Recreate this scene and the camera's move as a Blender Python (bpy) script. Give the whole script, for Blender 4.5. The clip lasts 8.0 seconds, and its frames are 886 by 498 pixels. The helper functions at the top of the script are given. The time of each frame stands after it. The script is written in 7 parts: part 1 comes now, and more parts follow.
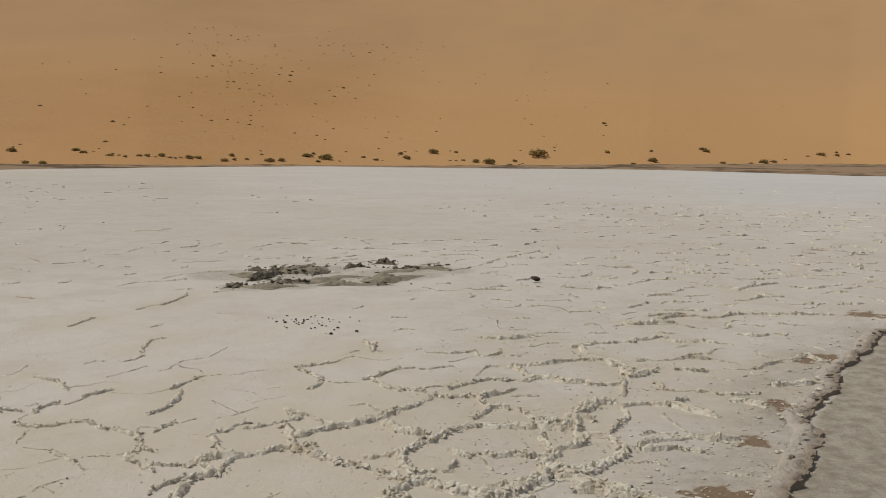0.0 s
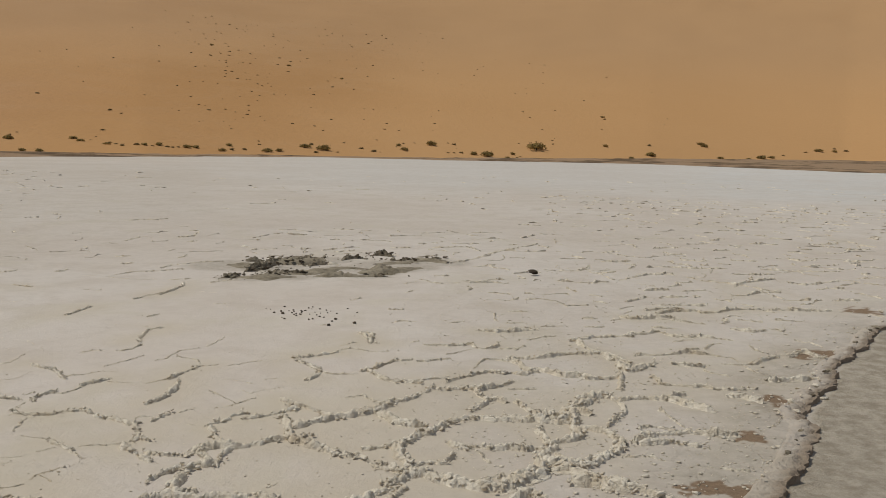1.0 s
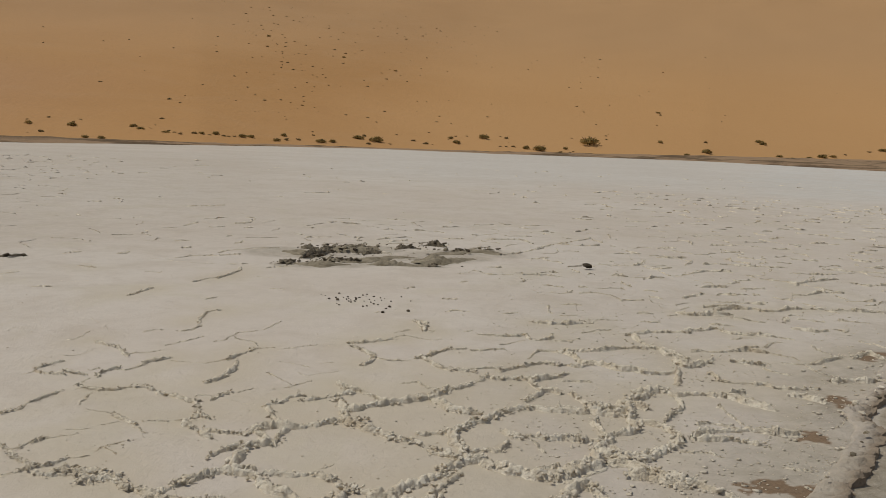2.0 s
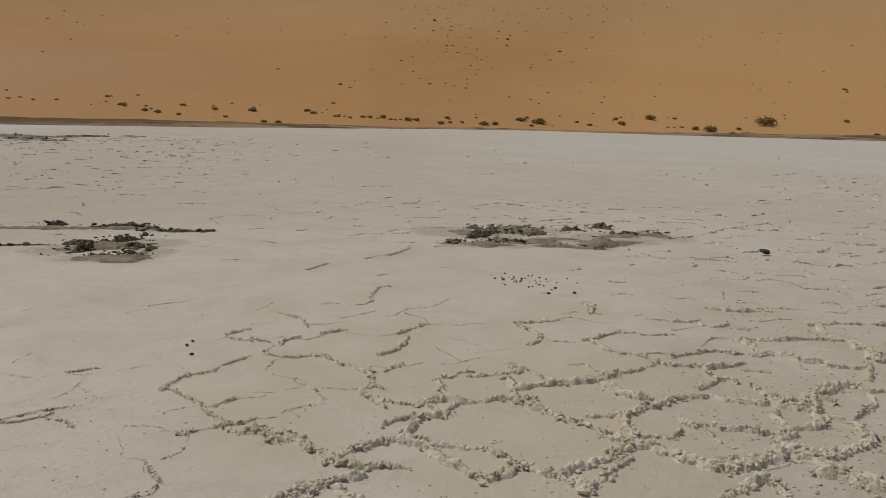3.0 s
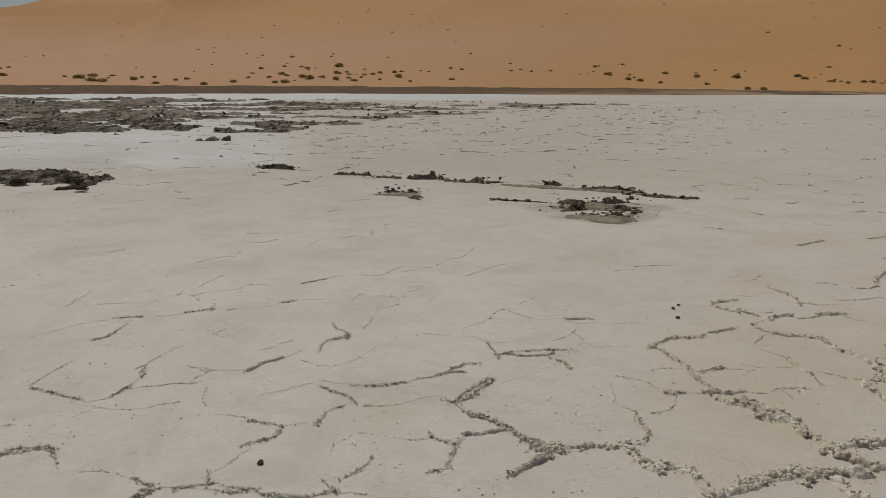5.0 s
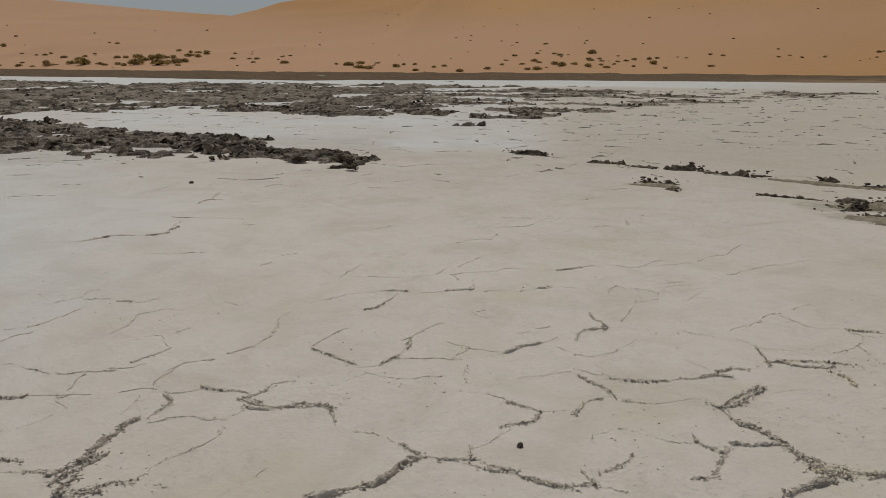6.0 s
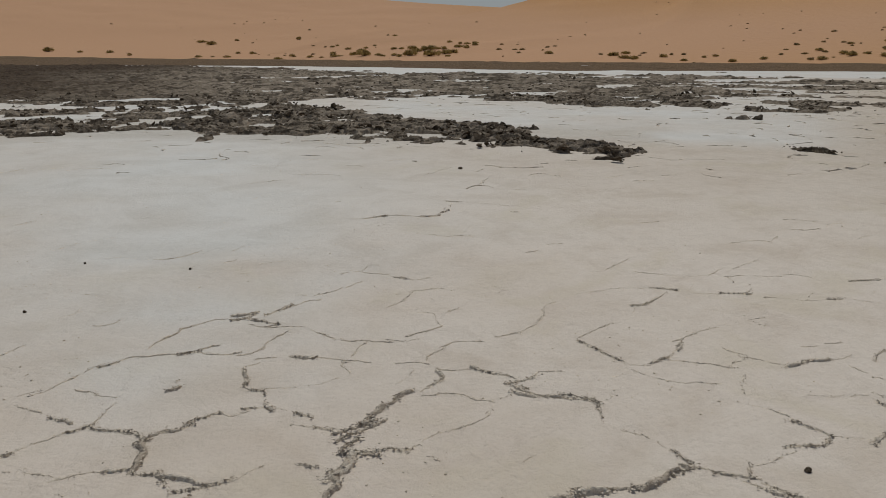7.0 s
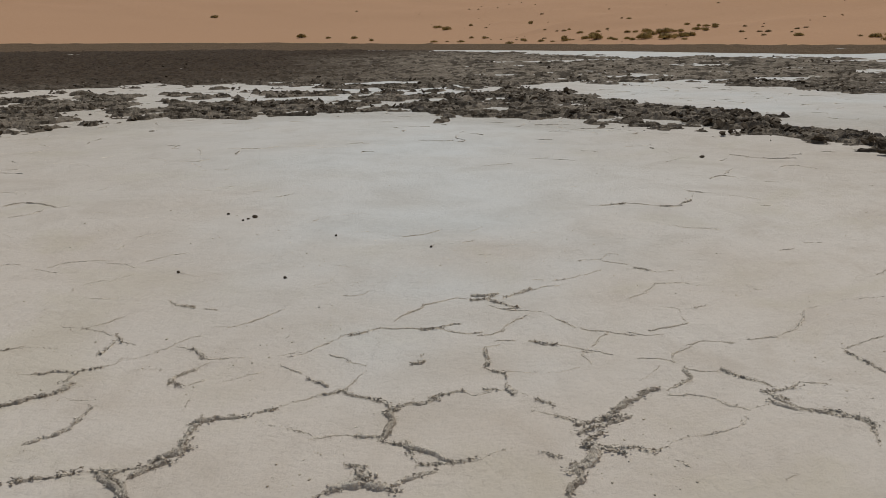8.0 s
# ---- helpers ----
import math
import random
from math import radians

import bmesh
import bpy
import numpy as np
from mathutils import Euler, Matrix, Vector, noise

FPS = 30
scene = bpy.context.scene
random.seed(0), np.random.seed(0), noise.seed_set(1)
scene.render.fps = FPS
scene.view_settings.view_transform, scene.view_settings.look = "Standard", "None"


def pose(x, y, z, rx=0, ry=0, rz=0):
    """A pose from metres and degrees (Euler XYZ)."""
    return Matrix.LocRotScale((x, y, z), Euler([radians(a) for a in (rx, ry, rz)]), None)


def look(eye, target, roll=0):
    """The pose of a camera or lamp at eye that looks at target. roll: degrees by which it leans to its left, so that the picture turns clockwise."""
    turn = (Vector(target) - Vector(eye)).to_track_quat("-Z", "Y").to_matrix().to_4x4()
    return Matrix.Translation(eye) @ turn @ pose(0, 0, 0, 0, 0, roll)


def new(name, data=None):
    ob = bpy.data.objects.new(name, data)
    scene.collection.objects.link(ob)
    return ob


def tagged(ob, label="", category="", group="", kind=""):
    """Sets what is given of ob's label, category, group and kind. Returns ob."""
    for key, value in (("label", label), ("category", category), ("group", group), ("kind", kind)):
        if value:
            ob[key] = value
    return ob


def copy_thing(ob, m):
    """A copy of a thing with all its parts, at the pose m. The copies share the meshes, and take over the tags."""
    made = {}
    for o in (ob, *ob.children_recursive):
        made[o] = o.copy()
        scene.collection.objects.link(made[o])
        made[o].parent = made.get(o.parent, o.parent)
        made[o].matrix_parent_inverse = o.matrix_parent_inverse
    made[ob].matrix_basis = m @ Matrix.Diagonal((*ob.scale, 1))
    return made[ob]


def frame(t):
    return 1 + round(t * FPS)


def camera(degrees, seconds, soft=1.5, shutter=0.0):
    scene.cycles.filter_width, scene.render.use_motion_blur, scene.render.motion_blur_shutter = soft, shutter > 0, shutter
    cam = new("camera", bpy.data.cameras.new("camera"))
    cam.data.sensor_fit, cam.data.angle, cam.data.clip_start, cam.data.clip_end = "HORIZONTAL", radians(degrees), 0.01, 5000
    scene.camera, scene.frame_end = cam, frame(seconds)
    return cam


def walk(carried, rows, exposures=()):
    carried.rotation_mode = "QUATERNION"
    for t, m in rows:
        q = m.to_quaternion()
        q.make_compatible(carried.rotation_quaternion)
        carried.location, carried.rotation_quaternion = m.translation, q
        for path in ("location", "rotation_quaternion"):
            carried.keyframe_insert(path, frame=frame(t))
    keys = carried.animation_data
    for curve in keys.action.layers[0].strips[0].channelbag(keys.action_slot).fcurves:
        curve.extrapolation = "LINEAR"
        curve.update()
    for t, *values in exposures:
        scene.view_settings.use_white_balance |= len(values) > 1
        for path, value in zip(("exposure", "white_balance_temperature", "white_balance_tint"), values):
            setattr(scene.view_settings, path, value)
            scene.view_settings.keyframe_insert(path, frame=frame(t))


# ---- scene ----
cam = camera(56.9, 8.0, 0.7)
PATH = [
    (0.0, pose(0.000, 0.000, 1.750, 83.44, 0, 0.00) @ pose(0, 0, 0, 0, 0, 0.70)),
    (0.5, pose(0.012, 0.016, 1.759, 83.14, 0, -0.08) @ pose(0, 0, 0, 0, 0, 1.03)),
    (1.0, pose(-0.016, 0.004, 1.751, 82.90, 0, -0.23) @ pose(0, 0, 0, 0, 0, 1.33)),
    (1.2, pose(-0.030, 0.003, 1.743, 82.81, 0, -0.19) @ pose(0, 0, 0, 0, 0, 1.49)),
    (2.3, pose(-0.090, 0.009, 1.703, 81.92, 0, 5.90) @ pose(0, 0, 0, 0, 0, 2.19)),
    (2.5, pose(-0.103, 0.010, 1.698, 81.57, 0, 8.08) @ pose(0, 0, 0, 0, 0, 1.98)),
    (3.0, pose(-0.138, -0.007, 1.691, 80.73, 0, 14.48) @ pose(0, 0, 0, 0, 0, 1.64)),
    (3.5, pose(-0.180, -0.022, 1.676, 80.07, 0, 21.64) @ pose(0, 0, 0, 0, 0, 1.54)),
    (4.0, pose(-0.207, -0.070, 1.672, 79.40, 0, 29.67) @ pose(0, 0, 0, 0, 0, 1.35)),
    (4.2, pose(-0.219, -0.071, 1.665, 79.21, 0, 33.10) @ pose(0, 0, 0, 0, 0, 0.99)),
    (5.3, pose(-0.307, -0.146, 1.660, 77.62, 0, 51.91) @ pose(0, 0, 0, 0, 0, 0.42)),
    (5.5, pose(-0.326, -0.172, 1.656, 77.49, 0, 55.24) @ pose(0, 0, 0, 0, 0, 0.45)),
    (6.0, pose(-0.396, -0.199, 1.653, 77.02, 0, 63.96) @ pose(0, 0, 0, 0, 0, 0.22)),
    (6.5, pose(-0.446, -0.245, 1.649, 76.64, 0, 72.92) @ pose(0, 0, 0, 0, 0, 0.11)),
    (7.0, pose(-0.489, -0.303, 1.637, 76.36, 0, 81.85) @ pose(0, 0, 0, 0, 0, -0.06)),
    (7.5, pose(-0.526, -0.391, 1.626, 76.03, 0, 90.47) @ pose(0, 0, 0, 0, 0, -0.28)),
    (8.0, pose(-0.574, -0.449, 1.621, 75.40, 0, 97.56) @ pose(0, 0, 0, 0, 0, -0.60)),
]
walk(cam, PATH, [(0, -0.61, 6200, 10), (1.2, -0.64, 6200, 10), (2.5, -0.83, 6380, 10), (4.0, -0.92, 6290, 10), (5.5, -0.89, 6230, 10), (6.5, -0.90, 6250, 10), (8.0, -0.82, 6170, 10)])

# light: a hazy high sun over an open salt flat
SUN_YAW, SUN_HIGH = 85.0, 59.0
world = bpy.data.worlds.new("sky")
scene.world = world
world.use_nodes = True
wn, wl = world.node_tree.nodes, world.node_tree.links
sky = wn.new("ShaderNodeTexSky")
sky.sky_type, sky.sun_disc = "NISHITA", False
sky.sun_elevation, sky.sun_rotation = radians(SUN_HIGH), radians(-SUN_YAW)
sky.air_density, sky.dust_density, sky.ozone_density = 1.0, 1.2, 1.5
wn["Background"].inputs["Strength"].default_value = 0.075
haze = wn.new("ShaderNodeMix")
haze.data_type = "RGBA"
haze.inputs[0].default_value = 0.5
haze.inputs[7].default_value = (6.3, 6.55, 7.2, 1)
wl.new(sky.outputs["Color"], haze.inputs[6])
wl.new(haze.outputs[2], wn["Background"].inputs["Color"])
sun = new("sun", bpy.data.lights.new("sun", "SUN"))
sun.data.energy, sun.data.angle, sun.data.color = 3.75, radians(0.8), (1.0, 0.935, 0.815)
sun.matrix_world = look((-60 * math.sin(radians(SUN_YAW)), 60 * math.cos(radians(SUN_YAW)), 60 * math.tan(radians(SUN_HIGH))), (0, 0, 0))


# materials
class Mat:
    """A node material with short ways to add noise, ramps and mixes, at real-world size."""

    def __init__(self, name, rough=0.9, spec=0.3):
        self.m = bpy.data.materials.new(name)
        self.m.use_nodes = True
        self.n, self.l = self.m.node_tree.nodes, self.m.node_tree.links
        self.b = self.n["Principled BSDF"]
        self.b.inputs["Roughness"].default_value = rough
        self.b.inputs["Specular IOR Level"].default_value = spec
        self.pos = self.n.new("ShaderNodeNewGeometry").outputs["Position"]

    def stretch(self, x, y, z):
        k = self.n.new("ShaderNodeMapping")
        k.inputs["Scale"].default_value = (x, y, z)
        self.l.new(self.pos, k.inputs["Vector"])
        return k.outputs["Vector"]

    def noise(self, scale, detail=4.0, rough=0.6, vec=None, warp=0.0):
        k = self.n.new("ShaderNodeTexNoise")
        k.inputs["Scale"].default_value, k.inputs["Detail"].default_value = scale, detail
        k.inputs["Roughness"].default_value, k.inputs["Distortion"].default_value = rough, warp
        self.l.new(vec or self.pos, k.inputs["Vector"])
        return k.outputs["Fac"]

    def warped(self, scale, by):
        k, a = self.n.new("ShaderNodeTexNoise"), self.n.new("ShaderNodeVectorMath")
        k.inputs["Scale"].default_value, k.inputs["Detail"].default_value = scale, 3
        a.operation = "MULTIPLY_ADD"
        a.inputs[1].default_value = (by, by, by)
        self.l.new(self.pos, k.inputs["Vector"])
        self.l.new(k.outputs["Color"], a.inputs[0])
        self.l.new(self.pos, a.inputs[2])
        return a.outputs[0]

    def along(self, axis):
        k = self.n.new("ShaderNodeSeparateXYZ")
        self.l.new(self.pos, k.inputs[0])
        return k.outputs[axis]

    def cells(self, scale, feature="F1", out="Distance", vec=None):
        k = self.n.new("ShaderNodeTexVoronoi")
        k.feature = feature
        k.inputs["Scale"].default_value = scale
        self.l.new(vec or self.pos, k.inputs["Vector"])
        return k.outputs[out]

    def step(self, src, lo, hi, a=0.0, b=1.0):
        k = self.n.new("ShaderNodeMapRange")
        k.interpolation_type = "SMOOTHSTEP"
        for name, v in zip(("From Min", "From Max", "To Min", "To Max"), (lo, hi, a, b)):
            k.inputs[name].default_value = v
        self.l.new(src, k.inputs["Value"])
        return k.outputs["Result"]

    def calc(self, op, a, b):
        k = self.n.new("ShaderNodeMath")
        k.operation = op
        for i, v in enumerate((a, b)):
            if isinstance(v, (int, float)):
                k.inputs[i].default_value = v
            else:
                self.l.new(v, k.inputs[i])
        return k.outputs[0]

    def mix(self, fac, a, b):
        k = self.n.new("ShaderNodeMix")
        k.data_type = "RGBA"
        if isinstance(fac, (int, float)):
            k.inputs[0].default_value = fac
        else:
            self.l.new(fac, k.inputs[0])
        for i, v in ((6, a), (7, b)):
            if isinstance(v, tuple):
                k.inputs[i].default_value = (*v, 1)
            else:
                self.l.new(v, k.inputs[i])
        return k.outputs[2]

    def attr(self, name):
        k = self.n.new("ShaderNodeAttribute")
        k.attribute_name = name
        return k.outputs["Fac"]

    def finish(self, colour, height=None, depth=0.01, rough=None):
        if isinstance(colour, tuple):
            self.b.inputs["Base Color"].default_value = (*colour, 1)
        else:
            self.l.new(colour, self.b.inputs["Base Color"])
        if height is not None:
            k = self.n.new("ShaderNodeBump")
            k.inputs["Distance"].default_value, k.inputs["Strength"].default_value = depth, 1.0
            self.l.new(height, k.inputs["Height"])
            self.l.new(k.outputs["Normal"], self.b.inputs["Normal"])
        if rough is not None:
            self.l.new(rough, self.b.inputs["Roughness"])
        return self.m


def salt_crust():
    """Pale salt crust: beige clay film in places, whiter clean salt in others and a greyer tone far out (attribute
    "white"), damp grey silt and painted-in shading of the far flat (the silt attribute).
    """
    k = Mat("salt_crust", 0.8, 0.15)
    big, mid, fine = k.noise(0.12, 3, 0.55), k.noise(1.3, 6, 0.65, warp=0.6), k.noise(38, 5, 0.7)
    base = k.mix(k.step(big, 0.38, 0.62), (0.585, 0.52, 0.445), (0.635, 0.58, 0.51))
    base = k.mix(k.step(mid, 0.42, 0.72, 0, 0.55), base, (0.49, 0.42, 0.34))
    base = k.mix(k.step(k.noise(5, 5, 0.65, warp=0.5), 0.45, 0.72, 0, 0.22), base, (0.44, 0.385, 0.32))
    base = k.mix(k.step(fine, 0.45, 0.75, 0, 0.2), base, (0.36, 0.32, 0.27))
    base = k.mix(k.step(k.noise(0.75, 4, 0.6, warp=0.8), 0.52, 0.66, 0, 0.4), base, (0.53, 0.475, 0.365))
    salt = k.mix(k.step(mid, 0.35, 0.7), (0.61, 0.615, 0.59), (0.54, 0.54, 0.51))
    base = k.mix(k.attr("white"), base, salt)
    base = k.mix(k.calc("MULTIPLY", k.attr("clay"), 0.6), base, (0.52, 0.45, 0.33))
    silt_and_shade = k.mix(k.step(k.noise(9, 6, 0.7), 0.35, 0.65), (0.29, 0.25, 0.19), (0.43, 0.38, 0.305))
    base = k.mix(k.attr("silt_and_shade"), base, silt_and_shade)
    base = k.mix(k.attr("track"), base, k.mix(k.step(k.noise(7, 7, 0.75), 0.35, 0.65), (0.315, 0.27, 0.20), (0.49, 0.43, 0.34)))
    base = k.mix(k.attr("rust"), base, k.mix(fine, (0.115, 0.076, 0.047), (0.345, 0.245, 0.155)))
    flake = k.step(k.noise(16, 7, 0.68, warp=0.4), 0.555, 0.575)
    some = k.step(k.noise(1.7, 4, 0.6), 0.42, 0.62)
    base = k.mix(k.calc("MULTIPLY", k.calc("MULTIPLY", flake, some), 0.06), base, (0.36, 0.30, 0.235))
    h = k.calc("ADD", k.calc("MULTIPLY", k.noise(12, 7, 0.7), 0.95), k.calc("MULTIPLY", fine, 0.3))
    h = k.calc("ADD", h, k.calc("MULTIPLY", flake, k.calc("MULTIPLY", some, 0.06)))
    crack = k.step(k.cells(4.2, "DISTANCE_TO_EDGE", vec=k.warped(3.0, 0.35)), 0.0, 0.045, 0.0, 1.0)
    h = k.calc("ADD", h, k.calc("MULTIPLY", crack, k.step(k.noise(0.9, 3), 0.45, 0.65, 0.0, 0.07)))
    rough = k.step(k.attr("white"), 0.0, 1.0, 0.85, 0.7)
    track = k.calc("ADD", k.noise(9, 8, 0.8, warp=1.2), k.noise(30, 6, 0.75))
    h = k.calc("ADD", h, k.calc("MULTIPLY", k.calc("MULTIPLY", k.attr("silt_and_shade"), track), 1.3))
    return k.finish(base, h, 0.012, rough)


def lumpy_salt():
    k = Mat("lumpy_salt", 0.9, 0.2)
    a, b = k.noise(11, 5, 0.65), k.noise(60, 4, 0.7)
    c = k.mix(k.step(a, 0.35, 0.65), (0.635, 0.555, 0.425), (0.785, 0.715, 0.585))
    c = k.mix(k.step(k.noise(2.1, 3), 0.54, 0.7, 0, 0.5), c, (0.47, 0.37, 0.24))
    c = k.mix(k.step(b, 0.5, 0.72, 0, 0.2), c, (0.25, 0.18, 0.11))
    return k.finish(c, k.calc("ADD", a, k.calc("MULTIPLY", b, 0.5)), 0.03)


def mud(name, lo, hi, depth=0.03):
    k = Mat(name, 0.95, 0.08)
    a, b = k.noise(5, 7, 0.7), k.noise(45, 4, 0.7)
    c = k.mix(k.step(a, 0.3, 0.7), lo, hi)
    c = k.mix(k.step(b, 0.52, 0.75, 0, 0.5), c, tuple(v * 1.5 for v in hi))
    return k.finish(c, k.calc("ADD", a, k.calc("MULTIPLY", b, 0.3)), depth)


def dune_sand():
    k = Mat("dune_sand", 1.0, 0.05)
    far, streak = k.noise(0.012, 4, 0.55), k.noise(0.05, 5, 0.6, k.stretch(1.0, 1.0, 0.12), 1.5)
    c = k.mix(k.step(far, 0.35, 0.65), (0.425, 0.236, 0.096), (0.48, 0.276, 0.12))
    c = k.mix(k.step(streak, 0.45, 0.75, 0, 0.45), c, (0.46, 0.276, 0.132))
    c = k.mix(k.step(k.noise(0.7, 5, 0.7), 0.5, 0.8, 0, 0.3), c, (0.31, 0.185, 0.095))
    c = k.mix(k.step(k.along("X"), -35, 5, 0, 0.7), c, (0.52, 0.305, 0.135))
    high = k.calc("MULTIPLY", k.step(k.along("Y"), 25, 70), k.step(k.calc("ADD", k.along("Z"), k.calc("MULTIPLY", far, 8)), 9, 20, 0, 0.85))
    # rosier low sand towards -X, paled by distance haze painted into its colour
    rosy_haze = k.calc("MULTIPLY", k.step(k.along("X"), -45, -125, 0, 0.9), k.calc("SUBTRACT", 1.0, high))
    c = k.mix(rosy_haze, c, (0.485, 0.30, 0.185))
    c = k.mix(k.calc("MULTIPLY", k.step(k.along("Y"), 25, 70), k.step(k.along("Z"), 8, 42, 0, 0.5)), c, (0.41, 0.265, 0.145))
    return k.finish(c, k.noise(0.9, 5, 0.65), 0.15)


def shore_silt():
    """Brown damp silt with drifts of tan sand blown over it."""
    k = Mat("shore_silt", 0.95, 0.05)
    a, b = k.noise(5, 6, 0.7), k.noise(0.11, 5, 0.6, k.stretch(1, 1, 1), 0.8)
    c = k.mix(k.step(a, 0.3, 0.7), (0.085, 0.058, 0.035), (0.185, 0.13, 0.08))
    c = k.mix(k.step(k.noise(0.5, 5, 0.7), 0.5, 0.7, 0, 0.6), c, (0.06, 0.042, 0.027))
    c = k.mix(k.calc("MULTIPLY", k.step(b, 0.40, 0.52), k.step(k.along("X"), -62, -38, 0, 0.85)), c, (0.34, 0.235, 0.145))
    return k.finish(c, k.calc("ADD", a, k.noise(0.8, 5, 0.65)), 0.10)


def field_mud():
    """Churned mud: drying grey slabs with darker wet ones between; damp and brown where attribute "damp" says so."""
    k = Mat("field_mud", 0.95, 0.08)
    a, b, slab = k.noise(4, 7, 0.7), k.noise(40, 4, 0.7), k.noise(1.1, 4, 0.6)
    dry = k.mix(k.step(a, 0.3, 0.7), (0.155, 0.13, 0.098), (0.35, 0.30, 0.235))
    dry = k.mix(k.step(slab, 0.42, 0.62, 0, 0.4), dry, (0.10, 0.08, 0.057))
    dry = k.mix(k.step(k.attr("tone"), 0.28, 0.56, 0.8, 0.0), dry, (0.042, 0.033, 0.023))
    wet = k.mix(k.step(a, 0.3, 0.7), (0.03, 0.021, 0.014), (0.09, 0.065, 0.043))
    c = k.mix(k.attr("damp"), dry, wet)
    return k.finish(c, k.calc("ADD", a, k.calc("MULTIPLY", b, 0.3)), 0.035)


SALT, LUMPS, SAND = salt_crust(), lumpy_salt(), dune_sand()
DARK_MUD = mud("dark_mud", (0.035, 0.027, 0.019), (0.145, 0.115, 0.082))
FIELD_MUD = field_mud()
GREY_MUD = mud("grey_mud", (0.175, 0.147, 0.10), (0.33, 0.285, 0.21), 0.03)
DRYING_MUD = mud("drying_mud", (0.10, 0.082, 0.057), (0.30, 0.255, 0.185), 0.04)
HEAVED_MUD = mud("heaved_mud", (0.06, 0.048, 0.034), (0.22, 0.183, 0.135), 0.04)
SHORE_SILT = shore_silt()


def leaf(name, lo, hi):
    k = Mat(name, 0.8, 0.2)
    rnd = k.n.new("ShaderNodeNewGeometry").outputs["Random Per Island"]
    c = k.mix(k.step(rnd, 0, 1), lo, hi)
    c = k.mix(k.step(k.noise(3, 3), 0.4, 0.7, 0, 0.5), c, lo)
    m = k.finish(c)
    thin, both = k.n.new("ShaderNodeBsdfTranslucent"), k.n.new("ShaderNodeMixShader")
    both.inputs[0].default_value = 0.55
    k.l.new(c, thin.inputs["Color"])
    k.l.new(k.b.outputs[0], both.inputs[1])
    k.l.new(thin.outputs[0], both.inputs[2])
    k.l.new(both.outputs[0], k.n["Material Output"].inputs["Surface"])
    return m


def earthy_salt(name, dark):
    k = Mat(name, 0.9, 0.2)
    a, b = k.noise(13, 5, 0.65), k.noise(70, 4, 0.7)
    c = k.mix(k.step(a, 0.38, 0.66), (0.62, 0.55, 0.455), (0.77, 0.70, 0.59))
    rnd = k.n.new("ShaderNodeNewGeometry").outputs["Random Per Island"]
    c = k.mix(k.step(rnd, 0.72, 0.95, 0, dark), c, (0.19, 0.15, 0.11))
    c = k.mix(k.step(b, 0.52, 0.74, 0, 0.6 * dark), c, (0.15, 0.115, 0.08))
    return k.finish(c, k.calc("ADD", a, k.calc("MULTIPLY", b, 0.5)), 0.03)


EARTHY, DUSTY = earthy_salt("earthy_salt", 0.38), earthy_salt("dusty_salt", 0.0)
LEAF, DRY_LEAF, TWIG = leaf("olive_leaf", (0.27, 0.19, 0.065), (0.48, 0.35, 0.135)), leaf("dry_leaf", (0.23, 0.165, 0.072), (0.40, 0.29, 0.135)), leaf("twig", (0.06, 0.045, 0.03), (0.12, 0.09, 0.06))


# geometry helpers
def hash2(ix, iy, seed):
    v = np.sin(ix * 127.1 + iy * 311.7 + seed * 74.7) * 43758.5453
    return v - np.floor(v)


def soft_noise(x, y, seed=0):
    """Smooth value noise, 0 to 1, one bump a metre."""
    ix, iy = np.floor(x), np.floor(y)
    u, v = x - ix, y - iy
    u, v = u * u * (3 - 2 * u), v * v * (3 - 2 * v)
    a, b = hash2(ix, iy, seed), hash2(ix + 1, iy, seed)
    c, d = hash2(ix, iy + 1, seed), hash2(ix + 1, iy + 1, seed)
    return (a * (1 - u) + b * u) * (1 - v) + (c * (1 - u) + d * u) * v


def rough_noise(x, y, octaves=4, seed=0, gain=0.5):
    total, amp, norm = 0.0, 1.0, 0.0
    for k in range(octaves):
        total, norm = total + amp * soft_noise(x, y, seed + 13 * k), norm + amp
        x, y, amp = x * 2.03 + 5.2, y * 2.03 - 3.1, amp * gain
    return total / norm


def smooth(v, lo, hi):
    v = np.clip((v - lo) / (hi - lo), 0, 1)
    return v * v * (3 - 2 * v)


def sheet(name, verts, faces, materials, attrs=(), flat=False):
    """A mesh object from arrays of vertices and of three- or four-cornered faces, with point attributes."""
    me = bpy.data.meshes.new(name)
    verts, faces = np.asarray(verts, np.float32), np.asarray(faces, np.int32)
    n, k = faces.shape
    me.vertices.add(len(verts))
    me.vertices.foreach_set("co", verts.ravel())
    me.loops.add(n * k)
    me.loops.foreach_set("vertex_index", faces.ravel())
    me.polygons.add(n)
    me.polygons.foreach_set("loop_start", np.arange(0, n * k, k, dtype=np.int32))
    me.polygons.foreach_set("use_smooth", np.logical_not(np.broadcast_to(flat, n)))
    for key, values in attrs:
        me.attributes.new(key, "FLOAT", "POINT").data.foreach_set("value", np.asarray(values, np.float32))
    for m in materials:
        me.materials.append(m)
    me.update(calc_edges=True)
    me.validate()
    return new(name, me)


def grid_faces(rows, cols):
    i = (np.arange(rows - 1)[:, None] * cols + np.arange(cols - 1)[None, :]).ravel()
    return np.stack([i, i + 1, i + cols + 1, i + cols], -1)


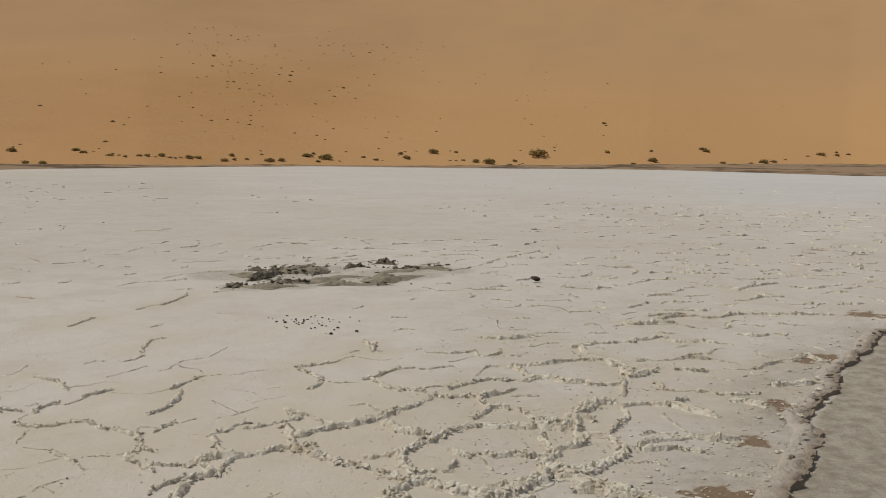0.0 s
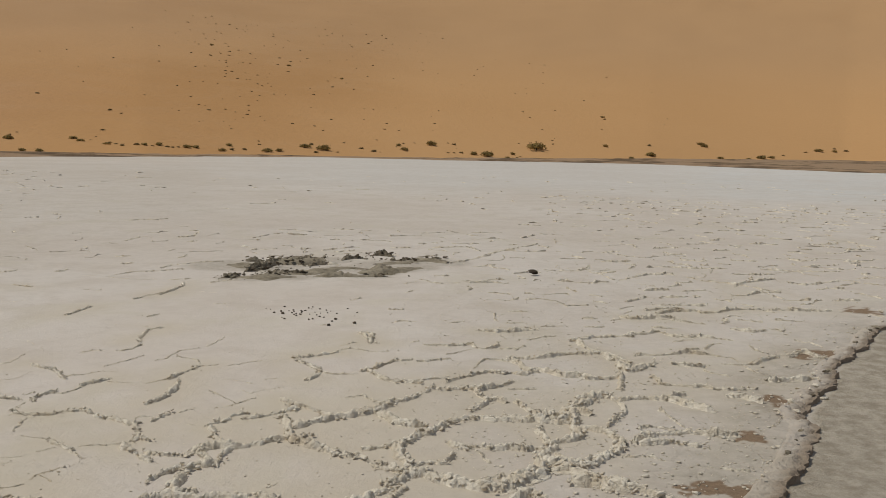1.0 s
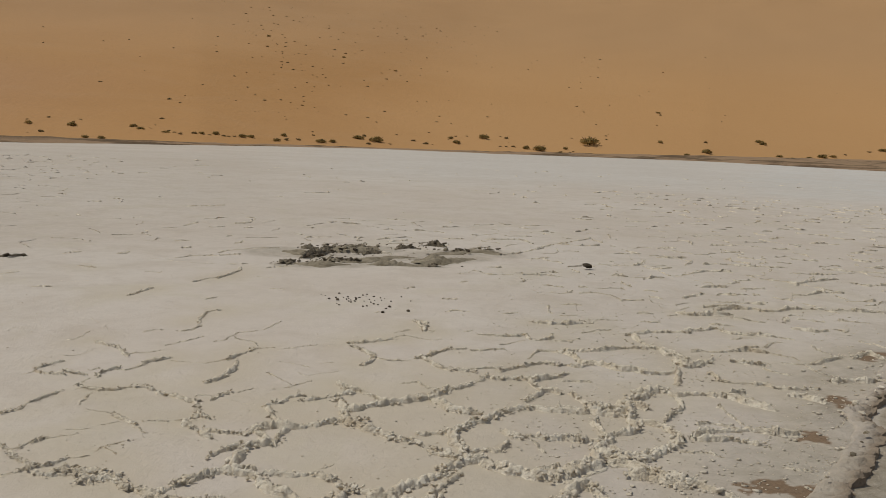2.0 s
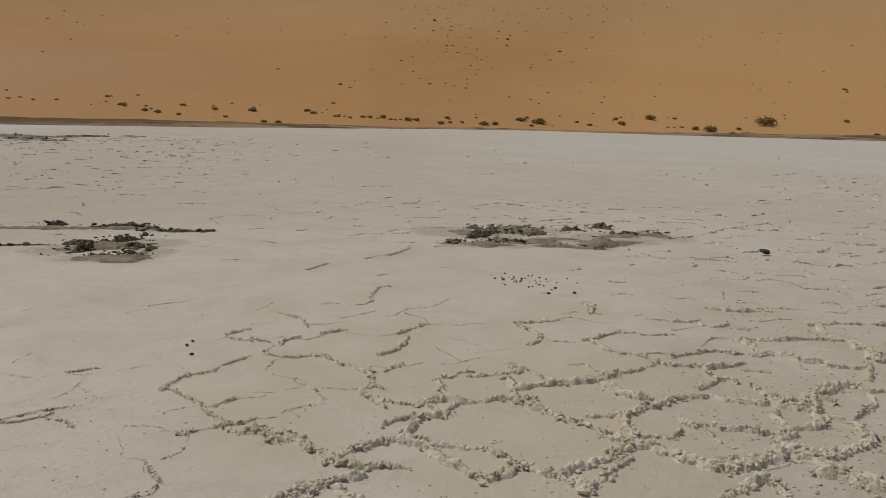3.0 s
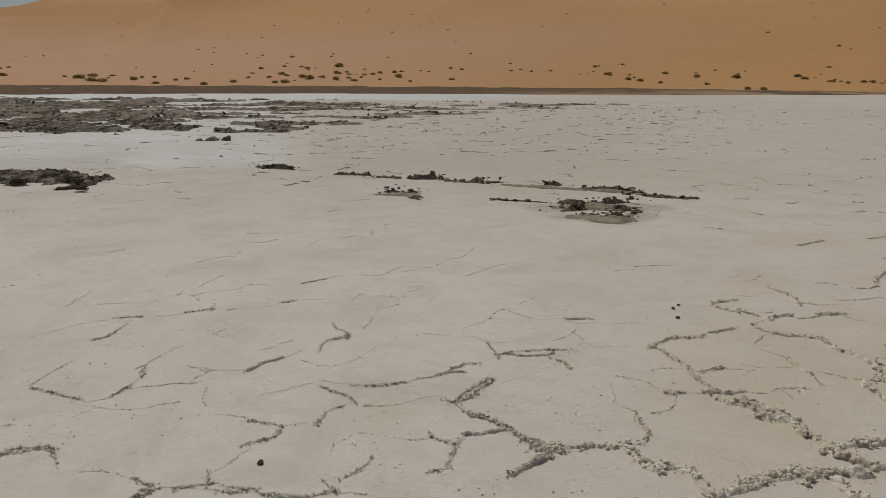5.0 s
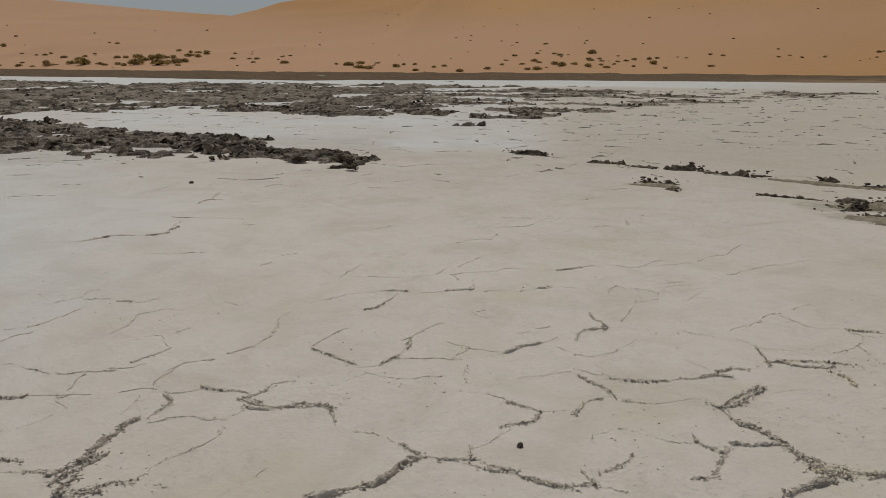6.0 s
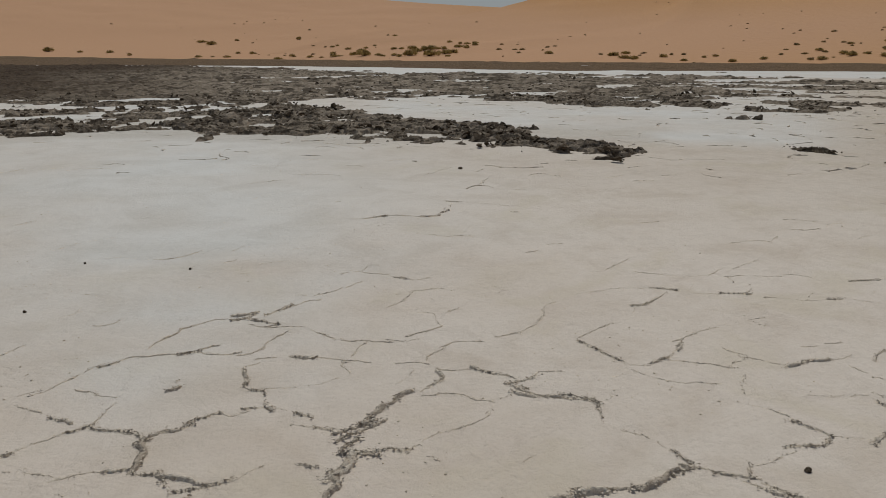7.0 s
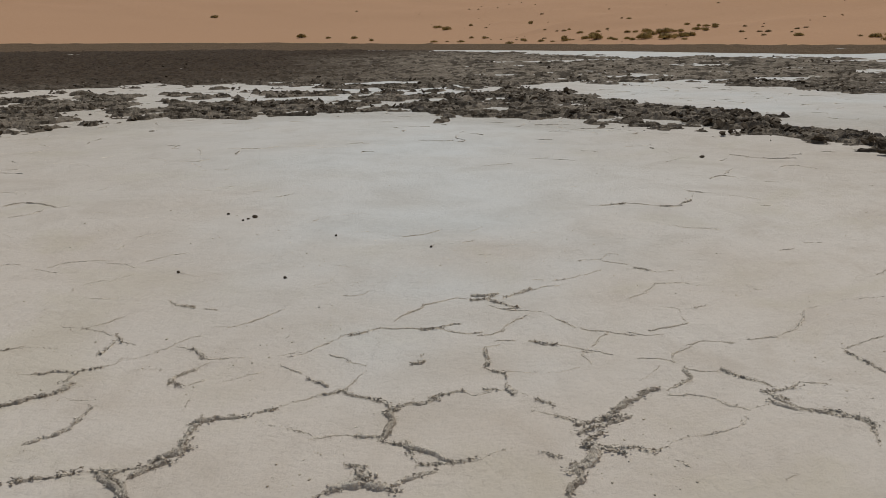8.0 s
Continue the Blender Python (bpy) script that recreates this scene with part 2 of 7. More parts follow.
def fan(yaws, radii, height):
    """A polar sheet round the origin: yaw counts in degrees to the left of +y, radii (rows by yaws) in metres."""
    a = np.radians(yaws)[None, :]
    r = radii if np.ndim(radii) == 2 else np.asarray(radii)[:, None] + 0 * a
    x, y = -r * np.sin(a), r * np.cos(a)
    return np.stack([x, y, height(x, y, r, np.degrees(a) + 0 * r)], -1).reshape(-1, 3), grid_faces(*r.shape)[:, ::-1]


# the lie of the land, by yaw to the left of +y
def shore_edge(yaw):
    return np.interp(yaw, (-60, -26, -14, 0, 8, 22, 30, 40, 60, 74, 85, 95, 130), (110, 100, 120, 108, 112, 88, 78, 73, 71, 68, 80, 95, 130))


def dune_foot(yaw):
    return np.interp(yaw, (-60, -26, -14, 0, 20, 35, 55, 75, 85, 95, 110, 130), (190, 180, 150, 128, 108, 112, 110, 112, 130, 160, 190, 200))


def foot_height(yaw):
    return np.interp(yaw, (-60, -26, -14, 0, 90, 100, 110, 125, 140), (1.0, 0.9, 0.5, 0.02, 0.02, 0.1, 0.5, 0.9, 1.0))


def main_crest(yaw):
    return np.interp(yaw, (-60, 40, 55, 65, 71, 73.4, 74.9, 76.3, 78.1, 84, 95), (15, 15, 12, 7.6, 4.7, 4.0, 3.75, 3.3, 2.85, 1.7, 0.2))


def side_crest(yaw):
    return np.interp(yaw, (60, 70, 78, 82.5, 85.3, 88, 93, 100, 115, 140), (0.2, 1.6, 2.85, 3.1, 3.3, 3.5, 3.9, 4.6, 5.6, 6))


def dune_height(x, y, crest, far):
    """Height of a dune that climbs from its foot to a crest seen at that many degrees."""
    r, a = np.hypot(x, y), np.degrees(np.arctan2(-x, y))
    a = np.where(a < -90, a + 360, a)
    run = far * np.maximum(crest(a), 0.4) / 8
    s = np.clip((r - dune_foot(a)) / run, 0, 1.2)
    peak = (dune_foot(a) + run) * np.tan(np.radians(crest(a))) + 1.7 * smooth(crest(a), 0.2, 1.2)
    z = foot_height(a) - 0.25 + (peak - foot_height(a)) * (0.62 * s + 0.38 * s * s) * np.where(s > 1, 2.2 - 1.2 * s, 1)
    side = a - 65.4 + 11 * (s - 0.3)
    z = z + 4.5 * np.exp(np.where(side < 0, side / 7, -(side / 1.3) ** 2)) * smooth(s, 0.16, 0.42) * (1 - smooth(s, 0.8, 1.0)) * (crest is main_crest)
    return z + (rough_noise(x / 30, y / 30, 3, 21) - 0.5) * 2.5 * smooth(s, 0.02, 0.4) * (1 - smooth(s, 0.8, 1.0))


def dune_top(x, y):
    return np.maximum(dune_height(x, y, main_crest, 300), dune_height(x, y, side_crest, 420))


def mud_front(yaw):
    return np.interp(yaw, (64, 69, 78, 86, 94, 109, 119, 130), (13.4, 13.6, 14.5, 15.5, 16.8, 18.3, 18.0, 17.6))


def rut_line(y):
    """The broken edge of the crust beside the track of grey silt."""
    return np.interp(y, (-80, -4, 2.0, 3.4, 4.07, 4.61, 4.85, 5.12, 5.35, 5.67, 6.03, 6.46, 6.89, 7.43, 7.92, 10.2, 13, 20), (-26.0, -1.0, 0.85, 1.45, 1.8, 2.11, 2.3, 2.43, 2.51, 2.75, 2.95, 3.21, 3.51, 3.92, 4.31, 6.3, 9.0, 17.0))


def yaw_of(x, y):
    a = np.degrees(np.arctan2(-x, y))
    return np.where(a < -90, a + 360, a)


def clod_noise(x, y, seed, share=None):
    """Rounded lumps of uneven height, 0 to 1, about one a metre; share: how many of them there are."""
    ix, iy = np.floor(x), np.floor(y)
    best = np.zeros_like(x)
    for i in (-1, 0, 1):
        for j in (-1, 0, 1):
            cx, cy = ix + i, iy + j
            d = np.hypot(x - cx - hash2(cx, cy, seed), y - cy - hash2(cx, cy, seed + 1))
            lump = (0.25 + 0.75 * hash2(cx, cy, seed + 2)) * np.sqrt(np.clip(1 - (d / 0.75) ** 2, 0, 1))
            best = np.maximum(best, lump if share is None else lump * smooth(share - hash2(cx, cy, seed + 4), 0, 0.15))
    return best


def mud_cover(x, y):
    """How far the flat is churned to dark mud, 0 to 1: a near band, a far field, and the whole flat beyond it."""
    r, a = np.hypot(x, y), yaw_of(x, y)
    wob = rough_noise(x / 4, y / 4, 4, 31) - 0.5
    near_in = mud_front(a)
    near_out = np.interp(a, (66, 69, 73, 78, 86, 94, 99, 105, 130), (14.0, 14.5, 15.5, 17.6, 21.5, 27, 29, 31, 27))
    far_in = np.interp(a, (30, 36, 45, 52, 57, 62, 70, 78, 84, 92, 99, 110, 130), (56, 50, 37, 30, 25, 22.5, 24.5, 28, 31, 29, 30, 33, 29))
    far_out = np.interp(a, (30, 36, 45, 57, 78, 88, 95, 104, 130), (58, 52.5, 47, 56, 57, 62, 80, 110, 150))
    rows = rough_noise(a / 4.5, np.log(r + 1) * 15, 3, 35) - 0.5
    rows = rows + 0.55 * (rough_noise(a / 1.3, np.log(r + 1) * 42, 2, 36) - 0.5)
    near = np.minimum(np.minimum(r - near_in, near_out - r) / (0.10 * r), 0.8) + wob * 2.6 + rows * (1.8 + 1.6 * smooth(a, 92, 104)) + 0.15 - 0.45 * smooth(a, 94, 106) - 4 * (1 - smooth(a, 61, 73))
    far = np.minimum(np.minimum(r - far_in, far_out - r) / (0.10 * r), np.interp(a, (60, 88, 98), (0.5, 0.6, 0.9))) + (wob * 1.2 + rows * 4.0) * (1 - 0.45 * smooth(a, 84, 108)) + 0.12 + 0.25 * smooth(a, 80, 95) - 4 * (1 - smooth(a, 28, 35)) - 0.35 * (1 - smooth(a, 58, 72))
    return np.maximum(smooth(near, -0.05, 0.7), smooth(far, 0.0, 0.9)) * (a > 30) * (a < 134)


def ridge_reach(x, y):
    """Distance to the nearest thick ridge, for the upturned rims of the plates."""
    best = np.full(x.shape, 9.0)
    for w, pts in RIDGES:
        if w < 0.03:
            continue
        p = np.array(pts)
        m = np.nonzero((x > p[:, 0].min() - 0.5) & (x < p[:, 0].max() + 0.5) & (y > p[:, 1].min() - 0.5) & (y < p[:, 1].max() + 0.5))[0]
        for (ax, ay), (bx, by) in zip(p[:-1], p[1:]):
            dx, dy = bx - ax, by - ay
            u = np.clip(((x[m] - ax) * dx + (y[m] - ay) * dy) / (dx * dx + dy * dy + 1e-9), 0, 1)
            best[m] = np.minimum(best[m], np.hypot(x[m] - ax - u * dx, y[m] - ay - u * dy) * 0.07 / w)
    return best


def pits(x, y):
    """Old prints that broke through the crust beside the track: (depth share, 0 to 1)."""
    out = np.zeros_like(x)
    for px, py, long, wide in ((1.94, 4.92, 0.105, 0.13), (2.44, 5.70, 0.10, 0.13), (3.44, 7.13, 0.15, 0.16), (1.50, 4.10, 0.24, 0.09), (3.20, 7.0, 0.10, 0.10), (4.85, 9.2, 0.2, 0.2)):
        d = np.hypot((x - px) / long, (y - py) / wide) + 2.2 * (rough_noise(x * 11, y * 11, 3, 9, 0.65) - 0.5)
        out = np.maximum(out, 1 - smooth(d, 0.85, 1.05))
    return out


def lie(x, y):
    """Gentle relief of the crust; crumbled on the side of the track."""
    r, a = np.hypot(x, y), yaw_of(x, y)
    z = 0.014 * (rough_noise(x * 0.8, y * 0.8, 4, 3) - 0.5) + 0.004 * (rough_noise(x * 4, y * 4, 2, 4) - 0.5)
    crumble = smooth(5 - a, 0, 14) * (1 - smooth(r, 20, 40)) * smooth(r, 2, 4) * (a > -60)
    return z + 0.02 * crumble * smooth(rough_noise(x * 4, y * 4, 2, 6, 0.5), 0.4, 0.8)


def make_ground():
    yaws = np.concatenate([np.arange(-36, -6, 0.2), np.arange(-6, 134, 0.4), np.arange(134, 324.1, 5)])
    radii = np.concatenate([[0.02, 0.2, 0.5, 0.8], np.exp(np.arange(math.log(1.1), math.log(3.2), 0.02)), np.exp(np.arange(math.log(3.2), math.log(8), 0.0034)), np.exp(np.arange(math.log(8), math.log(16), 0.0062)), np.exp(np.arange(math.log(16), math.log(220), 0.012)), [220, 300, 450, 700, 1100, 1800, 3000]])
    v, f = fan(yaws, radii, lambda x, y, r, a: 0 * x)
    x, y = v[:, 0], v[:, 1]
    r, a = np.hypot(x, y), yaw_of(x, y)
    near = 1 - smooth(r, 9, 14)
    reach = ridge_reach(x, y)
    side = x - rut_line(y) + 0.10 * (rough_noise(x * 3, y * 3, 3, 5) - 0.5)
    silt_and_shade = smooth(side, -0.02, 0.05) * (1 - smooth(r, 9, 17))
    track = silt_and_shade
    z = lie(x, y)
    z += 0.012 * smooth(5 - a, 0, 14) * (1 - smooth(r, 20, 40)) * smooth(rough_noise(x * 11, y * 11, 2, 16), 0.5, 0.8)
    z += 0.014 * np.exp(-(reach / 0.16) ** 2) * near
    # dirtier crust by the track, with the dimmer light on that side painted in
    dirt_and_shade = smooth(10 - a, 0, 16) * (1 - smooth(r, 60, 90))
    z += (0.03 * smooth(side, -0.55, -0.1) * (side < 0.0) - 0.075 * silt_and_shade + 0.05 * silt_and_shade * (rough_noise(x * 6, y * 9, 4, 7, 0.8) - 0.4))
    rubble = smooth(side, -1.3, -0.25) * (side < 0.02) * (1 - smooth(r, 9, 13))
    z += rubble * (0.035 * clod_noise(x * 9, y * 9, 51, 0.55 + 0 * x) + 0.02 * (rough_noise(x * 12, y * 12, 2, 52) - 0.5))
    z += 0.03 * silt_and_shade * near * clod_noise(x * 11, y * 11, 53, 0.6 + 0 * x) * smooth(rough_noise(x * 2.5, y * 2.5, 3, 54), 0.3, 0.6)
    rust = pits(x, y)
    clay = np.exp(-(reach / 0.5) ** 2) * near * smooth(40 - a, 0, 12) * smooth(rough_noise(x * 1.4, y * 1.4, 3, 15), 0.25, 0.6)
    z -= 0.065 * rust - 0.03 * rust * rough_noise(x * 13, y * 13, 2, 10)
    wob = rough_noise(x / 2.2, y / 2.2, 4, 12) - 0.5
    halo = np.zeros_like(x)
    for pts, w, h in MUD_SMEARS:
        p = np.array(pts)
        for q0, q1 in zip(p[:-1], p[1:]):
            for u in (0, 0.5, 1):
                c = q0 + (q1 - q0) * u
                halo = np.maximum(halo, 1 - smooth(np.hypot(x - c[0], y - c[1]) / (1.2 * w) + wob * 1.2, 0.5, 1.2))
    silt_and_shade = np.maximum(silt_and_shade, 0.6 * halo)
    apron = smooth(r - mud_front(a) + 5 * wob, -2.0, 0.5) * (1 - smooth(r - mud_front(a) + 6 * wob, 3.0, 6.5)) * smooth(a, 62, 72) * (a < 140)
    silt_and_shade = np.maximum(silt_and_shade, 0.42 * apron)
    silt_and_shade = np.maximum(silt_and_shade, 0.8 * smooth(mud_cover(x, y), 0.2, 0.9))
    pond = smooth(np.minimum(a - 55, 92 - a) / 6, 0, 1) * smooth(r, 14.5, 17) * (1 - smooth(r, 55, 75)) * 0.7
    strip = smooth(r, 52, 60) * smooth(np.minimum(a - 36, 97 - a) / 10, 0, 1)
    film = np.exp(-((a - 101) / 17) ** 2) * smooth(r + 6 * wob, 5.0, 8.5) * 0.85
    rim = smooth(-10 - a, 0, 10) * smooth(r, 28, 40) * 0.6
    white = np.clip(np.maximum.reduce([pond, strip, film, rim]) * (1 + wob), 0, 1)
    silt_and_shade = np.maximum(silt_and_shade, 0.05 + 0.17 * dirt_and_shade + 0.6 * rubble * rough_noise(x * 3, y * 3, 3, 53))
    # painted shade: micro-shadows of the far relief, and dimmer light round yaw 50
    silt_and_shade = np.maximum(silt_and_shade, (0.24 + 0.20 * np.exp(-((a - 50) / 20) ** 2)) * smooth(r, 3, 18) * (1 - 0.8 * white))
    # greyer with distance, at yaws below 22
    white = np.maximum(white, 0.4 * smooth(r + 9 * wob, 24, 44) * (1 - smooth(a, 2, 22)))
    # darker far out, between yaws 4 and 56
    silt_and_shade = np.maximum(silt_and_shade, 0.36 * smooth(a, 4, 20) * (1 - smooth(a, 40, 56)) * smooth(r, 12, 22) * (1 - smooth(r, 60, 85)))
    return tagged(sheet("ground", v, f, [SALT], [("white", white), ("silt_and_shade", silt_and_shade), ("rust", rust), ("clay", clay), ("track", track)]), "cracked beige salt crust of a dry lake bed", "ground", kind="structure")


def make_shore():
    yaws = np.arange(-60, 141, 0.5)
    u = np.linspace(0, 1, 40)[:, None]
    lo, hi = shore_edge(yaws)[None, :], dune_foot(yaws)[None, :]
    v, f = fan(yaws, lo + (hi + 6 - lo) * u, lambda x, y, r, a: (foot_height(a) - 0.03) * smooth(r, shore_edge(a), dune_foot(a)) + 0.3 * smooth(r, shore_edge(a), shore_edge(a) + 5) * rough_noise(x * .4, y * .4, 4, 8) - 0.06 + 0.12 * (rough_noise(x / 3, y / 3, 3, 9) - 0.5))
    return tagged(sheet("shore", v, f, [SHORE_SILT]), "brown-grey silt bank between salt flat and dune", "shore", kind="structure")


def make_dune(name, crest, y0, y1, far, label):
    yaws = np.arange(y0, y1 + 0.1, 0.4)
    u = np.linspace(0, 1, 100)[:, None] ** 1.4
    foot = dune_foot(yaws)[None, :]
    top = foot + far * np.maximum(crest(yaws)[None, :], 0.4) / 8
    v, f = fan(yaws, foot - 2 + (top * 1.1 - foot + 2) * u, lambda x, y, r, a: dune_height(x, y, crest, far))
    return tagged(sheet(name, v, f, [SAND]), label, "dune", kind="structure")


def slab_noise(x, y, seed, share):
    """Broken slabs, about one a metre, each at its own height and tilt: heights from 0 to about 1, and a tone for each."""
    ix, iy = np.floor(x), np.floor(y)
    near, z, tone = np.full(x.shape, 9.0), np.zeros_like(x), np.zeros_like(x)
    for i in (-1, 0, 1):
        for j in (-1, 0, 1):
            cx, cy = ix + i, iy + j
            u, v = x - cx - hash2(cx, cy, seed), y - cy - hash2(cx, cy, seed + 1)
            d = np.hypot(u, v)
            h = hash2(cx, cy, seed + 2) ** 1.4 + 0.5 * u * (hash2(cx, cy, seed + 3) - 0.75) + 0.5 * v * (hash2(cx, cy, seed + 5) - 0.5)
            h = np.clip(h, 0, 1.2) * smooth(share - hash2(cx, cy, seed + 4), 0, 0.12)
            z, tone, near = np.where(d < near, h, z), np.where(d < near, hash2(cx, cy, seed + 6), tone), np.minimum(d, near)
    return z, tone


def make_churned_mud():
    """The trampled, dried mud beyond the flat: heaved slabs too many to count."""
    for yaws, radii, tag in ((np.arange(62, 133.5, 0.1), np.exp(np.arange(math.log(12.3), math.log(33), 0.0026)), "near"), (np.arange(30.5, 133.5, 0.14), np.exp(np.arange(math.log(20), math.log(150), 0.0045)), "far")):
        v, f = fan(yaws, radii, lambda x, y, r, a: 0 * x)
        x, y = v[:, 0], v[:, 1]
        r, a = np.hypot(x, y), yaw_of(x, y)
        inside = (a > 62) & (r < 33)
        cover = mud_cover(x, y) * (1 if tag == "near" else ~inside)
        wx, wy = x + 0.22 * rough_noise(x * 3, y * 3, 2, 41), y + 0.35 * rough_noise(x * 2, y * 2, 2, 42)
        wide = 1 + smooth(r, 28, 60)
        (big, tone), (small, fine_tone) = slab_noise(wx * 4.2 / wide, wy * 2.0 / wide, 43, cover * 1.1), slab_noise(wx * 10 / wide, wy * 5 / wide, 44, cover)
        heaps = smooth(rough_noise(x / 1.3, y / 1.3, 3, 45), 0.3, 0.75)
        v[:, 2] = -0.04 + smooth(cover, 0.1, 0.7) * 0.04 + (0.07 * big * (0.4 + 0.6 * heaps) + 0.065 * small) * (1 + 0.6 * smooth(r, 30, 60)) * (0.45 + 0.55 * smooth(a, 50, 66))
        v[:, 2] += (0.05 * (rough_noise(x * 9, y * 9, 2, 46) - 0.5) + 0.022 * (hash2(np.arange(len(x)), r, 48) - 0.5)) * smooth(cover, 0.05, 0.4)
        damp = np.clip(smooth(a, 94, 112) * smooth(r, 24, 40) + 0.6 * smooth(r, 60, 95) + 0.5 * (rough_noise(x / 5, y / 5, 3, 49) - 0.5), 0, 1)
        keep = cover[f].max(1) > 0.02
        f = f[keep]
        used, f = np.unique(f, return_inverse=True)
        tagged(sheet("churned_mud", v[used], f.reshape(-1, 4), [FIELD_MUD], [("damp", damp[used]), ("tone", (0.45 * tone + 0.55 * fine_tone)[used])], flat=True), "grey and dark churned mud in heaved broken slabs", "mud", kind="stuff")


def make_mud_clods():
    """Loose slabs and clods that cover the churned mud, thinning out at its edges."""
    rng = np.random.default_rng(61)
    shapes = [ball(1, 70 + k, 0.55, 0.6) for k in range(10)]
    vs, fs, base = [], [], 0
    n = 240000
    a, r = rng.uniform(33, 132, n), 12.6 * np.exp(rng.random(n) ** 1.15 * math.log(95 / 12.6))
    x, y = -r * np.sin(np.radians(a)), r * np.cos(np.radians(a))
    heaps = smooth(rough_noise(x / 1.3, y / 1.3, 3, 45), 0.3, 0.75)
    take = np.nonzero(rng.random(n) < mud_cover(x, y) ** 1.5 * (0.25 + 0.75 * heaps) * np.where(r < 33, 0.30, 0.10) * (1 - 0.6 * smooth(a, 84, 100) * smooth(r, 28, 36)))[0][:16000]
    for i in [i for i in take if r[i] < 19 and a[i] > 66][:220]:
        ob, size = new("mud_clod", CLODS[i % 10]), 0.02 + 0.045 * rng.random() ** 2
        ob.matrix_basis = Matrix.LocRotScale((x[i], y[i], 0.03 + 0.08 * heaps[i] * rng.random()), Euler((rng.uniform(-0.6, 0.6), rng.uniform(-0.6, 0.6), rng.uniform(0, 6))), Vector(size * rng.uniform(0.7, 1.4, 3) * (1.3, 1.1, 0.8)))
        tagged(ob, "loose dark dried mud clod on churned ground", "clod", "clods of the churned mud")
    for i in take:
        v, f = shapes[i % 10]
        size = (0.014 + 0.06 * rng.random() ** 2.6) * (1 + max(0.0, r[i] - 22) / 150)
        m = np.array(Euler((rng.uniform(-0.8, 0.8), rng.uniform(-0.8, 0.8), rng.uniform(0, 6.3))).to_matrix()) * (size * rng.uniform(0.7, 1.3, 3) * (1.2, 1.2, 0.65))
        vs.append(v @ m.T + (x[i], y[i], 0.01 + 0.10 * heaps[i] * rng.random() + size * 0.2))
        fs.append(f + base)
        base += len(v)
    tagged(sheet("mud_clods", np.vstack(vs), np.vstack(fs), [DARK_MUD], flat=True), "loose dark dried mud clods in heaps", "mud clods", kind="stuff")


# salt ridges: pushed-up crust along the joints between the plates
THICK, MIDDLING, FINE, HAIR = 0.075, 0.04, 0.016, 0.008
RIDGES = []


def ridge(w, *pts):
    RIDGES.append((w, pts))


ridge(MIDDLING, (-3.72, 8.04), (-3.68, 8.41))
ridge(MIDDLING, (-5.08, 9.64), (-4.84, 9.55))
ridge(FINE, (-5.75, 10.49), (-5.71, 10.63), (-5.60, 10.69))
ridge(FINE, (-5.10, 10.68), (-5.02, 10.74), (-5.01, 10.93))
ridge(FINE, (-4.29, 10.51), (-4.16, 10.66), (-4.11, 10.81), (-3.86, 10.91), (-3.70, 11.05), (-3.50, 11.16))
ridge(FINE, (-3.85, 11.18), (-3.83, 11.45), (-3.68, 11.63), (-3.52, 11.78), (-3.20, 11.95))
ridge(MIDDLING, (-3.20, 9.25), (-3.14, 9.78), (-3.18, 10.02))
ridge(FINE, (-3.39, 8.90), (-3.32, 9.14), (-3.22, 9.32))
ridge(FINE, (-5.50, 14.20), (-5.45, 14.72))
ridge(FINE, (-4.83, 14.88), (-4.64, 15.18), (-4.67, 15.77))
ridge(FINE, (-4.45, 14.22), (-4.33, 14.40))
ridge(FINE, (-6.84, 17.72), (-6.64, 18.03), (-6.37, 18.18), (-6.21, 18.48))
ridge(FINE, (-9.09, 17.96), (-8.92, 18.12))
ridge(FINE, (-4.88, 12.23), (-4.71, 12.31))
ridge(FINE, (-4.53, 11.50), (-4.41, 11.62))
ridge(FINE, (-3.94, 12.19), (-3.91, 12.57))
ridge(FINE, (-4.12, 9.44), (-3.97, 9.42))
ridge(FINE, (-3.43, 10.26), (-3.21, 10.37))
ridge(HAIR, (-4.63, 10.44), (-4.35, 10.42), (-4.21, 10.36))
ridge(HAIR, (-4.29, 10.40), (-4.06, 10.29), (-3.78, 10.24), (-3.62, 10.29))
ridge(FINE, (-2.86, 10.13), (-2.72, 10.26), (-2.64, 10.41))
ridge(HAIR, (-2.84, 9.46), (-2.61, 9.47))
ridge(MIDDLING, (-2.62, 6.99), (-2.69, 7.27), (-2.69, 7.49), (-2.62, 7.54))
ridge(FINE, (-2.58, 6.73), (-2.56, 6.93))
ridge(FINE, (-2.92, 8.03), (-2.86, 8.17))
ridge(FINE, (-2.19, 6.71), (-2.09, 6.78), (-2.01, 6.89), (-1.94, 7.21))
ridge(HAIR, (-1.46, 7.07), (-1.36, 7.24))
ridge(HAIR, (-1.43, 7.05), (-1.32, 7.12))
ridge(HAIR, (-4.74, 8.62), (-4.60, 8.65), (-4.45, 8.76))
ridge(HAIR, (-3.71, 7.04), (-3.77, 7.36), (-3.64, 7.41))
ridge(HAIR, (-3.62, 7.00), (-3.28, 6.66))
ridge(HAIR, (-2.48, 8.76), (-2.30, 8.77))
ridge(FINE, (-3.15, 13.34), (-2.77, 13.52))
ridge(FINE, (-3.41, 13.84), (-3.23, 13.70))
ridge(FINE, (-3.42, 6.18), (-3.36, 6.27), (-3.37, 6.53))
ridge(FINE, (-2.94, 6.58), (-2.90, 6.66), (-2.83, 6.68))
ridge(FINE, (-2.68, 6.69), (-2.58, 6.76))
ridge(FINE, (-2.26, 6.42), (-2.21, 6.48), (-2.17, 6.71))
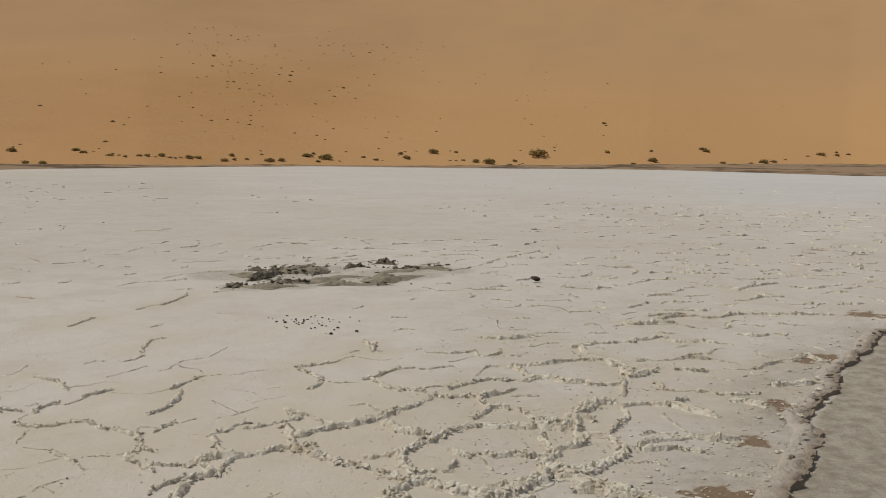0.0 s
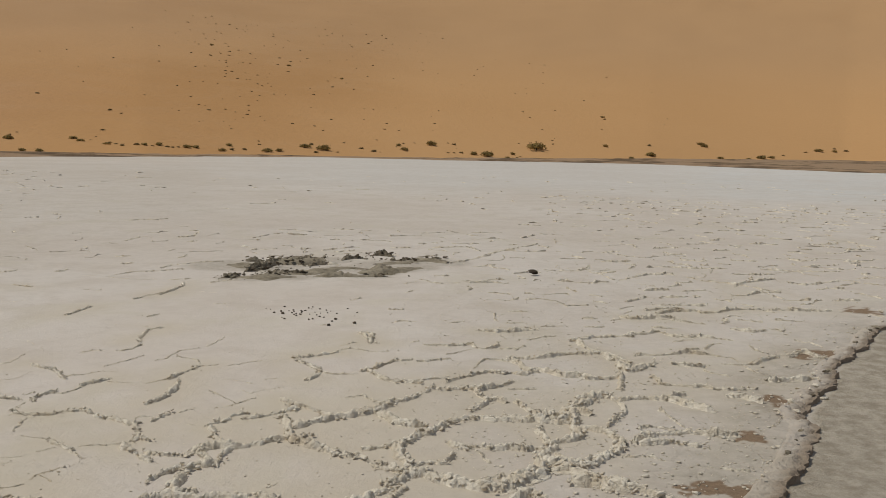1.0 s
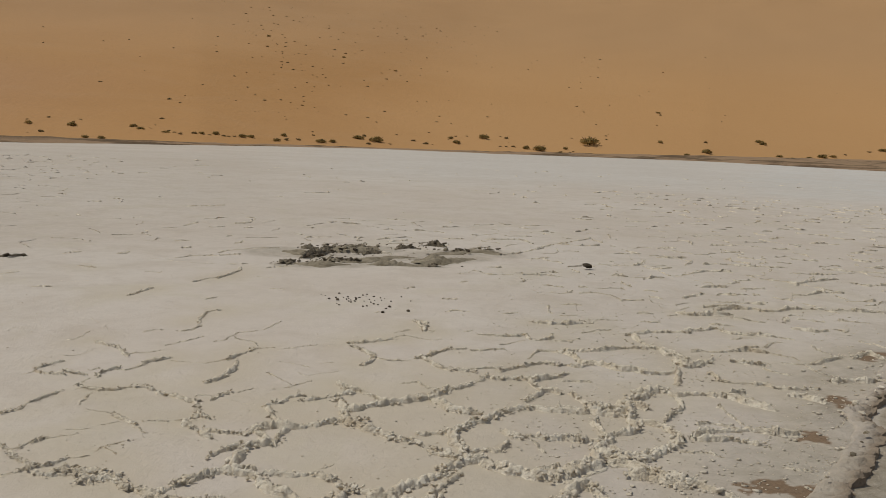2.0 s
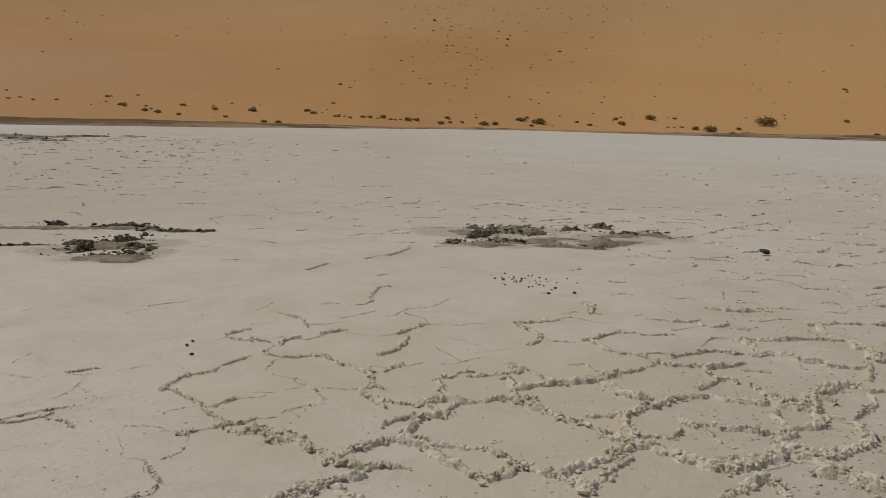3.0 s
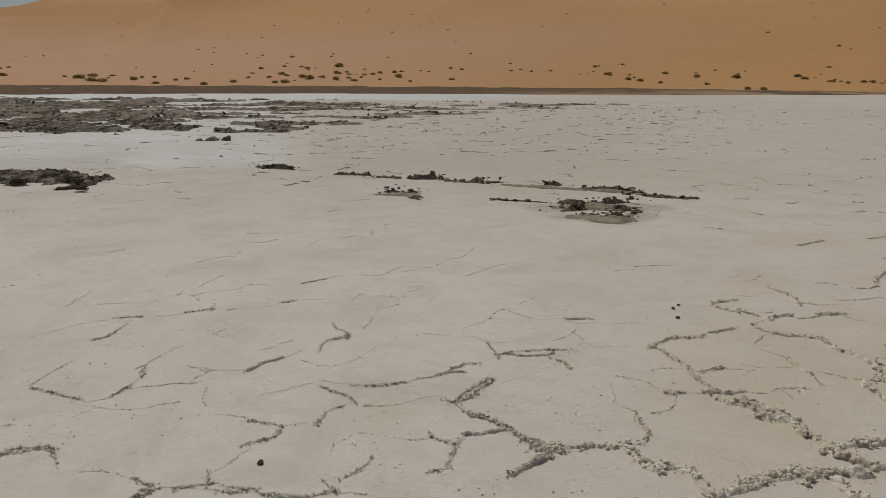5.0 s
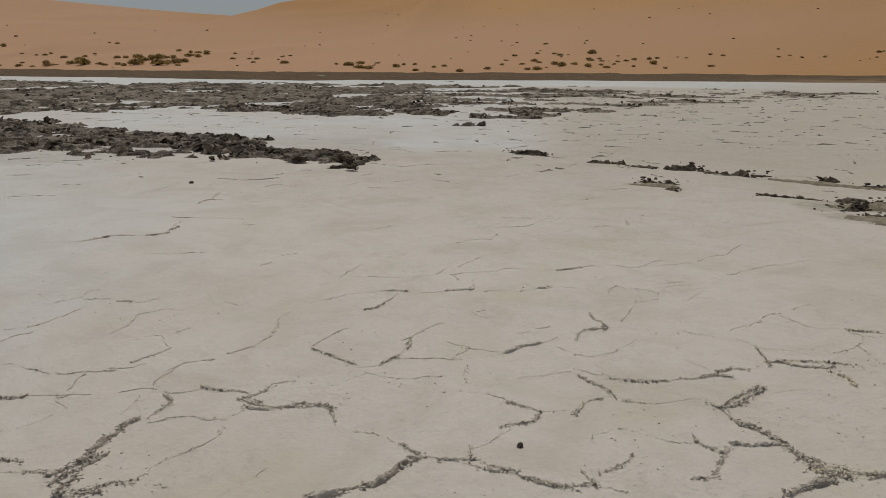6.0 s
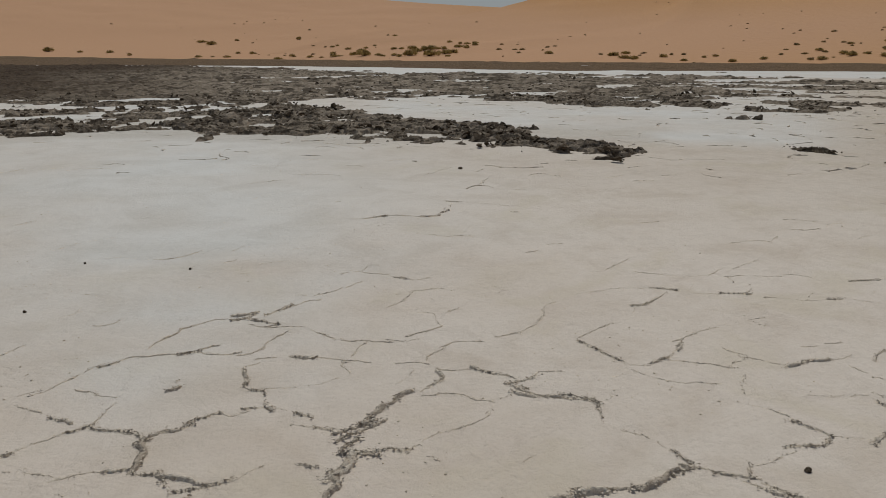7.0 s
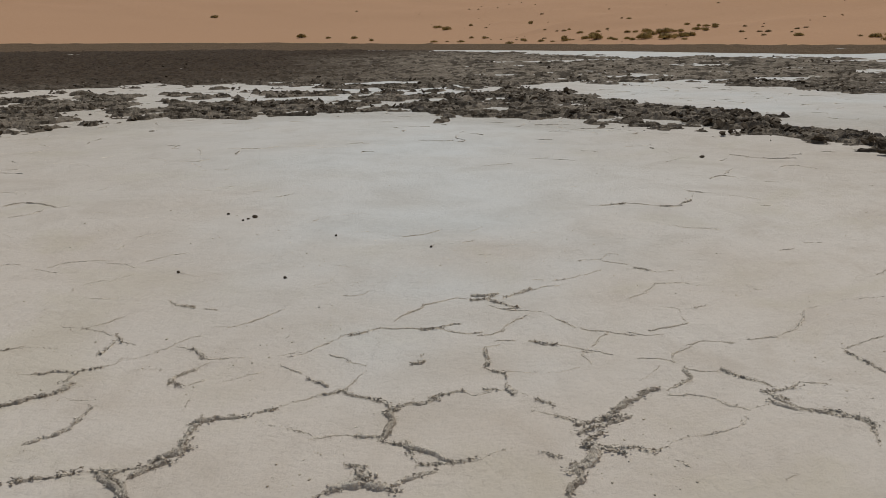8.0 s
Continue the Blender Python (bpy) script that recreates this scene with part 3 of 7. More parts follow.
ridge(FINE, (-2.18, 6.60), (-2.10, 6.52), (-1.97, 6.45), (-1.93, 6.38))
ridge(MIDDLING, (-3.14, 6.18), (-2.91, 6.05), (-2.82, 5.96), (-2.76, 5.86))
ridge(FINE, (-2.77, 5.90), (-2.73, 5.95), (-2.64, 5.98), (-2.56, 6.06))
ridge(HAIR, (-2.56, 6.06), (-2.45, 6.04))
ridge(FINE, (-2.60, 6.20), (-2.53, 6.31), (-2.43, 6.52))
ridge(HAIR, (-3.20, 5.77), (-3.12, 5.81), (-3.07, 5.99))
ridge(FINE, (-2.83, 5.45), (-2.80, 5.50))
ridge(MIDDLING, (-2.72, 5.33), (-2.73, 5.42), (-2.68, 5.50))
ridge(FINE, (-2.68, 5.50), (-2.59, 5.51), (-2.53, 5.68))
ridge(MIDDLING, (-2.53, 5.68), (-2.51, 5.75), (-2.43, 5.84))
ridge(FINE, (-2.12, 5.78), (-2.00, 5.92))
ridge(MIDDLING, (-2.00, 5.92), (-1.89, 6.25))
ridge(FINE, (-1.87, 6.25), (-1.75, 6.31))
ridge(FINE, (-1.66, 6.29), (-1.43, 6.48))
ridge(HAIR, (-2.41, 5.80), (-2.30, 5.78), (-2.12, 5.78))
ridge(MIDDLING, (-1.95, 5.32), (-1.89, 5.44), (-1.88, 5.54), (-1.88, 5.65), (-1.91, 5.82))
ridge(FINE, (-1.60, 5.60), (-1.39, 5.40))
ridge(HAIR, (-1.41, 5.66), (-1.31, 5.57))
ridge(FINE, (-1.46, 5.26), (-1.38, 5.32), (-1.29, 5.48))
ridge(MIDDLING, (-2.98, 5.39), (-2.84, 5.35))
ridge(FINE, (-2.72, 5.04), (-2.74, 5.27))
ridge(MIDDLING, (-2.71, 5.08), (-2.53, 5.02), (-2.42, 5.10), (-2.35, 5.12), (-2.31, 5.13), (-2.24, 5.10))
ridge(FINE, (-2.55, 4.76), (-2.57, 4.86), (-2.58, 5.01))
ridge(MIDDLING, (-2.16, 5.03), (-2.10, 5.00), (-2.01, 4.98), (-1.91, 4.91))
ridge(FINE, (-1.93, 5.01), (-1.89, 5.05), (-1.84, 5.05))
ridge(MIDDLING, (-1.79, 4.97), (-1.75, 5.10))
ridge(FINE, (-1.75, 5.10), (-1.67, 5.15), (-1.61, 5.25))
ridge(MIDDLING, (-1.88, 4.91), (-1.81, 4.77), (-1.79, 4.67), (-1.79, 4.64))
ridge(MIDDLING, (-1.77, 4.67), (-1.71, 4.63))
ridge(FINE, (-2.03, 4.53), (-1.88, 4.56), (-1.79, 4.64))
ridge(MIDDLING, (-1.80, 4.53), (-1.74, 4.46), (-1.60, 4.33))
ridge(HAIR, (-2.45, 4.66), (-2.26, 4.61))
ridge(MIDDLING, (-2.23, 4.57), (-2.10, 4.48))
ridge(FINE, (-2.09, 4.45), (-2.04, 4.42), (-1.96, 4.34))
ridge(HAIR, (-2.26, 4.43), (-2.18, 4.48))
ridge(HAIR, (-2.42, 4.32), (-2.30, 4.36))
ridge(FINE, (-2.01, 4.21), (-2.09, 4.12), (-2.09, 4.06))
ridge(HAIR, (-2.09, 4.12), (-1.99, 4.03))
ridge(MIDDLING, (-1.49, 4.08), (-1.41, 4.23))
ridge(MIDDLING, (-1.62, 4.43), (-1.53, 4.40), (-1.50, 4.40), (-1.42, 4.39), (-1.39, 4.43), (-1.37, 4.50))
ridge(THICK, (-1.35, 4.00), (-1.36, 4.09), (-1.34, 4.21), (-1.31, 4.25), (-1.24, 4.30))
ridge(THICK, (-1.24, 4.31), (-1.34, 4.46))
ridge(THICK, (-1.37, 4.48), (-1.31, 4.55), (-1.14, 4.57), (-0.97, 4.68), (-0.85, 4.73))
ridge(MIDDLING, (-1.41, 4.88), (-1.27, 4.59))
ridge(HAIR, (-1.68, 5.00), (-1.57, 4.94), (-1.45, 4.95))
ridge(MIDDLING, (-1.42, 4.94), (-1.34, 5.02), (-1.31, 5.11), (-1.28, 5.13))
ridge(FINE, (-1.32, 5.28), (-1.28, 5.15))
ridge(MIDDLING, (-1.21, 5.07), (-1.13, 5.10), (-1.02, 5.20), (-0.94, 5.25))
ridge(MIDDLING, (-1.07, 5.45), (-0.95, 5.25))
ridge(THICK, (-0.97, 5.05), (-0.93, 4.93), (-0.90, 4.75))
ridge(HAIR, (-1.31, 5.93), (-1.21, 5.97))
ridge(HAIR, (-1.60, 5.91), (-1.48, 5.89), (-1.35, 5.82))
ridge(HAIR, (-1.32, 5.61), (-1.15, 5.75))
ridge(MIDDLING, (-1.21, 4.40), (-1.19, 4.51))
ridge(HAIR, (-0.88, 4.01), (-0.82, 4.08))
ridge(FINE, (-0.82, 14.02), (-0.53, 14.13))
ridge(FINE, (-0.14, 14.25), (0.12, 14.27), (0.38, 14.42), (0.50, 14.34), (0.64, 13.85))
ridge(FINE, (0.14, 12.30), (0.60, 12.98), (0.99, 13.85), (1.19, 14.14))
ridge(FINE, (1.19, 14.14), (1.74, 15.04))
ridge(FINE, (-1.71, 13.33), (-1.45, 13.57))
ridge(FINE, (-1.96, 13.45), (-1.76, 13.77))
ridge(FINE, (1.50, 11.83), (1.71, 11.77), (1.81, 11.76), (2.05, 11.88), (2.31, 12.43))
ridge(FINE, (0.47, 11.98), (0.68, 12.09), (0.82, 12.24))
ridge(FINE, (-0.25, 10.68), (-0.06, 10.47), (0.23, 10.49))
ridge(FINE, (0.35, 10.54), (0.61, 10.60), (0.90, 10.58))
ridge(FINE, (-0.10, 11.07), (0.13, 11.09))
ridge(FINE, (0.52, 9.32), (0.61, 9.38), (0.69, 9.38), (0.77, 9.34), (0.91, 9.45))
ridge(FINE, (1.01, 9.42), (1.18, 9.51), (1.33, 9.41), (1.39, 9.31), (1.44, 9.04))
ridge(FINE, (1.44, 9.11), (1.72, 9.16))
ridge(FINE, (-0.56, 8.66), (-0.38, 8.70))
ridge(FINE, (-0.46, 8.01), (-0.38, 8.10), (-0.24, 8.08))
ridge(FINE, (0.10, 8.04), (0.24, 8.13))
ridge(MIDDLING, (0.42, 7.71), (0.55, 7.69), (0.62, 7.71), (0.93, 7.83))
ridge(FINE, (0.67, 8.10), (0.85, 8.17))
ridge(FINE, (0.85, 7.93), (1.23, 8.03))
ridge(FINE, (-1.19, 7.79), (-1.12, 7.87))
ridge(FINE, (-0.88, 7.01), (-0.72, 7.19))
ridge(MIDDLING, (-0.73, 7.52), (-0.59, 7.15), (-0.57, 7.15))
ridge(FINE, (-0.26, 7.21), (-0.19, 7.24))
ridge(FINE, (-0.13, 7.13), (0.09, 7.10))
ridge(MIDDLING, (0.09, 7.10), (0.22, 7.13), (0.29, 7.18), (0.34, 7.03), (0.47, 7.06), (0.52, 7.17))
ridge(FINE, (0.54, 7.04), (0.67, 7.07), (0.75, 7.16))
ridge(FINE, (0.82, 7.38), (0.96, 7.51), (1.08, 7.55))
ridge(MIDDLING, (1.24, 7.40), (1.42, 7.52))
ridge(MIDDLING, (-1.17, 6.58), (-1.06, 6.63), (-0.88, 6.78))
ridge(FINE, (-0.88, 6.84), (-0.77, 6.94), (-0.57, 6.83), (-0.44, 6.86))
ridge(FINE, (-0.49, 10.35), (-0.32, 10.49))
ridge(FINE, (-0.43, 9.70), (-0.33, 9.82))
ridge(FINE, (-1.01, 9.15), (-0.93, 9.30))
ridge(FINE, (0.75, 8.68), (0.93, 8.69))
ridge(MIDDLING, (-1.15, 6.49), (-0.93, 6.21), (-0.98, 5.99))
ridge(FINE, (-0.90, 6.17), (-0.79, 6.12), (-0.64, 6.15))
ridge(MIDDLING, (-0.58, 6.23), (-0.52, 6.30), (-0.43, 6.47), (-0.38, 6.53))
ridge(MIDDLING, (-0.56, 6.26), (-0.38, 5.96), (-0.28, 5.96), (-0.17, 5.92))
ridge(FINE, (-0.19, 5.97), (-0.09, 6.03), (0.04, 6.07))
ridge(FINE, (-0.38, 6.53), (-0.24, 6.59))
ridge(FINE, (-0.17, 6.54), (0.09, 6.64))
ridge(FINE, (0.06, 6.82), (0.19, 6.91), (0.31, 7.03))
ridge(FINE, (0.29, 6.38), (0.34, 6.56), (0.42, 6.65), (0.56, 6.62))
ridge(MIDDLING, (0.08, 5.98), (0.25, 6.17), (0.36, 6.25), (0.41, 6.26), (0.46, 6.24), (0.57, 6.25), (0.62, 6.22), (0.67, 6.22), (0.75, 6.30))
ridge(MIDDLING, (0.61, 6.66), (0.68, 6.40), (0.76, 6.32))
ridge(MIDDLING, (0.76, 6.35), (0.86, 6.31), (0.96, 6.22), (1.08, 6.21), (1.17, 6.15))
ridge(MIDDLING, (0.61, 6.70), (0.79, 6.72), (0.92, 6.78), (1.06, 6.87), (1.32, 6.96))
ridge(MIDDLING, (-0.31, 5.46), (-0.17, 5.58), (-0.04, 5.83))
ridge(MIDDLING, (-0.06, 5.77), (0.04, 5.76), (0.14, 5.79), (0.29, 5.80))
ridge(MIDDLING, (0.28, 5.77), (0.30, 5.60), (0.35, 5.53), (0.41, 5.54), (0.45, 5.51))
ridge(MIDDLING, (0.29, 5.81), (0.44, 5.89), (0.55, 6.00))
ridge(MIDDLING, (0.23, 5.32), (0.33, 5.52))
ridge(FINE, (-0.63, 5.53), (-0.54, 5.58), (-0.47, 5.51), (-0.35, 5.44))
ridge(HAIR, (0.51, 5.82), (0.70, 5.83))
ridge(MIDDLING, (0.55, 5.49), (0.62, 5.34), (0.66, 5.29), (0.77, 5.25))
ridge(THICK, (-0.88, 4.93), (-0.77, 5.02), (-0.52, 5.20), (-0.48, 5.25), (-0.43, 5.29), (-0.33, 5.44))
ridge(MIDDLING, (-1.00, 5.39), (-0.74, 5.19), (-0.68, 5.11))
ridge(THICK, (-0.35, 5.16), (-0.30, 5.09), (-0.21, 5.01), (-0.14, 5.00))
ridge(THICK, (-0.20, 4.68), (-0.13, 4.79), (-0.05, 4.86), (0.04, 5.00), (0.13, 5.10), (0.18, 5.13), (0.27, 5.15), (0.36, 5.13), (0.55, 5.13), (0.66, 5.16))
ridge(THICK, (-0.87, 4.73), (-0.82, 4.67), (-0.55, 4.47), (-0.51, 4.44), (-0.43, 4.43), (-0.34, 4.33), (-0.24, 4.27))
ridge(MIDDLING, (-0.41, 4.56), (-0.29, 4.62), (-0.22, 4.67))
ridge(THICK, (-0.23, 4.60), (-0.15, 4.29))
ridge(MIDDLING, (-0.11, 4.35), (-0.03, 4.38), (0.01, 4.36), (0.04, 4.38), (0.08, 4.51))
ridge(MIDDLING, (0.07, 4.67), (0.15, 4.61))
ridge(MIDDLING, (0.14, 4.61), (0.23, 4.64), (0.31, 4.60), (0.40, 4.62), (0.48, 4.61), (0.60, 4.63))
ridge(FINE, (0.22, 4.60), (0.30, 4.41))
ridge(THICK, (-0.23, 4.10), (-0.16, 4.18), (-0.09, 4.22), (0.06, 4.11), (0.27, 4.04))
ridge(THICK, (0.32, 4.05), (0.40, 4.10), (0.49, 4.17), (0.57, 4.28), (0.60, 4.48), (0.64, 4.58), (0.68, 4.63))
ridge(MIDDLING, (0.64, 5.00), (0.64, 4.85), (0.66, 4.70))
ridge(MIDDLING, (0.66, 4.70), (0.87, 4.84))
ridge(THICK, (0.89, 5.23), (0.88, 4.91))
ridge(MIDDLING, (0.62, 5.12), (0.80, 5.09), (0.87, 5.09))
ridge(THICK, (0.87, 5.29), (0.92, 5.41), (1.07, 5.56))
ridge(MIDDLING, (0.95, 5.35), (1.00, 5.29))
ridge(MIDDLING, (0.68, 4.53), (0.71, 4.46), (0.78, 4.41), (0.87, 4.46))
ridge(FINE, (0.24, 4.15), (0.35, 4.21))
ridge(FINE, (2.75, 14.06), (3.12, 14.17))
ridge(FINE, (3.15, 12.32), (3.39, 12.45), (3.89, 12.33), (4.37, 12.36))
ridge(FINE, (2.44, 11.03), (2.96, 11.57), (3.20, 11.68), (3.30, 11.66), (3.38, 11.61))
ridge(FINE, (2.59, 10.23), (2.94, 10.34))
ridge(FINE, (1.83, 9.41), (1.94, 9.31))
ridge(FINE, (2.16, 9.43), (2.51, 9.75))
ridge(FINE, (2.42, 9.27), (2.91, 9.27), (3.09, 9.31))
ridge(MIDDLING, (2.36, 8.69), (2.50, 8.85), (2.85, 8.96), (2.91, 8.87), (3.08, 8.92), (3.29, 9.06), (3.64, 9.15))
ridge(MIDDLING, (1.94, 8.54), (2.07, 8.46), (2.23, 8.50), (2.46, 8.49))
ridge(FINE, (2.44, 8.40), (2.72, 8.27))
ridge(FINE, (1.51, 8.40), (1.65, 8.44))
ridge(FINE, (1.44, 8.01), (1.63, 8.02))
ridge(MIDDLING, (1.43, 7.53), (1.71, 7.61), (1.81, 7.61))
ridge(MIDDLING, (1.84, 7.71), (1.98, 7.74), (2.14, 7.85), (2.23, 7.68), (2.41, 7.65))
ridge(FINE, (2.19, 7.43), (2.29, 7.50), (2.37, 7.53))
ridge(FINE, (2.40, 7.18), (2.51, 7.36), (2.60, 7.40))
ridge(FINE, (2.48, 7.70), (2.61, 7.66), (2.76, 7.55))
ridge(MIDDLING, (3.66, 10.02), (3.75, 10.03), (3.85, 10.07), (3.99, 10.20), (4.10, 10.26), (4.31, 10.31))
ridge(MIDDLING, (3.93, 10.72), (4.13, 11.01), (4.73, 11.45))
ridge(FINE, (3.40, 9.66), (3.54, 9.78))
ridge(FINE, (4.92, 12.35), (5.69, 12.30), (6.11, 12.39))
ridge(FINE, (4.81, 11.16), (4.94, 11.00), (5.05, 11.02), (5.61, 11.37))
ridge(FINE, (4.95, 10.61), (5.18, 10.72), (5.38, 10.73))
ridge(MIDDLING, (3.76, 9.12), (4.40, 9.13))
ridge(FINE, (4.97, 14.68), (5.31, 14.79))
ridge(FINE, (5.42, 16.40), (5.64, 16.52))
ridge(FINE, (5.94, 13.83), (5.96, 13.61), (6.03, 13.50), (6.34, 13.65))
ridge(FINE, (6.76, 13.54), (7.16, 13.58))
ridge(FINE, (7.57, 15.19), (8.28, 15.54))
ridge(FINE, (6.00, 11.65), (6.37, 11.74))
ridge(FINE, (8.73, 21.16), (9.20, 21.57))
ridge(FINE, (2.93, 8.05), (3.10, 7.96), (3.26, 8.01))
ridge(FINE, (2.85, 7.37), (2.85, 7.16))
ridge(FINE, (1.70, 6.90), (2.06, 6.98))
ridge(FINE, (3.88, 14.82), (4.33, 14.95))
ridge(FINE, (3.82, 13.85), (4.22, 14.04))
ridge(FINE, (4.81, 13.37), (5.22, 13.34))
ridge(FINE, (4.51, 11.80), (4.87, 11.89))
ridge(FINE, (3.95, 13.29), (4.29, 13.18))
ridge(FINE, (2.56, 12.83), (3.03, 12.94))
ridge(FINE, (2.25, 11.62), (2.56, 11.75))
ridge(FINE, (7.34, 16.10), (7.98, 16.27))
ridge(FINE, (6.06, 15.96), (6.60, 15.92))
ridge(FINE, (7.03, 14.71), (7.50, 14.84))
ridge(FINE, (6.28, 14.64), (6.63, 14.51))
ridge(FINE, (5.92, 12.93), (6.45, 13.11))
ridge(FINE, (4.15, 9.74), (4.53, 9.85))
ridge(FINE, (4.78, 9.79), (5.18, 9.89))
ridge(FINE, (3.07, 10.26), (3.38, 10.33))
ridge(FINE, (3.59, 8.55), (3.86, 8.48))
ridge(FINE, (3.16, 8.53), (3.37, 8.45))
ridge(FINE, (2.14, 8.05), (2.36, 8.01))
ridge(MIDDLING, (1.29, 6.90), (1.36, 6.93), (1.43, 6.89), (1.45, 6.74), (1.50, 6.67), (1.49, 6.52))
ridge(MIDDLING, (1.17, 6.13), (1.35, 6.16), (1.42, 6.24), (1.40, 6.11), (1.35, 5.89))
ridge(THICK, (1.49, 6.52), (1.51, 6.39), (1.64, 6.47), (1.77, 6.63))
ridge(MIDDLING, (2.07, 6.99), (2.27, 7.09))
ridge(FINE, (2.22, 7.01), (2.34, 6.98), (2.44, 6.92), (2.49, 6.88), (2.54, 6.79))
ridge(MIDDLING, (1.31, 5.61), (1.42, 5.66), (1.62, 5.65), (1.71, 5.74), (1.76, 5.76))
ridge(MIDDLING, (1.64, 5.65), (1.78, 5.48), (1.85, 5.42))
ridge(FINE, (1.65, 6.05), (1.85, 6.01), (1.97, 6.06))
ridge(MIDDLING, (1.67, 6.20), (1.69, 6.05))
ridge(MIDDLING, (1.95, 5.98), (2.01, 6.01), (2.05, 5.96), (2.14, 5.92), (2.36, 5.96))
ridge(MIDDLING, (2.12, 5.75), (2.22, 5.72), (2.29, 5.65))
ridge(FINE, (2.15, 6.47), (2.30, 6.31))
ridge(FINE, (2.39, 6.66), (2.52, 6.66), (2.65, 6.72))
ridge(FINE, (2.54, 6.66), (2.56, 6.47), (2.63, 6.37))
ridge(MIDDLING, (2.59, 6.19), (2.97, 6.26))
ridge(MIDDLING, (1.19, 5.67), (1.24, 5.63), (1.27, 5.40), (1.22, 5.28), (1.18, 5.24))
ridge(MIDDLING, (1.10, 5.07), (1.15, 5.18))
ridge(THICK, (1.03, 5.60), (1.17, 5.71))
ridge(MIDDLING, (0.93, 4.99), (1.04, 4.94), (1.08, 4.88), (1.12, 4.75))
ridge(FINE, (1.29, 5.02), (1.39, 5.05), (1.58, 4.98))
ridge(FINE, (1.52, 5.39), (1.54, 5.33), (1.57, 5.07))
ridge(MIDDLING, (1.58, 4.98), (1.74, 4.92), (1.84, 4.94))
ridge(MIDDLING, (1.21, 4.75), (1.39, 4.77), (1.56, 4.74))
ridge(MIDDLING, (1.21, 4.82), (1.31, 4.88), (1.41, 4.92), (1.57, 4.95))
ridge(FINE, (1.08, 4.54), (1.16, 4.56), (1.25, 4.55), (1.28, 4.53), (1.32, 4.49))
ridge(THICK, (0.86, 4.45), (0.91, 4.50), (0.96, 4.53), (1.05, 4.63))
ridge(FINE, (2.17, 5.11), (2.37, 5.38))
ridge(FINE, (1.61, 4.39), (1.73, 4.37))
ridge(THICK, (0.77, 4.13), (0.85, 4.12), (0.88, 4.09), (0.94, 4.08))
ridge(FINE, (-9.06, 6.17), (-9.03, 6.34), (-9.03, 6.71))
ridge(FINE, (-8.54, 5.65), (-8.58, 5.92))
ridge(HAIR, (-8.73, 5.14), (-8.71, 5.29))
ridge(FINE, (-7.55, 5.66), (-7.34, 5.67), (-7.31, 5.71))
ridge(HAIR, (-7.19, 5.34), (-7.19, 5.43), (-7.27, 5.56), (-7.35, 5.65))
ridge(FINE, (-7.16, 5.25), (-6.97, 5.14))
ridge(HAIR, (-7.16, 5.71), (-6.98, 5.85))
ridge(FINE, (-7.04, 4.75), (-7.07, 4.86), (-7.06, 4.94))
ridge(HAIR, (-7.03, 4.40), (-7.13, 4.57))
ridge(HAIR, (-7.54, 4.39), (-7.63, 4.52), (-7.64, 4.60), (-7.59, 4.68))
ridge(HAIR, (-6.38, 4.92), (-6.40, 5.00))
ridge(HAIR, (-6.10, 3.87), (-6.28, 4.02), (-6.36, 4.15), (-6.37, 4.21))
ridge(MIDDLING, (-5.74, 3.46), (-5.75, 3.67))
ridge(FINE, (-5.80, 3.31), (-5.80, 3.41), (-5.74, 3.46))
ridge(FINE, (-5.75, 3.67), (-5.76, 3.87), (-5.70, 3.95), (-5.61, 4.02), (-5.55, 4.10), (-5.66, 4.41))
ridge(FINE, (-5.54, 4.34), (-5.50, 4.45), (-5.50, 4.59), (-5.47, 4.64), (-5.58, 4.96), (-5.57, 5.03), (-5.60, 5.13), (-5.80, 5.47))
ridge(FINE, (-5.04, 4.62), (-5.12, 5.02), (-5.14, 5.19))
ridge(HAIR, (-5.11, 5.24), (-5.10, 5.31), (-5.13, 5.54), (-5.11, 5.61))
ridge(HAIR, (-5.50, 3.61), (-5.31, 3.59), (-5.22, 3.55))
ridge(FINE, (-5.02, 3.38), (-5.16, 3.57), (-5.11, 3.60))
ridge(FINE, (-5.04, 3.69), (-5.00, 3.72), (-4.95, 3.74), (-4.85, 3.71), (-4.75, 3.64))
ridge(HAIR, (-5.11, 3.60), (-5.00, 3.66))
ridge(MIDDLING, (-5.35, 3.04), (-5.34, 3.10))
ridge(HAIR, (-5.40, 3.13), (-5.23, 3.31))
ridge(HAIR, (-4.76, 3.45), (-4.74, 3.62))
ridge(FINE, (-4.47, 3.09), (-4.76, 3.45))
ridge(HAIR, (-4.90, 3.80), (-4.96, 3.90), (-4.97, 4.04))
ridge(HAIR, (-5.05, 3.98), (-5.05, 4.14))
ridge(HAIR, (-4.65, 3.83), (-4.75, 4.03))
ridge(FINE, (-3.97, 3.68), (-4.13, 4.00), (-4.15, 4.09), (-4.13, 4.14))
ridge(HAIR, (-4.00, 3.57), (-4.04, 3.74))
ridge(FINE, (-4.16, 4.29), (-4.21, 4.52))
ridge(FINE, (-4.08, 4.11), (-3.94, 4.10), (-3.83, 4.12), (-3.76, 4.19))
ridge(HAIR, (-6.52, 5.44), (-6.52, 5.69))
ridge(FINE, (-7.88, 6.82), (-7.69, 6.91))
ridge(HAIR, (-6.65, 6.01), (-6.72, 6.28))
ridge(HAIR, (-6.44, 6.17), (-6.48, 6.42), (-6.48, 6.64))
ridge(FINE, (-7.21, 7.73), (-7.10, 7.88), (-7.03, 8.12))
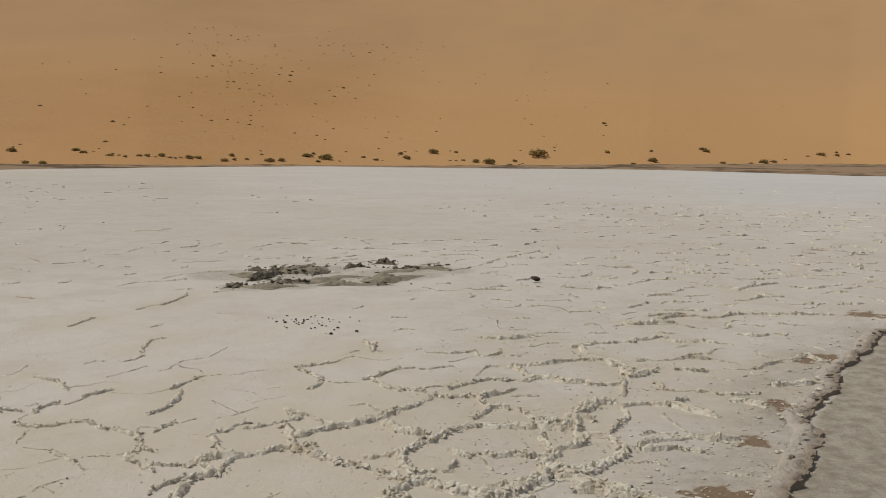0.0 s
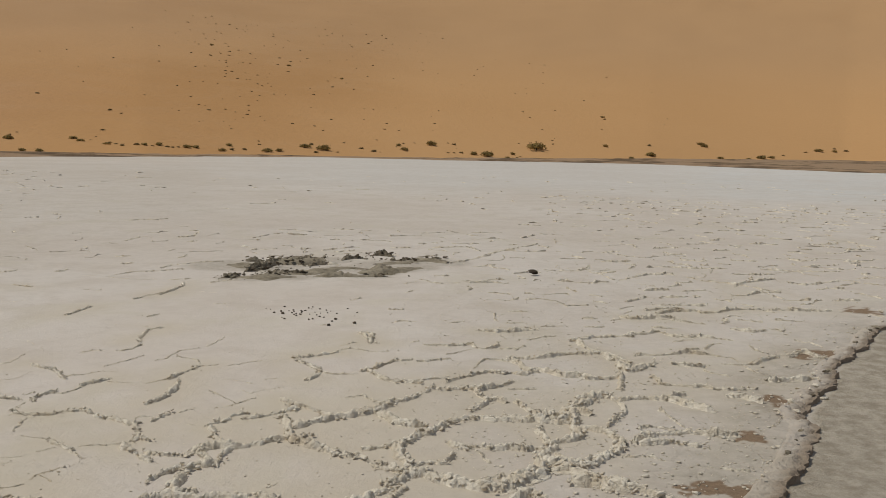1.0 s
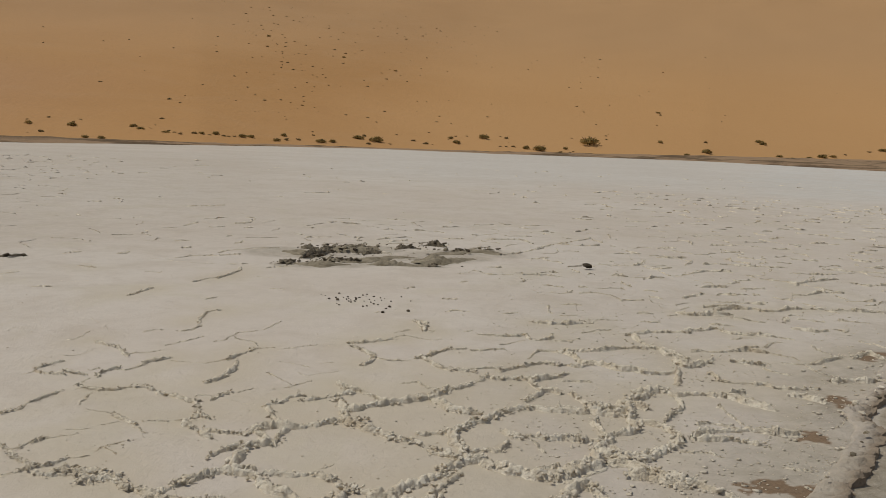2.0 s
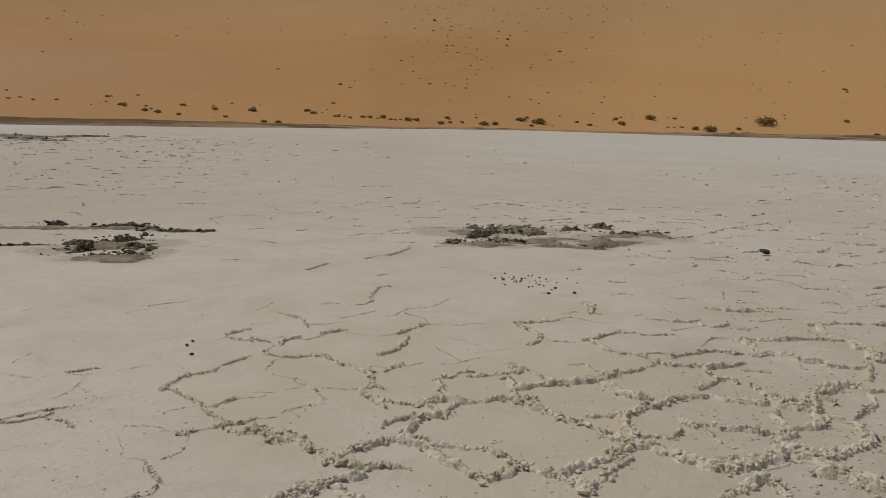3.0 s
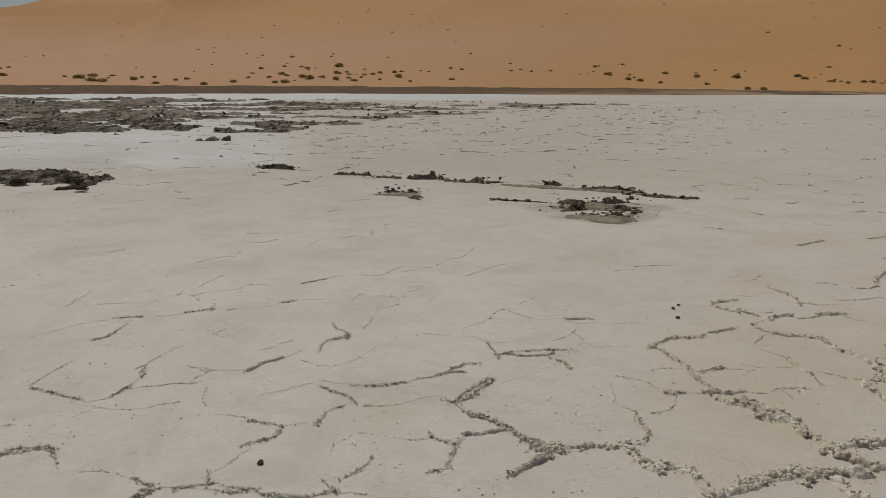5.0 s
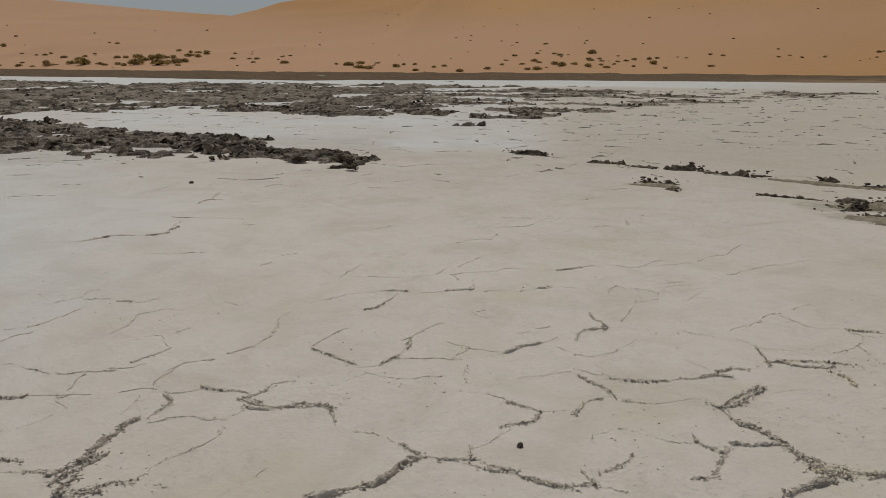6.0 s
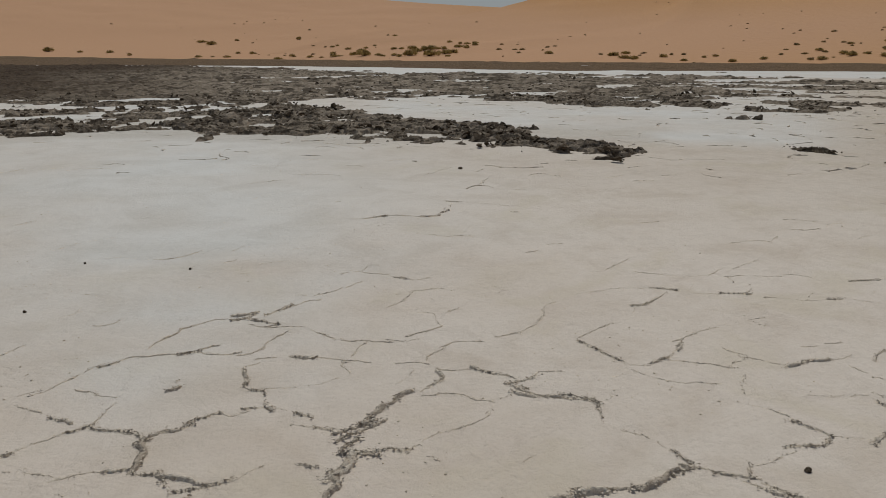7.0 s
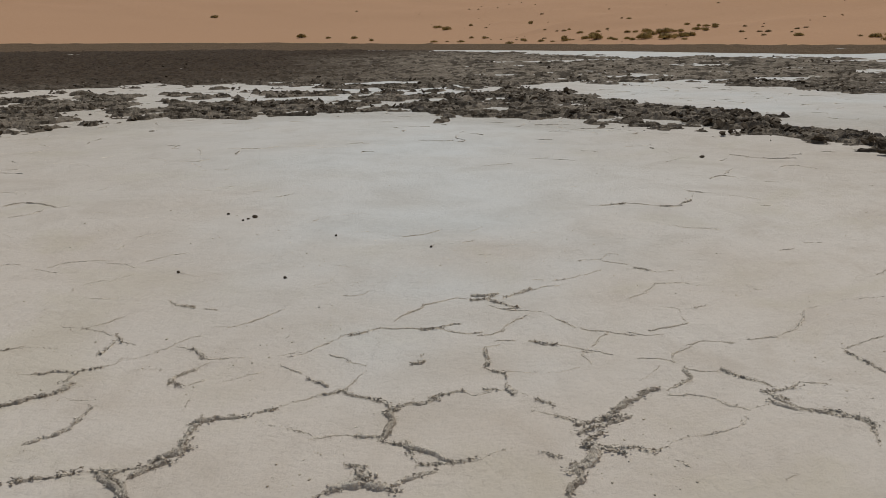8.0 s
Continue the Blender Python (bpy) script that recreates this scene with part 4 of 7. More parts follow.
ridge(MIDDLING, (-4.66, 2.97), (-4.55, 2.93), (-4.49, 2.95), (-4.40, 2.89))
ridge(MIDDLING, (-4.29, 2.62), (-4.37, 2.70), (-4.40, 2.81), (-4.40, 2.85))
ridge(HAIR, (-4.01, 2.70), (-4.07, 2.82), (-4.14, 2.94))
ridge(FINE, (-4.33, 2.38), (-4.33, 2.43), (-4.36, 2.50))
ridge(FINE, (-4.21, 2.43), (-4.14, 2.44), (-4.13, 2.45))
ridge(FINE, (-4.05, 2.47), (-4.00, 2.52), (-4.01, 2.70))
ridge(FINE, (-3.88, 2.18), (-3.87, 2.26))
ridge(HAIR, (-3.86, 2.09), (-3.87, 2.15))
ridge(FINE, (-3.86, 2.32), (-3.79, 2.36), (-3.72, 2.42))
ridge(MIDDLING, (-3.75, 2.27), (-3.58, 2.28), (-3.45, 2.26), (-3.41, 2.28), (-3.40, 2.30))
ridge(MIDDLING, (-3.41, 1.99), (-3.45, 2.05), (-3.47, 2.09), (-3.48, 2.13), (-3.48, 2.19))
ridge(FINE, (-3.48, 1.85), (-3.43, 1.99))
ridge(FINE, (-3.40, 2.32), (-3.32, 2.41))
ridge(HAIR, (-3.32, 2.43), (-3.30, 2.50), (-3.29, 2.61), (-3.27, 2.65))
ridge(MIDDLING, (-3.67, 2.43), (-3.60, 2.50), (-3.54, 2.62))
ridge(FINE, (-3.54, 2.62), (-3.52, 2.65), (-3.52, 2.76))
ridge(MIDDLING, (-3.52, 2.76), (-3.50, 2.80), (-3.47, 2.94), (-3.43, 2.98))
ridge(MIDDLING, (-3.50, 2.98), (-3.51, 3.06), (-3.51, 3.11), (-3.47, 3.15))
ridge(FINE, (-3.47, 3.15), (-3.46, 3.20), (-3.49, 3.35))
ridge(MIDDLING, (-3.68, 3.47), (-3.58, 3.40), (-3.49, 3.35))
ridge(HAIR, (-3.74, 2.98), (-3.57, 2.97))
ridge(FINE, (-4.10, 3.32), (-3.96, 3.42))
ridge(HAIR, (-4.19, 3.18), (-4.10, 3.32))
ridge(HAIR, (-3.90, 3.48), (-3.71, 3.53), (-3.67, 3.55), (-3.61, 3.62), (-3.56, 3.75))
ridge(MIDDLING, (-3.48, 3.38), (-3.46, 3.43), (-3.38, 3.47), (-3.33, 3.53), (-3.29, 3.62))
ridge(THICK, (-3.22, 3.01), (-3.15, 2.82), (-3.14, 2.76), (-3.15, 2.68))
ridge(THICK, (-3.18, 2.66), (-3.00, 2.62), (-2.95, 2.62), (-2.91, 2.64), (-2.87, 2.64), (-2.77, 2.63), (-2.61, 2.58), (-2.48, 2.57))
ridge(THICK, (-2.48, 2.57), (-2.44, 2.60))
ridge(THICK, (-2.40, 2.52), (-2.41, 2.45), (-2.41, 2.32))
ridge(MIDDLING, (-2.82, 2.43), (-2.78, 2.50), (-2.76, 2.59))
ridge(FINE, (-2.82, 2.43), (-2.82, 2.34))
ridge(MIDDLING, (-2.94, 2.30), (-2.89, 2.29), (-2.85, 2.30))
ridge(MIDDLING, (-2.82, 2.32), (-2.78, 2.33), (-2.79, 2.36))
ridge(FINE, (-3.15, 2.10), (-3.01, 2.17), (-2.92, 2.25))
ridge(MIDDLING, (-2.67, 2.16), (-2.76, 2.32))
ridge(FINE, (-3.12, 1.87), (-3.16, 1.92), (-3.17, 2.03), (-3.17, 2.06))
ridge(HAIR, (-3.16, 3.00), (-3.15, 3.08))
ridge(HAIR, (-3.16, 3.10), (-3.14, 3.20), (-3.07, 3.35))
ridge(FINE, (-4.31, 5.70), (-4.29, 5.80), (-4.23, 5.89))
ridge(FINE, (-4.29, 5.97), (-4.26, 6.07), (-4.12, 6.24), (-4.09, 6.34))
ridge(HAIR, (-4.09, 6.34), (-3.96, 6.71))
ridge(FINE, (-4.86, 8.24), (-4.69, 8.28))
ridge(FINE, (-5.58, 8.85), (-5.50, 9.08))
ridge(MIDDLING, (-3.20, 5.44), (-3.13, 5.60))
ridge(HAIR, (-3.21, 5.28), (-3.15, 5.40))
ridge(MIDDLING, (-3.17, 5.34), (-3.09, 5.31), (-2.97, 5.31))
ridge(MIDDLING, (-2.85, 4.73), (-2.79, 4.92))
ridge(FINE, (-3.65, 4.23), (-3.56, 4.27), (-3.49, 4.38))
ridge(HAIR, (-3.46, 4.36), (-3.31, 4.56))
ridge(FINE, (-3.45, 3.84), (-3.44, 3.96), (-3.48, 4.11))
ridge(FINE, (-3.46, 4.05), (-3.29, 3.98), (-3.23, 3.93))
ridge(MIDDLING, (-2.95, 4.17), (-2.97, 4.36), (-2.95, 4.47))
ridge(MIDDLING, (-2.93, 4.48), (-2.87, 4.57), (-2.86, 4.63))
ridge(HAIR, (-3.18, 4.65), (-3.06, 4.57))
ridge(FINE, (-3.24, 3.72), (-3.22, 3.80))
ridge(HAIR, (-3.22, 3.80), (-3.15, 3.98))
ridge(HAIR, (-3.16, 3.98), (-3.07, 4.09))
ridge(MIDDLING, (-3.23, 3.55), (-3.18, 3.56), (-3.10, 3.55), (-3.06, 3.52))
ridge(HAIR, (-3.04, 3.44), (-3.06, 3.37))
ridge(HAIR, (-3.06, 3.57), (-2.93, 3.54), (-2.80, 3.60))
ridge(FINE, (-2.80, 3.60), (-2.67, 3.64), (-2.60, 3.63))
ridge(HAIR, (-2.60, 3.63), (-2.50, 3.63))
ridge(MIDDLING, (-2.94, 4.19), (-2.87, 4.17), (-2.71, 4.09))
ridge(MIDDLING, (-2.71, 4.09), (-2.58, 4.01), (-2.43, 3.89), (-2.35, 3.84), (-2.32, 3.78))
ridge(FINE, (-2.72, 3.84), (-2.63, 3.99))
ridge(MIDDLING, (-2.51, 4.02), (-2.46, 4.16))
ridge(FINE, (-2.46, 4.17), (-2.35, 4.26))
ridge(MIDDLING, (-2.46, 3.61), (-2.39, 3.68), (-2.32, 3.78))
ridge(MIDDLING, (-2.32, 3.78), (-2.26, 3.83), (-2.21, 3.91))
ridge(HAIR, (-2.19, 3.92), (-2.11, 3.98))
ridge(FINE, (-2.43, 3.62), (-2.37, 3.52), (-2.35, 3.44), (-2.35, 3.37), (-2.37, 3.30))
ridge(HAIR, (-2.57, 3.25), (-2.48, 3.25), (-2.44, 3.23))
ridge(HAIR, (-2.73, 3.46), (-2.66, 3.38), (-2.60, 3.28))
ridge(MIDDLING, (-2.44, 3.23), (-2.32, 3.14), (-2.25, 3.08), (-2.21, 3.00), (-2.21, 2.98))
ridge(THICK, (-2.25, 2.88), (-2.17, 2.85), (-2.07, 2.80), (-2.04, 2.80))
ridge(THICK, (-2.47, 2.59), (-2.38, 2.68), (-2.36, 2.76), (-2.34, 2.79), (-2.31, 2.80), (-2.26, 2.90))
ridge(THICK, (-2.06, 2.81), (-2.03, 2.82), (-1.99, 2.88), (-1.92, 2.90), (-1.88, 2.88), (-1.79, 2.80), (-1.71, 2.78))
ridge(THICK, (-1.72, 2.78), (-1.68, 2.91), (-1.66, 3.00), (-1.61, 3.13), (-1.59, 3.17), (-1.53, 3.23))
ridge(THICK, (-1.71, 3.00), (-1.68, 3.08), (-1.64, 3.18))
ridge(MIDDLING, (-2.23, 3.72), (-2.18, 3.71), (-2.10, 3.74), (-2.05, 3.73), (-1.95, 3.68))
ridge(THICK, (-1.95, 3.68), (-1.89, 3.72), (-1.84, 3.71), (-1.80, 3.69), (-1.69, 3.60), (-1.57, 3.53))
ridge(MIDDLING, (-1.59, 3.57), (-1.52, 3.71), (-1.51, 3.77))
ridge(THICK, (-1.53, 3.51), (-1.45, 3.50), (-1.39, 3.52))
ridge(THICK, (-1.53, 3.23), (-1.52, 3.27), (-1.50, 3.31), (-1.45, 3.37), (-1.41, 3.39))
ridge(HAIR, (-13.14, -0.78), (-13.25, -0.53), (-13.28, -0.29))
ridge(HAIR, (-13.39, -0.30), (-13.77, -0.02), (-14.16, 0.19), (-13.93, 0.38))
ridge(FINE, (-16.57, -0.27), (-16.35, -0.00))
ridge(FINE, (-15.58, -0.32), (-14.96, 0.18), (-14.55, 0.33))
ridge(FINE, (-15.05, 0.48), (-15.25, 0.80))
ridge(FINE, (-11.65, -0.73), (-11.72, -0.58), (-11.82, -0.49), (-12.07, -0.36))
ridge(HAIR, (-13.27, -0.10), (-13.40, 0.31))
ridge(HAIR, (-12.95, 0.59), (-13.02, 0.79), (-13.18, 1.00), (-13.47, 1.22))
ridge(HAIR, (-12.11, 0.25), (-12.19, 0.88), (-12.50, 1.30))
ridge(FINE, (-11.47, 1.06), (-12.06, 1.46))
ridge(HAIR, (-9.54, -0.20), (-9.59, -0.10))
ridge(HAIR, (-11.09, -0.39), (-10.95, -0.09), (-11.14, 0.07), (-11.13, 0.29))
ridge(FINE, (-8.57, -0.03), (-8.55, 0.07))
ridge(MIDDLING, (-8.55, 0.07), (-8.65, 0.27))
ridge(FINE, (-8.65, 0.27), (-8.67, 0.40), (-8.56, 0.64))
ridge(MIDDLING, (-8.56, 0.64), (-8.56, 0.77), (-8.59, 0.82))
ridge(MIDDLING, (-8.73, 0.85), (-8.84, 0.95))
ridge(FINE, (-8.95, 0.91), (-9.22, 1.05))
ridge(MIDDLING, (-9.37, 1.03), (-9.33, 1.12))
ridge(FINE, (-9.37, 1.11), (-9.26, 1.27))
ridge(FINE, (-9.18, 1.38), (-9.11, 1.52), (-9.02, 1.64))
ridge(MIDDLING, (-10.22, 1.39), (-10.39, 1.51), (-10.38, 1.64))
ridge(FINE, (-10.38, 1.64), (-10.25, 1.71))
ridge(FINE, (-10.57, 1.61), (-10.94, 1.77))
ridge(HAIR, (-10.94, 1.77), (-10.93, 2.02), (-10.86, 2.27), (-10.63, 2.32))
ridge(FINE, (-10.04, 1.97), (-10.07, 2.11))
ridge(FINE, (-8.68, 1.57), (-8.66, 1.68))
ridge(MIDDLING, (-12.17, 2.02), (-12.03, 2.19))
ridge(FINE, (-11.12, 2.41), (-11.27, 2.56), (-11.14, 2.72), (-10.98, 2.83))
ridge(HAIR, (-7.82, 0.39), (-7.74, 0.62), (-7.66, 0.73), (-7.61, 0.98))
ridge(HAIR, (-7.32, -0.26), (-7.49, -0.22), (-7.56, -0.13))
ridge(HAIR, (-8.06, -0.62), (-8.28, -0.49))
ridge(HAIR, (-7.21, -0.40), (-7.21, -0.32))
ridge(HAIR, (-7.34, -0.59), (-7.41, -0.50))
ridge(HAIR, (-6.94, 1.32), (-6.99, 1.43))
ridge(HAIR, (-7.19, 1.58), (-7.20, 1.70))
ridge(HAIR, (-7.60, 0.04), (-7.70, 0.22), (-7.79, 0.30))
ridge(FINE, (-10.51, 3.62), (-10.45, 3.88))
ridge(FINE, (-10.88, 4.18), (-10.90, 4.41))
ridge(HAIR, (-10.81, 3.33), (-10.83, 3.43), (-10.96, 3.62))
ridge(FINE, (-9.88, 3.01), (-9.97, 3.34))
ridge(FINE, (-10.33, 4.87), (-10.29, 5.08))
ridge(FINE, (-10.64, 5.82), (-10.76, 6.13))
ridge(FINE, (-7.91, 4.19), (-7.84, 4.33), (-7.75, 4.45))
ridge(FINE, (-7.50, 3.89), (-7.42, 4.08), (-7.43, 4.29))
ridge(HAIR, (-7.95, 2.74), (-7.97, 2.90))
ridge(FINE, (-7.00, 3.15), (-7.07, 3.42), (-7.01, 3.55))
ridge(FINE, (-7.01, 3.54), (-7.19, 3.71))
ridge(HAIR, (-6.87, 3.62), (-6.80, 3.65), (-6.62, 3.62))
ridge(FINE, (-6.20, 2.80), (-6.41, 3.09))
ridge(HAIR, (-6.41, 3.09), (-6.44, 3.23))
ridge(FINE, (-5.99, 2.61), (-6.00, 2.75), (-5.93, 2.97), (-5.98, 3.13), (-5.89, 3.20))
ridge(FINE, (-6.22, 1.60), (-6.34, 1.82), (-6.42, 1.90))
ridge(HAIR, (-6.42, 1.90), (-6.62, 2.09))
ridge(FINE, (-6.22, 1.99), (-6.09, 2.20))
ridge(HAIR, (-6.03, 2.24), (-6.05, 2.52))
ridge(FINE, (-6.05, 2.52), (-6.20, 2.66))
ridge(FINE, (-5.99, 2.61), (-5.84, 2.60))
ridge(HAIR, (-5.68, 2.18), (-5.89, 2.31))
ridge(FINE, (-5.63, 2.20), (-5.58, 2.36))
ridge(MIDDLING, (-5.59, 2.39), (-5.55, 2.54))
ridge(FINE, (-5.55, 2.54), (-5.68, 2.63))
ridge(FINE, (-5.45, 2.62), (-5.42, 2.73), (-5.35, 2.92), (-5.35, 3.00))
ridge(MIDDLING, (-5.78, 1.95), (-5.76, 2.01), (-5.71, 2.07))
ridge(HAIR, (-8.66, 4.51), (-8.62, 4.68))
ridge(HAIR, (-8.38, 3.88), (-8.45, 4.06))
ridge(FINE, (-5.74, -0.54), (-5.81, -0.45), (-5.84, -0.39))
ridge(FINE, (-5.96, -0.39), (-6.05, -0.27), (-6.10, -0.23))
ridge(HAIR, (-5.98, -0.55), (-5.97, -0.49))
ridge(HAIR, (-6.13, -0.19), (-6.24, -0.08))
ridge(FINE, (-6.50, -0.22), (-6.51, -0.12), (-6.53, -0.06))
ridge(HAIR, (-6.53, -0.06), (-6.68, -0.01), (-6.71, 0.05), (-6.70, 0.07))
ridge(HAIR, (-6.49, -0.04), (-6.42, 0.11))
ridge(MIDDLING, (-6.31, 0.18), (-6.28, 0.24))
ridge(FINE, (-6.28, 0.24), (-6.24, 0.28))
ridge(FINE, (-6.26, 0.35), (-6.31, 0.47))
ridge(FINE, (-6.00, 0.75), (-6.00, 0.80), (-5.98, 0.85), (-5.89, 0.92))
ridge(HAIR, (-5.97, 1.00), (-6.01, 1.09))
ridge(FINE, (-5.64, 0.08), (-5.73, 0.16), (-5.94, 0.26))
ridge(FINE, (-5.95, 0.26), (-5.99, 0.41), (-5.98, 0.47))
ridge(FINE, (-5.46, 0.46), (-5.65, 0.62))
ridge(HAIR, (-5.46, 0.26), (-5.43, 0.34), (-5.21, 0.35))
ridge(FINE, (-5.19, 0.35), (-5.03, 0.14))
ridge(HAIR, (-4.97, 0.15), (-4.98, 0.18))
ridge(FINE, (-5.55, 1.17), (-5.47, 1.10), (-5.19, 0.98), (-5.09, 0.87), (-4.99, 0.79))
ridge(FINE, (-5.00, 0.78), (-4.96, 0.65))
ridge(FINE, (-5.22, -0.43), (-5.16, -0.39), (-5.13, -0.35))
ridge(FINE, (-5.13, -0.35), (-5.03, -0.25), (-5.01, -0.17))
ridge(FINE, (-4.99, -0.14), (-4.96, -0.07), (-4.95, 0.01))
ridge(HAIR, (-4.99, 0.02), (-4.96, 0.13))
ridge(FINE, (-4.77, -0.20), (-4.95, -0.12))
ridge(FINE, (-4.82, 0.32), (-4.86, 0.37), (-4.89, 0.45), (-4.89, 0.53))
ridge(FINE, (-4.82, 0.32), (-4.75, 0.28), (-4.70, 0.23), (-4.63, 0.21))
ridge(HAIR, (-4.61, 0.05), (-4.61, 0.12), (-4.58, 0.19))
ridge(MIDDLING, (-4.78, -0.51), (-4.76, -0.44))
ridge(FINE, (-4.76, -0.44), (-4.77, -0.37), (-4.69, -0.21), (-4.68, -0.14), (-4.66, -0.10))
ridge(FINE, (-4.67, -0.25), (-4.67, -0.22))
ridge(MIDDLING, (-4.46, 0.23), (-4.38, 0.24), (-4.34, 0.23), (-4.31, 0.19))
ridge(FINE, (-4.31, 0.19), (-4.23, 0.12))
ridge(MIDDLING, (-4.16, 0.00), (-4.20, 0.03), (-4.22, 0.07))
ridge(HAIR, (-4.35, 0.02), (-4.50, 0.10))
ridge(HAIR, (-4.41, -0.35), (-4.45, -0.30))
ridge(FINE, (-4.49, 0.26), (-4.48, 0.44))
ridge(MIDDLING, (-4.48, 0.44), (-4.41, 0.50), (-4.34, 0.60))
ridge(MIDDLING, (-4.27, 0.59), (-4.31, 0.70))
ridge(FINE, (-4.31, 0.70), (-4.37, 0.75), (-4.38, 0.79), (-4.38, 0.89))
ridge(MIDDLING, (-4.21, 0.60), (-4.19, 0.63))
ridge(MIDDLING, (-4.18, 0.62), (-4.09, 0.70), (-4.08, 0.82))
ridge(FINE, (-4.17, 0.59), (-4.12, 0.55), (-4.07, 0.46))
ridge(FINE, (-4.18, 0.21), (-4.16, 0.32), (-4.10, 0.38), (-4.07, 0.44))
ridge(FINE, (-5.73, 1.40), (-5.80, 1.63), (-5.81, 1.73), (-5.78, 1.87))
ridge(MIDDLING, (-5.41, 1.68), (-5.42, 1.75), (-5.54, 1.88))
ridge(FINE, (-5.54, 1.88), (-5.68, 2.02))
ridge(HAIR, (-5.28, 1.61), (-5.39, 1.67))
ridge(FINE, (-5.06, 1.38), (-4.87, 1.12))
ridge(MIDDLING, (-4.79, 1.11), (-4.70, 1.16), (-4.63, 1.18), (-4.50, 1.23))
ridge(FINE, (-4.50, 1.23), (-4.42, 1.28), (-4.40, 1.40))
ridge(MIDDLING, (-4.42, 1.40), (-4.48, 1.50))
ridge(FINE, (-4.47, 1.51), (-4.60, 1.62))
ridge(MIDDLING, (-4.60, 1.62), (-4.71, 1.68))
ridge(FINE, (-4.73, 1.66), (-4.76, 1.73), (-4.88, 1.91), (-4.92, 2.00))
ridge(FINE, (-4.45, 1.50), (-4.36, 1.69), (-4.30, 1.77))
ridge(FINE, (-4.30, 1.77), (-4.36, 1.84), (-4.41, 1.92))
ridge(FINE, (-4.45, 1.94), (-4.50, 1.91), (-4.55, 1.89))
ridge(FINE, (-4.43, 1.94), (-4.31, 2.07))
ridge(MIDDLING, (-4.27, 2.10), (-4.31, 2.24), (-4.32, 2.34))
ridge(FINE, (-4.17, 1.79), (-4.06, 1.72), (-3.98, 1.68))
ridge(FINE, (-3.87, 1.62), (-3.75, 1.73), (-3.67, 1.75))
ridge(MIDDLING, (-3.63, 1.74), (-3.55, 1.81), (-3.50, 1.83))
ridge(HAIR, (-4.54, 2.36), (-4.53, 2.42))
ridge(HAIR, (-4.55, 2.51), (-4.56, 2.58))
ridge(HAIR, (-3.90, 1.97), (-3.88, 2.08))
ridge(FINE, (-4.32, 1.28), (-4.23, 1.32), (-4.18, 1.38), (-4.14, 1.45), (-4.13, 1.53), (-4.10, 1.62))
ridge(HAIR, (-4.27, 1.12), (-4.31, 1.26))
ridge(HAIR, (-4.19, 0.91), (-4.30, 0.96))
ridge(FINE, (-3.97, 0.95), (-4.03, 1.05))
ridge(HAIR, (-4.05, 1.05), (-4.06, 1.17))
ridge(MIDDLING, (-3.98, 0.93), (-3.80, 0.91))
ridge(MIDDLING, (-4.08, 0.82), (-4.03, 0.91), (-3.97, 0.94))
ridge(MIDDLING, (-3.41, 1.59), (-3.41, 1.74), (-3.44, 1.79))
ridge(HAIR, (-5.03, 2.28), (-5.05, 2.38))
ridge(THICK, (-3.96, -0.14), (-4.05, -0.09), (-4.16, 0.01))
ridge(THICK, (-3.77, -0.28), (-3.80, -0.25), (-3.85, -0.17), (-3.91, -0.10))
ridge(MIDDLING, (-3.89, -0.37), (-3.86, -0.32))
ridge(FINE, (-3.95, -0.49), (-3.90, -0.38))
ridge(MIDDLING, (-4.05, -0.48), (-4.02, -0.43))
ridge(THICK, (-3.67, -0.27), (-3.72, -0.25), (-3.74, -0.23))
ridge(THICK, (-3.62, -0.26), (-3.60, -0.16))
ridge(MIDDLING, (-3.63, -0.16), (-3.64, -0.08), (-3.62, -0.04), (-3.63, -0.00))
ridge(FINE, (-3.63, 0.01), (-3.67, 0.03), (-3.74, 0.11), (-3.79, 0.22))
ridge(FINE, (-3.79, 0.22), (-3.82, 0.28), (-3.86, 0.34), (-3.90, 0.38), (-4.01, 0.44))
ridge(HAIR, (-3.47, 0.47), (-3.50, 0.51))
ridge(FINE, (-3.67, 0.95), (-3.58, 1.05), (-3.49, 1.07))
ridge(MIDDLING, (-3.45, 1.09), (-3.40, 1.10), (-3.36, 1.12))
ridge(THICK, (-3.20, 0.62), (-3.18, 0.75), (-3.18, 0.87), (-3.21, 0.93), (-3.27, 1.01), (-3.30, 1.09))
ridge(MIDDLING, (-3.32, 1.10), (-3.26, 1.21))
ridge(MIDDLING, (-3.23, 1.22), (-3.20, 1.31))
ridge(MIDDLING, (-3.20, 1.31), (-3.28, 1.35))
ridge(FINE, (-3.28, 1.35), (-3.31, 1.44), (-3.39, 1.60))
ridge(MIDDLING, (-3.15, 1.34), (-3.09, 1.37), (-3.04, 1.41))
ridge(FINE, (-3.04, 1.41), (-2.97, 1.42))
ridge(MIDDLING, (-2.97, 1.42), (-2.87, 1.49), (-2.83, 1.53), (-2.82, 1.60), (-2.80, 1.65))
ridge(MIDDLING, (-2.87, 1.66), (-2.83, 1.66))
ridge(FINE, (-2.78, 1.63), (-2.75, 1.68), (-2.71, 1.72))
ridge(MIDDLING, (-2.87, 1.77), (-2.87, 1.82), (-2.93, 1.93))
ridge(MIDDLING, (-2.66, 2.07), (-2.64, 2.13))
ridge(MIDDLING, (-2.43, 2.54), (-2.44, 2.50), (-2.43, 2.47))
ridge(FINE, (-2.71, 1.94), (-2.68, 2.01))
ridge(HAIR, (-2.69, 1.87), (-2.70, 1.95))
